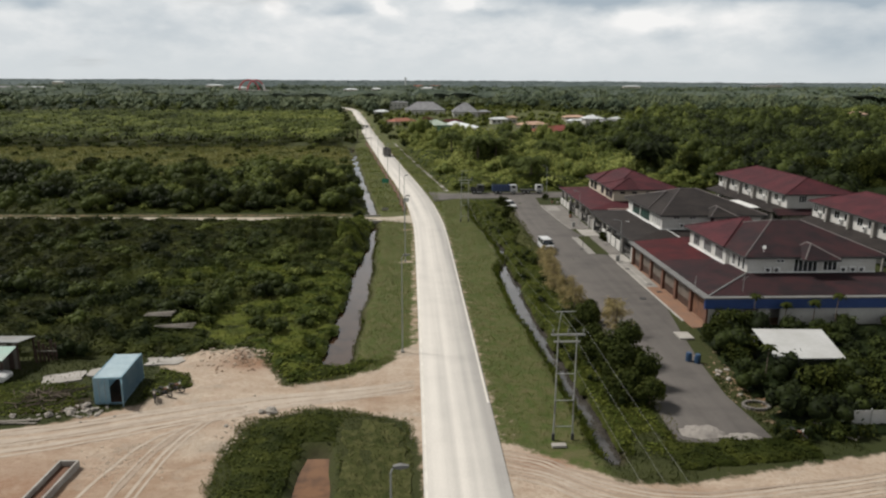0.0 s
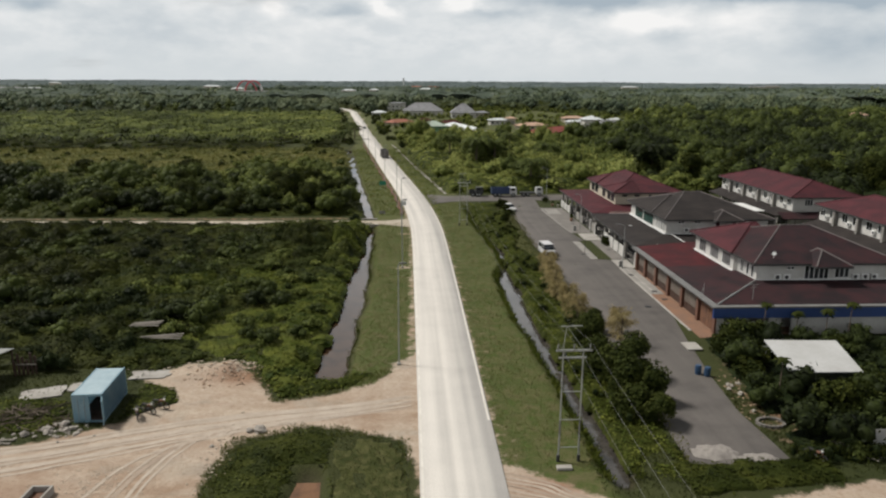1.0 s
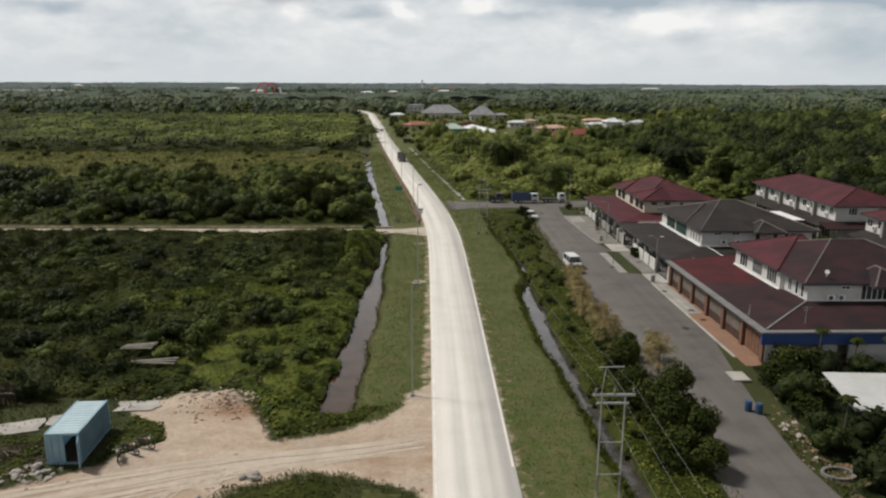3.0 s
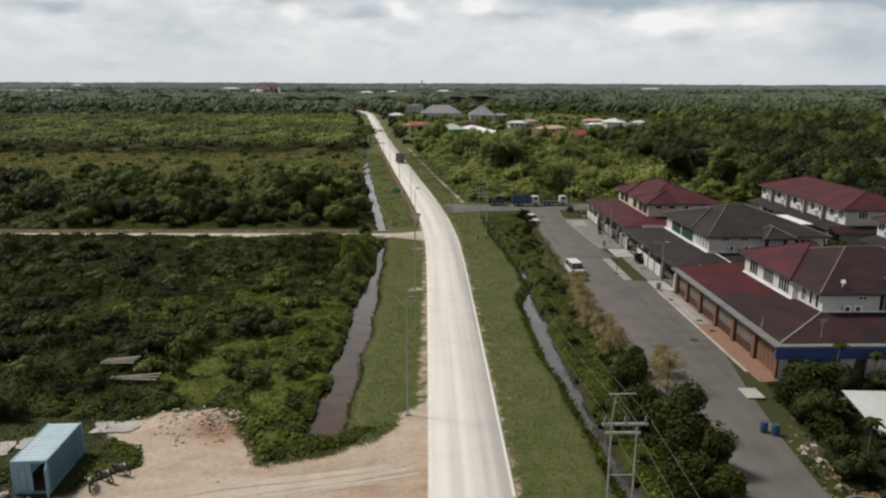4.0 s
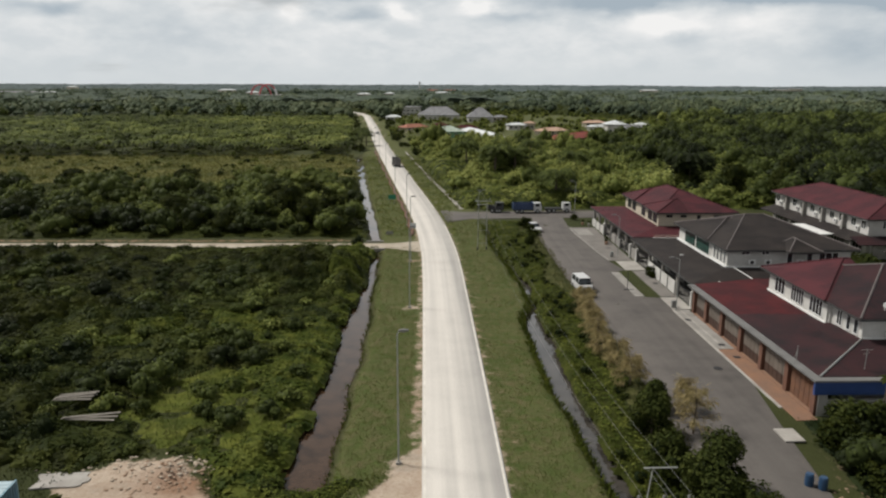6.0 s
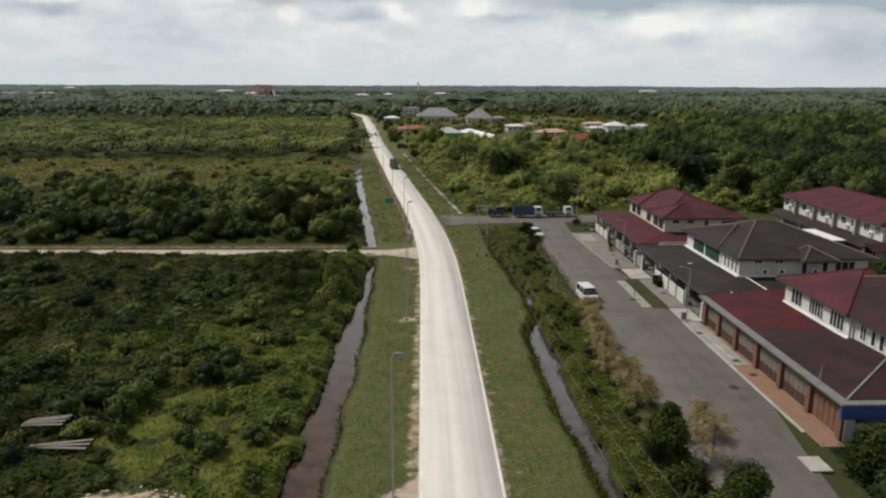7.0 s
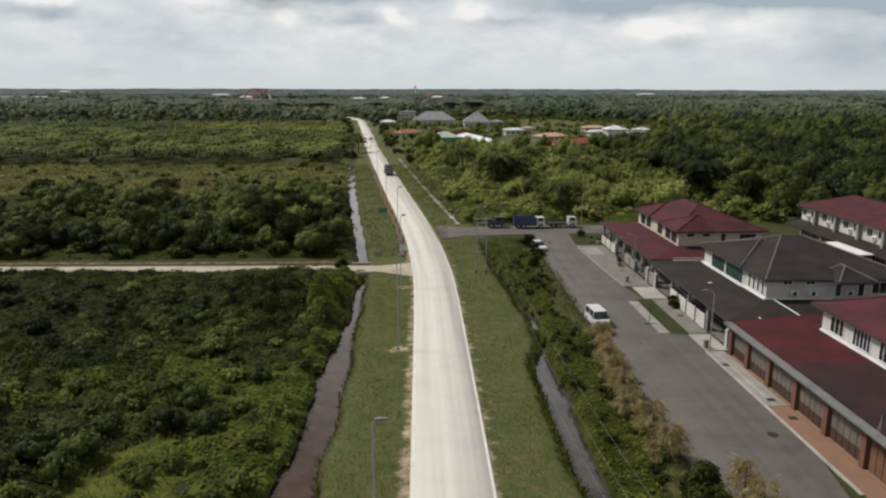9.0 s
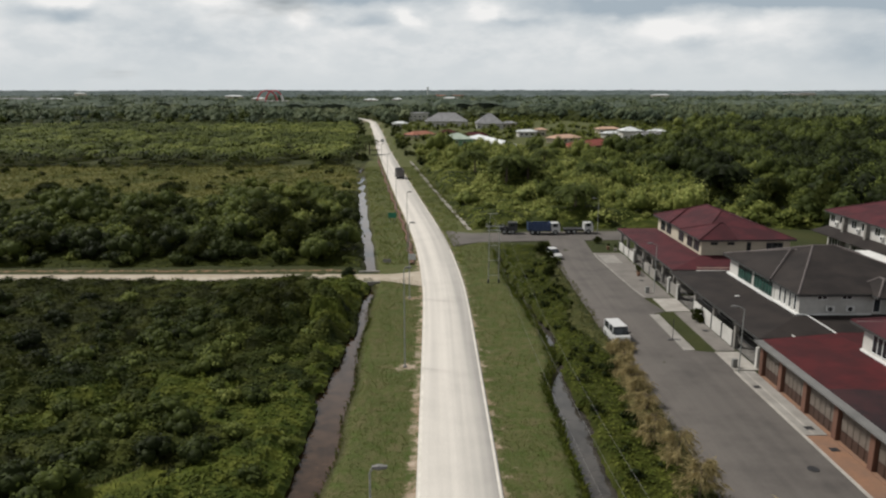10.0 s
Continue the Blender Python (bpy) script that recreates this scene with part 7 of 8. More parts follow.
def shrub_chunks(spots, mat_leaf=0.3, dens=26):
    """Leaves and cores for many shrubs: spots are rows of x, y, radius, height."""
    leaves, cores = [], []
    for x, y, r, h in spots:
        a0 = RNG.uniform(0, 6.28)
        for k in range(3):
            o, q = r * RNG.uniform(0.3, 0.6), RNG.uniform(0.55, 0.8)
            hh = h * (1.0 if k == 0 else RNG.uniform(0.5, 0.9))
            c = (x + o * math.cos(a0 + 2.1 * k), y + o * math.sin(a0 + 2.1 * k), hh * 0.46)
            half = (r * q, r * q * RNG.uniform(0.8, 1.2), hh * 0.64)
            p, n = crown_points(c, half, max(14, int(dens * r * (r + h) * 0.42)), 0.5)
            leaves.append(leaf_quads(p, n, np.full(len(p), mat_leaf)))
            if k < 2:
                cores.append(blob(c, (half[0] * 0.62, half[1] * 0.62, half[2] * 0.62)))
    return leaves, cores


def shrubs(name, spots, mat, label, leaf=0.3, dens=26):
    leaves, cores = shrub_chunks(spots, leaf, dens)
    stuff(name, leaves, mat, label, "shrubs")
    # dark cores stand in for the shade seen between the leaves
    stuff(name + "_core", cores, L_DARK, "dark shade-coloured inside of " + label, "shrubs")


def tree(name, x, y, height, radius, mat, label, leaf=0.35, dens=42, base=0.35, group="", lobes=6, category="tree", z=0.0):
    """Tapered trunk with limbs, and a crown of many leaves in uneven lobes."""
    t = thing(name, (x, y, z), label, category, group)
    r = random.Random(int(x * 31 + y * 17))
    bm = bmesh.new()
    top = height * 0.62
    tube(bm, (0, 0, -0.1), (0.1, 0.05, top * 0.5), 0.035 * height * 0.5 + 0.03, 0.02 * height * 0.5 + 0.02, 7)
    tube(bm, (0.1, 0.05, top * 0.5), (0, 0.1, top), 0.02 * height * 0.5 + 0.02, 0.02, 6)
    chunks = []
    for k in range(lobes):
        a = 2 * math.pi * (k + r.random() * 0.6) / lobes
        rr = radius * r.uniform(0.3, 0.62)
        cz = height * r.uniform(base + 0.12, 0.78)
        c = (rr * math.cos(a), rr * math.sin(a), cz)
        tube(bm, (0.05, 0.03, top * r.uniform(0.25, 0.6)), c, 0.03 + 0.006 * height, 0.012, 5)
        half = (radius * r.uniform(0.42, 0.62), radius * r.uniform(0.42, 0.62), height * (1 - base) * r.uniform(0.24, 0.36))
        chunks.append((c, half))
    chunks.append(((0, 0, height * 0.74), (radius * 0.5, radius * 0.5, height * 0.26)))
    part("trunk", bm, M_BARK, t)
    leaves, cores = [], []
    for c, half in chunks:
        p, n = crown_points(c, half, int(dens * (half[0] + half[2]) ** 2 * 2.2), 0.45, -0.7)
        leaves.append(leaf_quads(p, n, np.full(len(p), leaf)))
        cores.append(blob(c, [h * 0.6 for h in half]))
    v, f = join(leaves)
    raw_mesh("crown", v, f, mat).parent = t
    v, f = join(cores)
    # inner crown coloured dark to paint the shade behind the leaves
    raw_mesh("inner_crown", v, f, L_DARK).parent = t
    return t


def stand(name, trees, mat, label, category="trees", leaves=80, leaf=0.9, lobes=4, lay=0.96):
    """Many trees or bushes at once; rows of x, y, radius, height, tone. Each crown has several leafy lobes round a core
    toned darker as painted inner shade.
    """
    tr = np.asarray(trees)
    k, m = len(tr), max(6, leaves // lobes)
    ang = RNG.uniform(0, 6.283, (k, 1)) + np.arange(lobes)[None] * 6.283 / (lobes - 1) + RNG.uniform(-0.5, 0.5, (k, lobes))
    off = RNG.uniform(0.35, 0.62, (k, lobes)) * tr[:, 2:3]
    off[:, 0] *= 0.2
    cz = RNG.uniform(0.34, 0.60, (k, lobes)) * tr[:, 3:4]
    cz[:, 0] = 0.64 * tr[:, 3]
    c = np.stack([tr[:, 0:1] + off * np.cos(ang), tr[:, 1:2] + off * np.sin(ang), cz], -1)
    rad = np.stack([RNG.uniform(0.62 - 0.04 * lobes, 0.82 - 0.04 * lobes, (k, lobes)) * tr[:, 2:3]] * 2 + [RNG.uniform(0.26, 0.38, (k, lobes)) * tr[:, 3:4]], -1)
    d = RNG.normal(size=(k, lobes, m, 3))
    d /= np.linalg.norm(d, axis=-1, keepdims=True)
    d[..., 2] = np.where(d[..., 2] < -0.35, -d[..., 2], d[..., 2])
    p = c[:, :, None] + d * rad[:, :, None] * (0.80 + 0.42 * RNG.random((k, lobes, m, 1)) ** 1.7)
    keep = np.ones((k, lobes, m), bool)
    for j in range(lobes):
        q = (((p - c[:, None, None, j]) / rad[:, None, None, j]) ** 2).sum(-1) < 0.62
        q[:, j] = False
        keep &= ~q
    n = (d / rad[:, :, None])[keep]
    size = np.broadcast_to(leaf * (0.55 + 0.45 * tr[:, 2] / tr[:, 2].mean())[:, None, None], keep.shape)[keep]
    tone = np.broadcast_to(tr[:, 4][:, None, None], keep.shape)[keep]
    v, f = leaf_quads(p[keep], n, size, 0.2, 0.62, 0.9, lay)
    ob = raw_mesh(name, v, f, mat, False, {"tone": np.repeat(tone, 4)})
    tagged(ob, label, category, "", "stuff")
    if k * lobes < 4000:
        blob((0, 0, 0), (1, 1, 1))
        iv, jf = ICO
    else:
        iv = np.array([(1, 0, 0), (0, 1, 0), (-1, 0, 0), (0, -1, 0), (0, 0, 1.0), (0, 0, -1)])
        jf = np.array([(0, 1, 4), (1, 2, 4), (2, 3, 4), (3, 0, 4), (1, 0, 5), (2, 1, 5), (3, 2, 5), (0, 3, 5)])
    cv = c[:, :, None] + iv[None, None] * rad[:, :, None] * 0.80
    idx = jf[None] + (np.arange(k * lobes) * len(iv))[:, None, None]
    # core tone lowered: the shade inside the crown is put into its colour
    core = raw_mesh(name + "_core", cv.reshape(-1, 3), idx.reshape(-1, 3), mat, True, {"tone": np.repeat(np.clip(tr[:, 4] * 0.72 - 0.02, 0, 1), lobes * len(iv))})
    tagged(core, "shade-toned inside of " + label, category, "", "stuff")


def spaced(x0, x1, y0, y1, step, ok, r, h, tone, seed, skip=0.0):
    """Rows of x, y, radius, height, tone on a loose grid; tone is a function of x and y, or a pair of mean and spread."""
    g = np.random.default_rng(seed)
    x, y = np.meshgrid(np.arange(x0, x1, step), np.arange(y0, y1, step))
    x, y = (x + g.uniform(-0.55, 0.55, x.shape) * step).ravel(), (y + g.uniform(-0.55, 0.55, y.shape) * step).ravel()
    keep = ok(x, y) & (g.random(len(x)) >= skip) & (np.abs(x) < 0.66 * y + 14)
    x, y = x[keep], y[keep]
    k = g.random(len(x)) ** 1.5
    patch = vnoise(x, y, step * 5, seed % 50 + 200)
    rr = (r[0] + (r[1] - r[0]) * k) * (0.8 + 0.4 * patch)
    hh = (h[0] + (h[1] - h[0]) * k) * (0.7 + 0.6 * patch)
    mean = tone(x, y) if callable(tone) else tone[0]
    tt = np.clip(mean + (0.16 if callable(tone) else tone[1]) * g.normal(size=len(x)), 0.02, 1.0)
    return np.stack([x, y, rr, hh, tt], 1)


def leafy_fronds(c, length, count, lift, pairs=11):
    """A rosette of arching fronds, each a thin rib with drooping leaflets on both sides."""
    v, f, k = [], [], 0
    for i in range(count):
        a = 2 * math.pi * (i * 0.382 + RNG.random() * 0.1)
        up = lift * RNG.uniform(0.3, 1.25)
        d, s = np.array([math.cos(a), math.sin(a), 0]), np.array([-math.sin(a), math.cos(a), 0])
        ln = length * RNG.uniform(0.8, 1.1)
        at = lambda t: np.asarray(c) + d * ln * t * (1 - 0.12 * t) + np.array([0, 0, ln * (up * t - (0.42 + up * 0.62) * t * t)])
        for j in range(pairs):
            t0, t1 = (j + 0.6) / (pairs + 0.4), (j + 1.35) / (pairs + 0.4)
            p, q = at(t0), at(t1)
            w = ln * 0.20 * (0.5 + 1.6 * t0 * (1.1 - t0))
            for side in (-1, 1):
                tip = (p + q) / 2 + s * side * w + d * w * 0.45 + np.array([0, 0, -w * RNG.uniform(0.25, 0.6)])
                v += [p, q, tip + d * 0.06 * ln, tip]
                f.append((k, k + 1, k + 2, k + 3))
                k += 4
    return np.array(v), np.array(f)


def palm(name, x, y, height, length, label, group="", mat=None, count=26, tone=0.3):
    t = thing(name, (x, y, 0), label, "palm tree", group)
    bm = bmesh.new()
    tube(bm, (0, 0, -0.1), (0, 0, height), 0.32, 0.24, 9)
    part("trunk", bm, M_BARK, t)
    v, f = join([leafy_fronds((0, 0, height), length, count, 0.9), leafy_fronds((0, 0, height - 0.2), length * 0.95, count // 2, 0.1)])
    ob = raw_mesh("crown", v, f, mat or C_WOOD, False, {"tone": np.repeat(RNG.uniform(tone - 0.1, tone + 0.14, len(v) // 4), 4)})
    ob.parent = t



# --- overgrown field beside the ditch
def field_mask(x, y):
    return (x < left_ditch_x(y) - left_ditch_half(y) - 0.15 + 1.3 * (vnoise(x, y, 2.4, 40) - 0.5)) & (y < 139.9) & (y > 58) & (inside(x, y, DIRT_LEFT) < -0.6) & \
        (inside(x, y, YARD_LEFT) < 0)


YARD_LEFT = [(-60, 50), (-60, 69), (-38, 69.5), (-30, 69.5), (-25, 68), (-22, 58), (-24, 50)]


def field_height(x, y):
    tall = np.clip((vnoise(x, y, 17, 41) - 0.40) * 2.6, 0, 1) * np.clip((y - 82) / 25, 0.15, 1) + 0.3 * np.clip((y - 112) / 14, 0, 1)
    lumps = crowns_height(x, y, 2.3, 50, 0.3, 1.0)
    edge = np.clip((left_ditch_x(y) - left_ditch_half(y) - 0.6 - x) / 1.5, 0.25, 1)
    back = np.clip((139.9 - y) / 14, 0.1, 1)
    return (0.10 + (0.85 * lumps + 0.4 * crowns_height(x, y, 1.2, 53, 0.2, 1.0)) * (0.25 + vnoise(x, y, 6, 42)) + tall * back * (0.2 + 2.1 * lumps)) * edge


def grass_patch(x, y):
    spot = np.exp(-((x + 20) / 9) ** 2 - ((y - 77) / 8) ** 2) + np.exp(-((x + 64) / 14) ** 2 - ((y - 112) / 16) ** 2) + 0.5 * np.exp(-((x + 34) / 7) ** 2 - ((y - 100) / 4) ** 2)
    return (0.55 * spot + 0.35 * vnoise(x, y, 11, 43) + 0.35 * (vnoise(x, y, 2.5, 44) - 0.5) > 0.52) & (field_height(x, y) < 1.1)


def lush(x, y, inner=-22):
    """The bright creepers keep to the ditch side; further in the scrub is darker, partly a vignette painted into its
    leaves.
    """
    return x + 26 * (vnoise(x, y, 9, 48) - 0.5) + 22 * (vnoise(x, y, 2.6, 49) - 0.5) > inner + 0.08 * np.clip(y - 74, 0, 60)


half_lush = lambda x, y: lush(x, y, -35)


canopy("field_creepers", -92, -8, 60, 141, 0.6, field_height, lambda x, y: field_mask(x, y) & ~grass_patch(x, y) & lush(x, y), L_FIELD, 17, 0.42,
       "bright green creepers and ferns covering an overgrown field", "undergrowth", L_FIELD)
canopy("field_ferns", -98, -8, 60, 141, 0.6, field_height, lambda x, y: field_mask(x, y) & ~grass_patch(x, y) & half_lush(x, y) & ~lush(x, y), L_FIELDDARK, 15, 0.41,
       "mid-green ferns and weeds covering an overgrown field", "undergrowth", L_FIELDDARK)
canopy("field_scrub", -98, -8, 60, 141, 0.6, field_height, lambda x, y: field_mask(x, y) & ~grass_patch(x, y) & ~half_lush(x, y), L_DULL, 14, 0.40,
       "dull green scrub covering an overgrown field", "undergrowth", L_DULL)
canopy("field_grass", -98, -8.5, 60, 141, 0.8, lambda x, y: 0.18 + 0.25 * vnoise(x, y, 2, 46), lambda x, y: field_mask(x, y) & grass_patch(x, y), L_GRASS, 16, 0.42,
       "yellow-green rough grass in an overgrown field", "grass", L_FIELD, -0.6, 0.16, 1.3, 0.0)


def scatter(count, x0, x1, y0, y1, ok, r, h):
    out = []
    for _ in range(count * 12):
        x, y = RNG.uniform(x0, x1), RNG.uniform(y0, y1)
        if len(out) < count and ok(np.array([x]), np.array([y]))[0]:
            k = RNG.random() ** 1.6
            out.append((x, y, r[0] + (r[1] - r[0]) * k, h[0] + (h[1] - h[0]) * k))
    return out


def field_thick(x, y):
    return field_mask(x + 1, y) & (vnoise(x, y, 15, 47) + 0.35 * np.clip((y - 92) / 40, -0.4, 1) + 0.1 * (x < -40) > 0.62)


stand("field_shrubs", spaced(-95, -11, 74, 130, 2.6, field_thick, (0.6, 1.9), (0.9, 2.6), lambda x, y: 0.26 + 0.22 * lush(x, y), 21, 0.45), C_WOOD, "dark green shrubs standing in the overgrown field", "shrubs", 150, 0.28, 5)
stand("field_scrub_bushes", spaced(-95, -14, 78, 131, 3.4, lambda x, y: field_mask(x + 1, y) & ~lush(x, y), (0.7, 1.9), (0.9, 2.4), lambda x, y: 0.28 + 0.12 * half_lush(x, y) + 0.4 * (vnoise(x, y, 8, 209) - 0.5), 24, 0.3), C_WOOD,
      "dull olive bushes in the overgrown field", "shrubs", 150, 0.30, 5)
stand("track_side_bushes", spaced(-67, -57, 135, 138.6, 2.2, field_mask, (0.9, 1.7), (1.9, 2.8), (0.22, 0.08), 25, 0.1), C_WOOD, "tall dark bushes overhanging the side road", "shrubs", 160, 0.32, 5)
stand("field_bushes", spaced(-60, -10, 66, 134, 4.4, lambda x, y: field_mask(x + 0.5, y) & half_lush(x, y), (0.5, 1.4), (0.7, 1.7), (0.48, 0.14), 22, 0.4), C_WOOD, "small leafy bushes in the overgrown field", "shrubs", 150, 0.30, 5)


# --- thicket beyond the side road
def thicket_mask(x, y):
    return (x < left_ditch_x(y) - 1.6) & (y > 148.2 + 1.2 * vnoise(x, y, 5, 60)) & (y < 226 + 46 * (vnoise(x, y, 24, 61) - 0.5) + 10 * (vnoise(x, y, 5, 68) - 0.5))


def thicket_height(x, y):
    big = np.clip((vnoise(x, y, 26, 62) - 0.25) * 1.8, 0.1, 1)
    low = np.clip((236 - y) / 40, 0.3, 1)
    return (0.5 + big * (0.6 + crowns_height(x, y, 4.6, 63, 1.2, 5.4)) + 0.3 * vnoise(x, y, 1.5, 66)) * low * np.clip((y - 147.3) / 4, 0.3, 1)


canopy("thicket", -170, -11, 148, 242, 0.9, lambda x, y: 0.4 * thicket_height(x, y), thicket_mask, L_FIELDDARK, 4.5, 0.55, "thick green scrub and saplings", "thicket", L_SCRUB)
_in = lambda x, y: thicket_mask(x + 1.5, y - 0.8) & (vnoise(x, y, 16, 67) + 0.25 * np.clip((200 - y) / 30, -1, 1) > 0.30)
# tone drops leftwards: lens vignette painted into the bushes
stand("thicket_bushes", spaced(-170, -12, 149.8, 236, 3.6, _in, (1.1, 4.4), (1.5, 6.2), lambda x, y: 0.34 + 0.12 * np.clip((x + 75) / 55, -1, 1) + 0.40 * (vnoise(x, y, 12, 201) - 0.5) + 0.004 * (y - 180) + 0.06 * (x > -28), 11, 0.26), C_WOOD,
      "rounded dark and olive bushes crowding the thicket", "shrubs", 250, 0.42, 7)
stand("thicket_saplings", spaced(-170, -12, 153, 240, 6.0, lambda x, y: thicket_mask(x + 1.5, y - 0.8), (0.9, 2.2), (1.4, 4.2), (0.62, 0.14), 12, 0.3), C_WOOD, "yellow-green saplings in the thicket", "shrubs", 60, 0.5)


# --- meadow between thicket and plantation
def meadow_mask(x, y):
    return ~thicket_mask(x, y) & (x < left_ditch_x(y) - 1.8) & (y > 184) & (y < 303)


canopy("meadow_grass", -240, -14, 184, 304, 1.5, lambda x, y: 0.25 + 0.5 * vnoise(x, y, 5, 69) * vnoise(x, y, 1.7, 65), meadow_mask, L_MEADOW, 1.7, 0.9,
       "yellow-green rough grass of a meadow before the plantation", "grass", L_MEADOW, 0.1, 0.4, 1.2, 0.6)
shrubs("meadow_shrubs", scatter(46, -160, -20, 205, 292, meadow_mask, (0.8, 1.9), (1.0, 2.4)), L_SCRUB, "single dark shrubs standing in the meadow", 0.5, 20)
shrubs("meadow_bushes", scatter(60, -160, -20, 200, 296, meadow_mask, (0.8, 1.8), (0.8, 1.8)), L_FIELD, "low light green bushes in the meadow", 0.5, 18)


# --- bushes on the far side of the estate lane
def bush_mask(x, y):
    return (x > road_x(y) + 8.6 + 0.02 * (y - 180) + 1.5 * vnoise(x, y, 6, 70)) & (y > 178.5 + 1.5 * vnoise(x, y, 4, 71)) & (y < 340 + 20 * vnoise(x, y, 30, 72)) & \
        ~((x > 50) & (x < 92) & (y < 171))


def bush_height(x, y):
    return (0.6 + (0.3 + 1.0 * vnoise(x, y, 30, 73)) * crowns_height(x, y, 6.0, 74, 1.6, 6.4) + 0.35 * vnoise(x, y, 1.6, 76)) * np.clip((y - 177) / 10, 0.3, 1)


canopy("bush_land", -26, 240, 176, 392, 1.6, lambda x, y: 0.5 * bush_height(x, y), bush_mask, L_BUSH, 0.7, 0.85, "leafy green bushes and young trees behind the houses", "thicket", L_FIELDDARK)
PALMS = ((31.4, 189.5, 6.6, 5.8), (21.3, 236, 8.4, 6.2), (28, 242, 7.4, 5.4), (43, 226, 7.8, 5.4), (14, 262, 8.0, 5.2), (36, 264, 8.4, 5.4))


def palm_clear(x, y):
    out = np.ones(np.shape(x), bool)
    for a, b, h, l in PALMS:
        out &= ((x - a + 0.12 * (b - y)) / 3.4) ** 2 + ((y - b + 5) / 8) ** 2 > 1
    return out


_bright = lambda x, y: 0.93 - 0.40 * np.clip((x + 0.10 * (y - 190) - 54) / 40, 0, 1) + 0.34 * (vnoise(x, y, 11, 202) - 0.5)
stand("bush_land_bushes", spaced(-26, 200, 180, 380, 3.9, lambda x, y: bush_mask(x - 1.6, y - 1.4) & palm_clear(x, y), (1.4, 3.4), (1.8, 4.8), _bright, 13, 0.1), C_WOOD, "rounded light green bushes and young trees", "shrubs", 110, 0.56, 4)
stand("bush_land_trees", spaced(0, 200, 190, 385, 11.0, lambda x, y: bush_mask(x - 3, y - 3) & (x + 0.25 * (y - 190) > 30), (3.2, 5.6), (6.0, 10.5), lambda x, y: _bright(x, y) - 0.20, 14, 0.25), C_WOOD,
      "taller dark rounded trees standing among bushes", "trees", 300, 0.68, 7)


# --- woodland all round, to the horizon
def open_land(x, y):
    """Clearings: the road with its verges, the grass strip, the village."""
    rx = road_x(np.minimum(y, 1050))
    road_gap = (np.abs(x - rx + 2) < 13) & (y < 1000)
    strip = (y < 296 + 3 * vnoise(x, y, 14, 85)) & (x < -20)
    row_gap = (vnoise(x, y, 13, 91) > 0.8) & (x < -20) & (y < 470)
    village = (inside(x, y, VILLAGE) > 14 * (vnoise(x, y, 30, 80) - 0.5))
    glade = (np.abs(y - 577 - 10 * (vnoise(x, y, 60, 81) - 0.5)) < 13) & (x < -62) & (x > -420)
    return road_gap | strip | row_gap | village | glade


VILLAGE = [(-25, 372), (40, 355), (95, 350), (160, 420), (190, 560), (120, 720), (40, 760), (-20, 760), (-30, 600)]


def wood_height(x, y):
    far = np.clip((y - 250) / 900, 0, 1)
    dens = 0.55 + 0.9 * vnoise(x, y, 70, 82)
    wood = (1.2 + crowns_height(x, y, 8.5, 83, 2.4, 9.5) * dens) * (0.9 + 0.5 * far) + 0.7 * vnoise(x, y, 2.6, 86)
    grove = 0.8 + 3.0 * crowns_height(x, y, 6.0, 87, 0.2, 1.0) * (0.4 + 0.8 * vnoise(x, y, 40, 89))
    in_grove = (x < -15) & (y < 560)
    return np.where(in_grove, grove, wood)


def far_height(x, y):
    rise = np.clip((y - 1500) / 2500, 0, 1)
    return 2.5 + crowns_height(x, y, 22, 90, 6, 13) * (0.6 + 0.8 * vnoise(x, y, 160, 93)) + 17 * rise * (0.75 + 0.5 * vnoise(x, y, 500, 94))


closed = lambda x, y: ~open_land(x, y) & ~((y < 385) & bush_mask(x, y)) & ~((x > -20) & (y < 365))
# dark masses below the trees: gap shade put into their colour
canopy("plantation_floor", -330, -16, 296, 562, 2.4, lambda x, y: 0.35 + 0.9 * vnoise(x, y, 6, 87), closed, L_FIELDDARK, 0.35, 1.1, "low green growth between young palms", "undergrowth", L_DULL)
canopy("woodland", -420, 470, 562, 900, 5.0, lambda x, y: 0.6 * wood_height(x, y), closed, L_FARHAZE, 0.03, 2.1, "mixed green woodland undergrowth", "woodland", L_SCRUB)
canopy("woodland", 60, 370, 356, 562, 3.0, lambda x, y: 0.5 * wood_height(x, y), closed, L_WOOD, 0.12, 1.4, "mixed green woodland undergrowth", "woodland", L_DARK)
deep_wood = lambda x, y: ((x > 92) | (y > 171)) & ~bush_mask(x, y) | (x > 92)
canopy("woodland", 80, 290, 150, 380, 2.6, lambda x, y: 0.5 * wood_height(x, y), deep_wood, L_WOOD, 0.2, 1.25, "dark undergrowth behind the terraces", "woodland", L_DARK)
_wood_tone = lambda x, y: 0.38 - 0.26 * np.clip((x - 70) / 60, 0, 1) * np.clip((460 - y) / 200, 0, 1) + 0.36 * (vnoise(x, y, 24, 203) - 0.5) + 0.10 * np.clip((y - 300) / 200, 0, 1)
stand("near_wood", spaced(80, 290, 152, 380, 6.2, lambda x, y: deep_wood(x, y) & (vnoise(x, y, 18, 204) > 0.2), (2.6, 5.4), (5.0, 10.5), _wood_tone, 15, 0.05), C_WOOD, "mixed dark and olive trees behind the terraces", "trees", 170, 0.78, 5)
stand("wood", spaced(60, 370, 356, 570, 7.6, closed, (3.2, 6.4), (5.5, 12.0), _wood_tone, 16, 0.08), C_WOOD, "mixed green woodland trees with uneven crowns", "trees", 130, 1.05, 5)
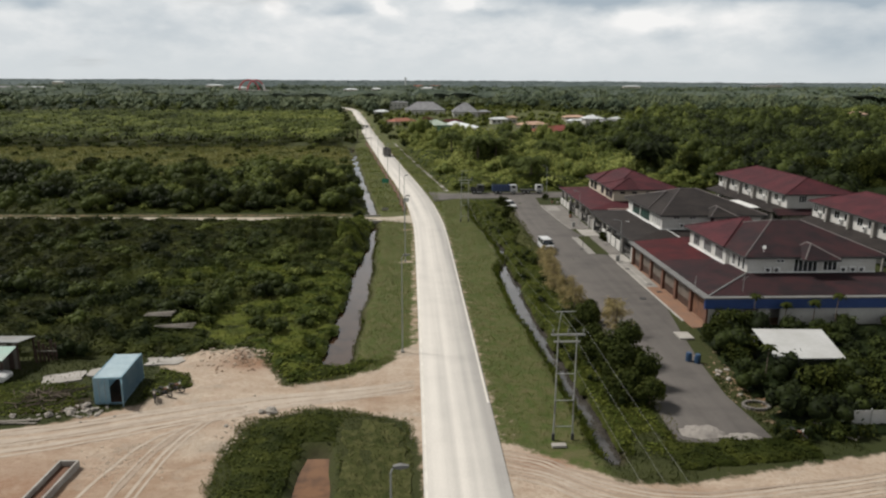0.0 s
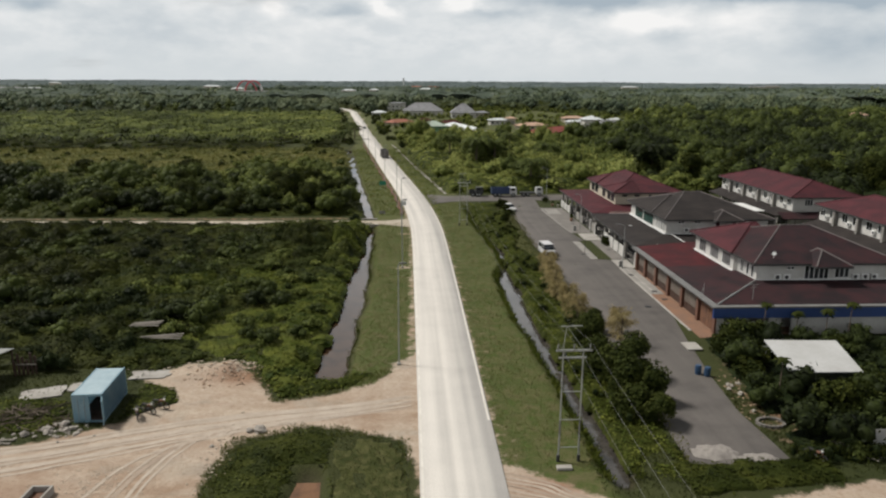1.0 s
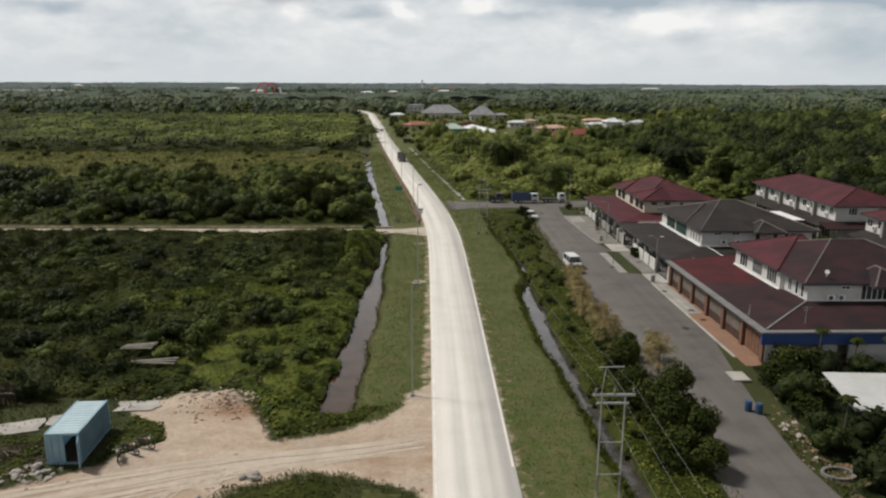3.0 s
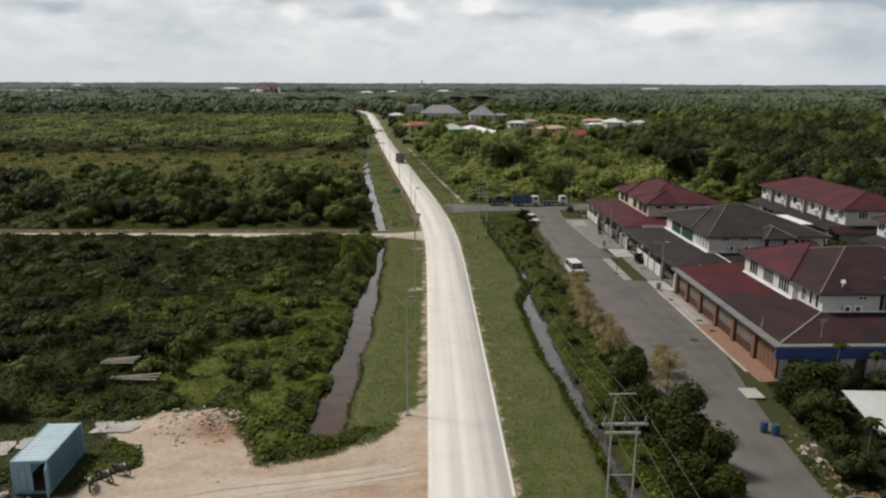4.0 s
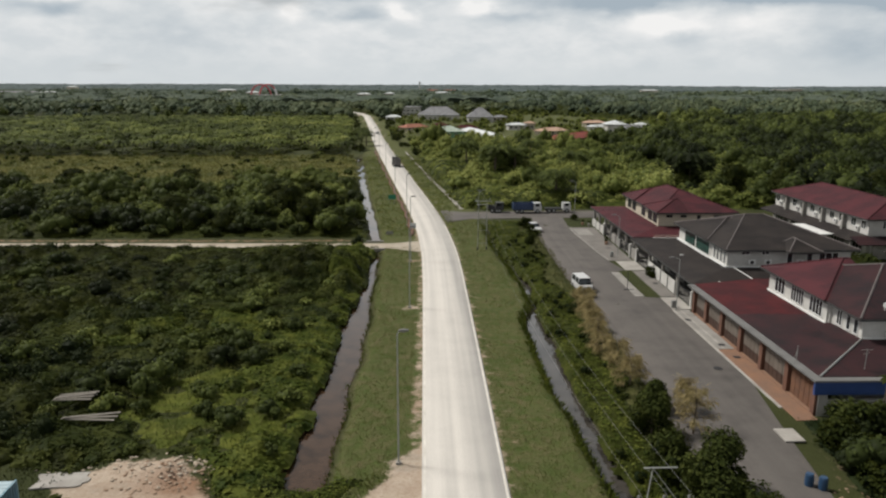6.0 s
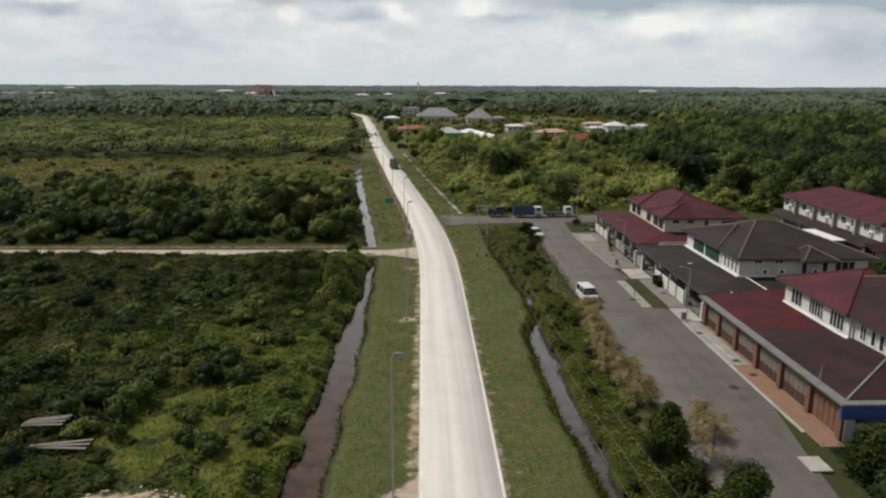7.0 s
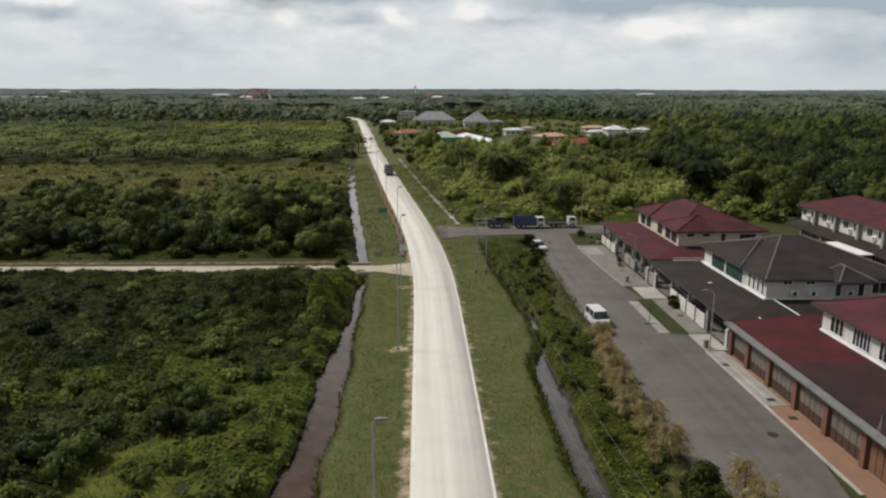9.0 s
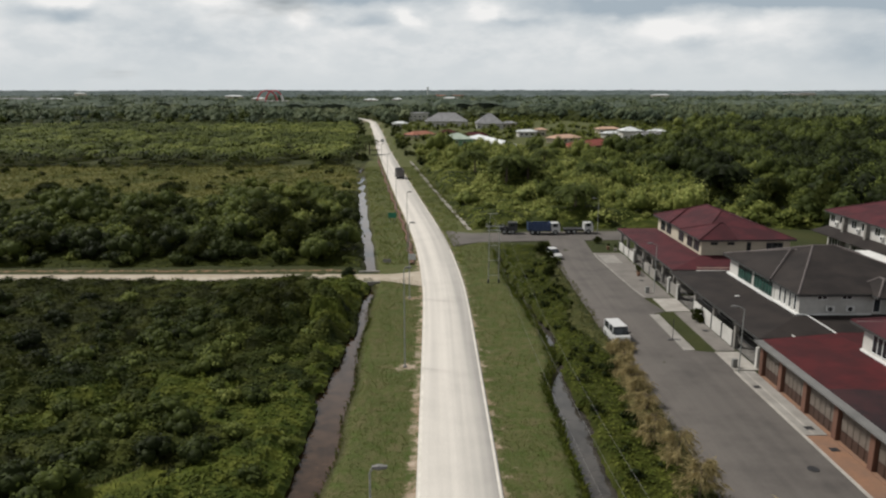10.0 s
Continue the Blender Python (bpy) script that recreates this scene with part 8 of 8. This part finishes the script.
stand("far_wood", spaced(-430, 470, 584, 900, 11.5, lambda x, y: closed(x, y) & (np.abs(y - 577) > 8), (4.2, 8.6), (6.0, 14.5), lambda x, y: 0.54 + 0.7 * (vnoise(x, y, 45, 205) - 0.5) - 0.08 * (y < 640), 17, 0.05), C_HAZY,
      "mixed woodland trees with leaves tinted for haze", "trees", 64, 1.7, 4)
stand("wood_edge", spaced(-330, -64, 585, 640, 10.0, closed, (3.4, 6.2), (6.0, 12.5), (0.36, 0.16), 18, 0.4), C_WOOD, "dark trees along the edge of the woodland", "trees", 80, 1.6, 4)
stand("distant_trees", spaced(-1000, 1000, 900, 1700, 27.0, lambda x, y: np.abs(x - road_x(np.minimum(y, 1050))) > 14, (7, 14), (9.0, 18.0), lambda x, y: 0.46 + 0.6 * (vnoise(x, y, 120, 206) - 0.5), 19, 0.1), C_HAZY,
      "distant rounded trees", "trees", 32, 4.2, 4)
canopy("distant_woodland", -1250, 1250, 900, 1900, 9.0, far_height, lambda x, y: y > 880, L_FARHAZE, 0.014, 3.4, "distant woodland", "woodland", L_FARHAZE)
canopy("horizon_woodland", -3300, 3300, 1900, 4600, 28.0, far_height, lambda x, y: y > 1800, L_HORIZON, 0.0014, 6.5, "woodland on the horizon, tinted for haze", "woodland", L_HORIZON)

village_green = lambda x, y: (inside(x, y, VILLAGE) > 0) & (np.abs(x - road_x(y)) > 9) & (vnoise(x, y, 28, 84) > 0.42)
shrubs("village_trees", scatter(270, -20, 180, 352, 740, village_green, (1.8, 4.0), (2.4, 5.2)), L_BUSH, "garden trees and bushes among village houses", 1.1, 4)
shrubs("roadside_bushes", scatter(90, -70, 30, 300, 720, lambda x, y: (np.abs(x - road_x(y)) > 8) & (np.abs(x - road_x(y)) < 17), (1.2, 2.6), (1.6, 4.0)), L_SCRUB, "bushes beside the far road", 0.7, 10)
# young palms in loose rows
_p = []
for row in range(36):
    for k in range(46):
        x, y = -24 - 6.6 * k - 2.4 * (row % 2) + RNG.uniform(-1.3, 1.3), 299 + 7.2 * row + RNG.uniform(-1.4, 1.4)
        if x > -0.66 * y - 10 and RNG.random() > 0.12 and closed(np.array([x]), np.array([y]))[0]:
            # tone falls to the left as painted vignette, and in the front rows
            _p.append((x, y, RNG.uniform(3.2, 5.2), RNG.uniform(3.8, 5.4), float(np.clip(0.52 + 0.10 * np.clip((x + 150) / 100, -1, 1) + 0.4 * (vnoise(np.array([x]), np.array([y]), 30, 207)[0] - 0.5) + RNG.normal() * 0.1 - 0.28 * (row < 1) - 0.14 * (row < 3), 0.1, 1))))
fronds = [frond_quads((x, y, z), ln, 13, 1.0, 3, 0.30) for x, y, z, ln, t in _p]
pv, pf = join(fronds)
tagged(raw_mesh("plantation_palms", pv, pf, C_WOOD, False, {"tone": np.concatenate([np.full(len(fv), q[4]) for (fv, ff), q in zip(fronds, _p)])}), "crowns of light green young palms in a plantation", "palms", "", "stuff")
stand("plantation_shrubs", spaced(-330, -18, 296, 562, 10.0, closed, (1.5, 3.2), (1.8, 4.2), lambda x, y: 0.40 + 0.5 * (vnoise(x, y, 20, 208) - 0.5), 20, 0.35), C_WOOD, "mixed shrubs between the palms", "shrubs", 70, 0.95)

for x, y, h, r in ((-17, 153.5, 4.8, 3.4), (-22, 158, 6.2, 3.6), (-27, 170, 7.0, 4.2), (-18.5, 166, 5.6, 3.2), (-24, 182, 6.2, 3.8), (-37, 156, 4.6, 4.4), (-44, 158, 4.0, 3.6), (-52, 168, 5.0, 4.0),
                   (-66, 157, 4.6, 3.8), (-34, 185, 5.5, 4.0), (-60, 190, 5.0, 3.8), (-85, 170, 5.0, 4.0), (-100, 225, 4.0, 4.6), (-70, 232, 3.4, 4.2)):
    tree("tree", x, y, h, r, L_SCRUB, "dense dark green bushy tree at the field's edge", 0.42, 20, 0.08, "trees of the thicket")
for x, y, h, l in PALMS + ((-30, 330, 5, 4.4), (-27, 352, 6, 4.6), (-31, 378, 6, 4.6)):
    palm("oil_palm", x, y, h, l, "oil palm with arching dark fronds among bushes", "oil palms", None, 26, 0.36)
palm("oil_palm", 69.5, 206, 8.8, 6.6, "large dark palm towering behind the far house", "oil palms", None, 90, 0.03)
palm("young_palm", 20.0, 151.2, 0.7, 2.0, "small bushy palm beside the parked car", "", None, 14, 0.45)
for x, y, h, r in ((70, 210, 7.6, 4.6), (66, 203, 6.2, 3.4), (60, 190, 6.0, 3.2), (78, 198, 8.5, 4.0), (84, 186, 9, 4.4), (92, 200, 10, 4.4), (100, 175, 10, 5), (110, 165, 11, 5)):
    tree("tree", x, y, h, r, L_SCRUB, "tall dark tree rising above the bushes", 0.55, 13, 0.15, "tall trees behind the houses")

# --- bank between the ditch and the street
def bank_mask(x, y):
    return (x > right_ditch_x(y) + right_ditch_half(y) + 0.4 + 0.5 * (vnoise(x, y, 1.6, 100) - 0.5)) & (x < EST_L(y) - 0.1 + 0.8 * (vnoise(x, y, 3, 101) - 0.5)) & (y > 46.5 + 5 * vnoise(x, y, 3, 108)) & (y < 165)


def bank_height(x, y):
    return 0.08 + 0.55 * crowns_height(x, y, 1.7, 102, 0.2, 1.0) * (0.15 + 1.1 * vnoise(x, y, 7, 105)) * np.clip((166 - y) / 20, 0.4, 1) * np.clip((y - 46) / 8, 0.1, 1)


dry_bank = lambda x, y: (x - EST_L(y) + 2.6 * (vnoise(x, y, 5, 106) - 0.5) > -2.2) & (y > 70)
canopy("bank_grass", 12.5, 23, 46, 165, 0.5, lambda x, y: 0.10 + 0.3 * vnoise(x, y, 1.3, 107), lambda x, y: bank_mask(x, y) & dry_bank(x, y), L_DUSTY, 24, 0.36,
       "dry yellowish grass along the street's edge", "grass", L_DUSTY, -0.4, 0.16, 1.3, 0.0)
canopy("bank_growth", 12.5, 23, 46, 165, 0.5, bank_height, lambda x, y: bank_mask(x, y) & ~dry_bank(x, y), L_FIELD, 20, 0.30, "mixed weeds and grass on the ditch bank", "undergrowth", L_SCRUB)
_low = lambda x, y: bank_mask(x, y) & (x < EST_L(y) - 1.0)
shrubs("bank_bushes", scatter(80, 14, 19.5, 47, 150, _low, (0.35, 0.9), (0.4, 1.3)), L_SCRUB, "small bushes on the ditch bank", 0.24, 40)
for x, y, h, r in ((18.4, 62.0, 4.6, 2.2), (20.2, 65.5, 4.4, 2.0), (17.6, 67.0, 3.8, 1.9), (20.4, 60.2, 3.6, 1.8), (17.8, 57.5, 3.0, 1.8), (19.6, 56.0, 2.6, 1.6), (18.2, 73.5, 3.6, 1.8), (19.8, 78.0, 3.0, 1.5)):
    tree("shrub", x, y, h, r, L_FIELDDARK, "leafy dark green shrub on the bank beside the street", 0.30, 42, 0.05, "shrubs on the bank", 7, "shrub")


def weeping(x, y, h, r):
    """A thin-leaved tree with drooping tan tufts along outward boughs."""
    t = thing("weeping_tree", (x, y, 0), "slender tree with drooping dry tan needles", "tree", "tan trees beside the street")
    bm = bmesh.new()
    tube(bm, (0, 0, -0.1), (0.1, 0, h * 0.95), 0.09, 0.02, 6)
    pts, ways = [], []
    for k in range(26):
        a, zz = RNG.uniform(0, 6.28), h * RNG.uniform(0.15, 0.95)
        ln = r * (1.1 - zz / h * 0.75) * RNG.uniform(0.7, 1.15)
        e = np.array([math.cos(a) * ln, math.sin(a) * ln, zz + 0.15 * ln])
        tube(bm, (0, 0, zz), tuple(e), 0.025, 0.008, 4)
        for s in np.linspace(0.25, 1.05, 22):
            pts.append(np.array([e[0] * s, e[1] * s, zz + 0.15 * ln * s]) + RNG.normal(size=3) * 0.10)
            ways.append((e[0], e[1], -0.5))
    part("trunk", bm, M_BARK, t)
    p, n = np.repeat(np.array(pts), 2, 0), np.repeat(np.array(ways), 2, 0)
    v, f = leaf_quads(p + RNG.normal(size=p.shape) * 0.06, n, np.full(len(p), 0.62), 0.22, 0.08, 0.28, 0.0)
    raw_mesh("crown", v, f, L_TAN).parent = t


for x, y, h, r in ((20.9, 110.8, 1.7, 1.3), (21.6, 111.4, 1.3, 1.0), (21.6, 73.5, 4.2, 1.9), (22.4, 77.5, 3.2, 1.4), (19.2, 83, 3.2, 1.6), (19.0, 87, 3.2, 1.7), (18.3, 90.5, 2.8, 1.5), (18.7, 94, 3.0, 1.6),
                   (19.0, 98, 3.0, 1.6), (19.5, 101.5, 2.8, 1.5), (19.8, 105, 2.4, 1.3)):
    weeping(x, y, h, r)

# --- plants round the corner plot
for x, y, h, r in ((34.0, 73.2, 3.0, 2.0), (31.8, 71.0, 2.6, 1.7), (36.8, 73.6, 2.8, 1.8), (33.0, 68.0, 2.6, 1.8), (31.5, 64.8, 2.2, 1.6), (40.5, 59.8, 2.6, 1.8), (44.5, 60.0, 3.0, 2.2), (48.5, 62.0, 3.2, 2.4),
                   (36.0, 55.5, 4.0, 2.4), (38.8, 53.8, 3.6, 2.2), (41.5, 55.0, 3.4, 2.2), (34.4, 57.8, 3.0, 1.8), (45.5, 53.0, 3.2, 2.2), (49.5, 56.0, 3.4, 2.4), (54.0, 60.0, 3.4, 2.6), (43.5, 71.5, 1.6, 1.5), (52.0, 69.0, 2.0, 2.0)):
    tree("shrub", x, y, h, r, L_SCRUB if (x + y) % 3 < 1.8 else L_FIELDDARK, "dark leafy garden shrub beside the corner plot", 0.40, 20, 0.05, "garden shrubs", 7, "shrub")
plot = lambda x, y: (x > np.interp(y, (46, 58, 66, 74), (28.6, 29.2, 30.2, 31.2))) & (y > 49.2 + (x - 28) * 0.12) & (y < 76.0) & (inside(x, y, [(27, 54.2), (27, 57.4), (30.6, 57.4), (30.6, 54.2)]) < 0)
canopy("plot_growth", 28, 66, 48, 76.2, 0.6, lambda x, y: 0.12 + 0.5 * crowns_height(x, y, 1.8, 110, 0.3, 1.0) * (0.3 + vnoise(x, y, 6, 113)), plot, L_DARK, 13, 0.30,
       "rough dark weeds over the corner plot", "undergrowth", L_DARK)
shrubs("hedge_row", [(28.2 + 0.9 * k, 49.6 + 0.10 * k + RNG.uniform(-0.4, 0.4), RNG.uniform(0.6, 1.0), RNG.uniform(0.9, 1.7)) for k in range(9)], L_SCRUB, "pale dusty shrubs beside the sand track", 0.24, 44)

_beds = lambda x, y: plot(x, y) & (inside(x, y, [(32.0, 59.4), (42.0, 59.4), (42.0, 69.2), (32.0, 69.2)]) < 0) & (y < 75.2)
stand("plot_bushes", spaced(30, 66, 50, 75.6, 2.3, _beds, (0.8, 2.0), (1.2, 3.4), (0.16, 0.10), 23, 0.2), C_WOOD, "dark bushes crowding the corner plot", "shrubs", 170, 0.32, 5)

end_weeds = lambda x, y: (y > 45.6 + 0.12 * (x - 19)) & (y < 49.4 + 2.2 * (vnoise(x, y, 2.2, 115) - 0.35)) & (x > 18.5) & (x < 30)
canopy("street_end_weeds", 18, 30, 45, 52, 0.4, lambda x, y: 0.2 + 0.35 * crowns_height(x, y, 1.1, 116, 0.2, 1.0), end_weeds, L_SCRUB, 24, 0.28, "dusty weeds grown over the street's broken end", "undergrowth", L_SCRUB)

# --- plants of the yard and the grass island
island = lambda x, y: (inside(x, y, DIRT_LEFT) < -0.35 - 0.9 * vnoise(x, y, 1.1, 119)) & (x > -15.5) & (x < -0.9) & (y < 57) & (inside(x, y, ISLAND_POND) < -0.2 - 0.5 * vnoise(x, y, 0.9, 118))
canopy("island_growth", -16, -6, 30, 57.5, 0.4, lambda x, y: 0.06 + 0.7 * crowns_height(x, y, 1.3, 120, 0.15, 1.0) * (0.25 + vnoise(x, y, 3.5, 117)), lambda x, y: island(x, y) & (x < -7.0 + 1.2 * vnoise(x, y, 2, 114)), L_FIELDDARK, 24, 0.26,
       "leafy weeds on a patch beside the dirt track", "undergrowth", L_SCRUB)
canopy("island_grass", -9, -0.5, 30, 57.5, 0.45, lambda x, y: 0.05 + 0.22 * vnoise(x, y, 1.4, 124), lambda x, y: island(x, y) & (x >= -7.0 + 1.2 * vnoise(x, y, 2, 114)), L_DUSTY, 34, 0.26,
       "dusty rough grass beside the road", "grass", L_DUSTY, -0.3, 0.18, 1.3, 0.2)
ditch_end = lambda x, y: (inside(x, y, DIRT_LEFT) < -0.3 - 0.8 * vnoise(x, y, 1.2, 125)) & (x > -15) & (x < -3.4 + 1.2 * vnoise(x, y, 2, 126)) & (y > 60.5) & (y < 66.6 + 1.4 * vnoise(x, y, 1.5, 127) - 1.0 * (np.abs(x + 8.1) < 1.8))
canopy("ditch_end_weeds", -15, -2, 60, 69, 0.4, lambda x, y: 0.1 + 0.55 * crowns_height(x, y, 1.2, 128, 0.2, 1.0) * np.clip((-3 - x) / 5, 0.3, 1), ditch_end, L_FIELD, 24, 0.3, "bright weeds round the end of the ditch", "undergrowth", L_SCRUB)
yard = lambda x, y: (inside(x, y, [(-44, 55.5), (-44, 62), (-36, 63), (-30, 62), (-28.8, 58), (-30, 56.5)]) > 0) | (inside(x, y, [(-24.6, 58.6), (-25.2, 66), (-21.5, 64), (-20.8, 61.5)]) > 0)
canopy("yard_weeds", -45, -20, 55, 67, 0.5, lambda x, y: 0.06 + 0.45 * crowns_height(x, y, 1.4, 130, 0.3, 1.0), yard, L_FIELD, 20, 0.28, "weeds growing round the container", "undergrowth", L_SCRUB)
behind = lambda x, y: (y > 69.3) & (y < 100) & (x < -27.5) & (x > -75) | (x < -47) & (y > 60) & (y < 100) & (x > -80)
shrubs("yard_bushes", scatter(160, -78, -27, 62, 92, behind, (0.8, 1.9), (1.0, 2.6)), L_DARK, "dark bushes behind the hut and container", 0.34, 24)


tree("tree", 63.5, 119, 4.2, 3.2, L_FIELDDARK, "olive tree in the yard behind the houses", 0.42, 22, 0.1)
tree("shrub", -11.2, 140.2, 2.1, 1.3, L_DARK, "dark shrub beside the culvert", 0.26, 60, 0.05, "", 6, "shrub")


# --- mown verges
def tufts(name, x0, x1, y0, y1, ok, per_m2, size, label, mat=None):
    n = int((x1 - x0) * (y1 - y0) * per_m2)
    x, y = RNG.uniform(x0, x1, n), RNG.uniform(y0, y1, n)
    k = ok(x, y) & (RNG.random(n) < 0.25 + 1.1 * vnoise(x, y, 2.6, 140))
    x, y = x[k], y[k]
    p = np.stack([x, y, ground_height(x, y) - 0.02], 1)
    v, f = leaf_quads(p, np.tile((0, 0, 1.0), (len(p), 1)), np.full(len(p), size), -0.5, 0.22, 0.6, 0.0)
    stuff(name, [(v, f)], mat or L_GRASS, label, "grass")


tufts("verge_grass", -7, -0.6, 66, 141, lambda x, y: (x > left_ditch_x(y) + left_ditch_half(y) + 0.3) & (inside(x, y, DIRT_LEFT) < -0.3) & (inside(x, y, STRIP) < 0.2), 26, 0.19, "short mown grass on the road verge")
tufts("verge_grass", 6.1, 14, 49, 166, lambda x, y: (x < right_ditch_x(y) - 1.0) & (x > road_x(y) + 3.3) & (inside(x, y, DIRT_RIGHT) < -0.3), 26, 0.19, "short mown grass on the road verge")
tufts("ditch_reeds", 11, 16, 48, 160, lambda x, y: (np.abs(np.abs(x - right_ditch_x(y)) - right_ditch_half(y) - 0.75 - 0.3 * vnoise(x, y, 2, 141)) < 0.42) | ((np.abs(x - right_ditch_x(y)) < 1.1) & (vnoise(x, y, 4.5, 142) > 0.5) & (y > 103) & (np.abs(y - 119) > 4)), 44, 0.55, "long grass leaning over the ditch", L_FIELD)
tufts("ditch_reeds", -12, -5, 64, 141, lambda x, y: (np.abs(np.abs(x - left_ditch_x(y)) - left_ditch_half(y) - 0.35 + 0.7 * (vnoise(x, y, 2.5, 143) - 0.4)) < 0.32), 34, 0.42, "long grass leaning over the ditch", L_FIELD)
tufts("verge_grass", -30, 6, 150, 300, lambda x, y: (np.abs(x - road_x(y)) > 3.4) & (x > left_ditch_x(y) + 1.6) & (x < road_x(y) + 12), 8, 0.4, "short bright grass on the verge", L_BUSH)
tufts("rough_grass", -48, -20, 54, 72, lambda x, y: inside(x, y, DIRT_LEFT) < -0.2, 18, 0.3, "rough dull grass round the hut and container", L_SCRUB)
tufts("rough_grass", 12.5, 34, 43, 62, lambda x, y: (inside(x, y, DIRT_RIGHT) < -0.2) & ((x < EST_L(y)) | (x > EST_R(y))), 22, 0.3, "rough dusty grass beside the dirt road", L_SCRUB)
tufts("rough_grass", -17, -0.6, 34, 58, lambda x, y: np.abs(inside(x, y, DIRT_LEFT) + 0.5) < 0.3 + 0.9 * vnoise(x, y, 1.6, 170), 40, 0.3, "rough dull grass fringing the weed patch", L_GRASS)
tufts("rough_grass", -15.5, -1.5, 60, 68, lambda x, y: np.abs(inside(x, y, DIRT_LEFT) + 0.4) < 0.2 + 0.8 * vnoise(x, y, 1.6, 171), 36, 0.3, "rough grass fringing the dirt track", L_GRASS)
tufts("street_weeds", 18.8, 21.6, 48, 165, lambda x, y: np.abs(x - EST_L(y) - 0.3 + 1.1 * (vnoise(x, y, 2.5, 150) - 0.3)) < 0.55, 30, 0.3, "dry weeds creeping over the street's edge", L_DRY)
tufts("pale_flowers", 11, 16, 124, 150, lambda x, y: np.abs(x - right_ditch_x(y) - 0.2) < 0.8 + 1.2 * (vnoise(x, y, 4, 160) - 0.5), 26, 0.42, "pale flower heads along the ditch bank", L_PALE)
for x, y, h, r in ((20.0, 150.5, 2.2, 1.1), (19.2, 156.5, 2.4, 1.2), (18.6, 143.0, 1.8, 1.1), (20.6, 160.4, 1.6, 1.0), (31.0, 166.2, 1.4, 0.9), (33.0, 120.9, 1.7, 0.9)):
    tree("shrub", x, y, h, r, L_SCRUB, "loose green shrub beside the estate street", 0.22, 60, 0.05, "shrubs beside the street", 6, "shrub")
drain_x = lambda y: np.interp(y, [179, 194, 205, 240, 268, 320], [8.3, 6.6, 5.2, 0.9, -2.2, -8])
tufts("drain_weeds", -8, 9.5, 180, 318, lambda x, y: (np.abs(x - drain_x(y)) < 1.0) & (vnoise(x, y, 2.2, 171) > 0.5), 14, 0.45, "weeds growing over the edges of a narrow drain", L_GRASS)
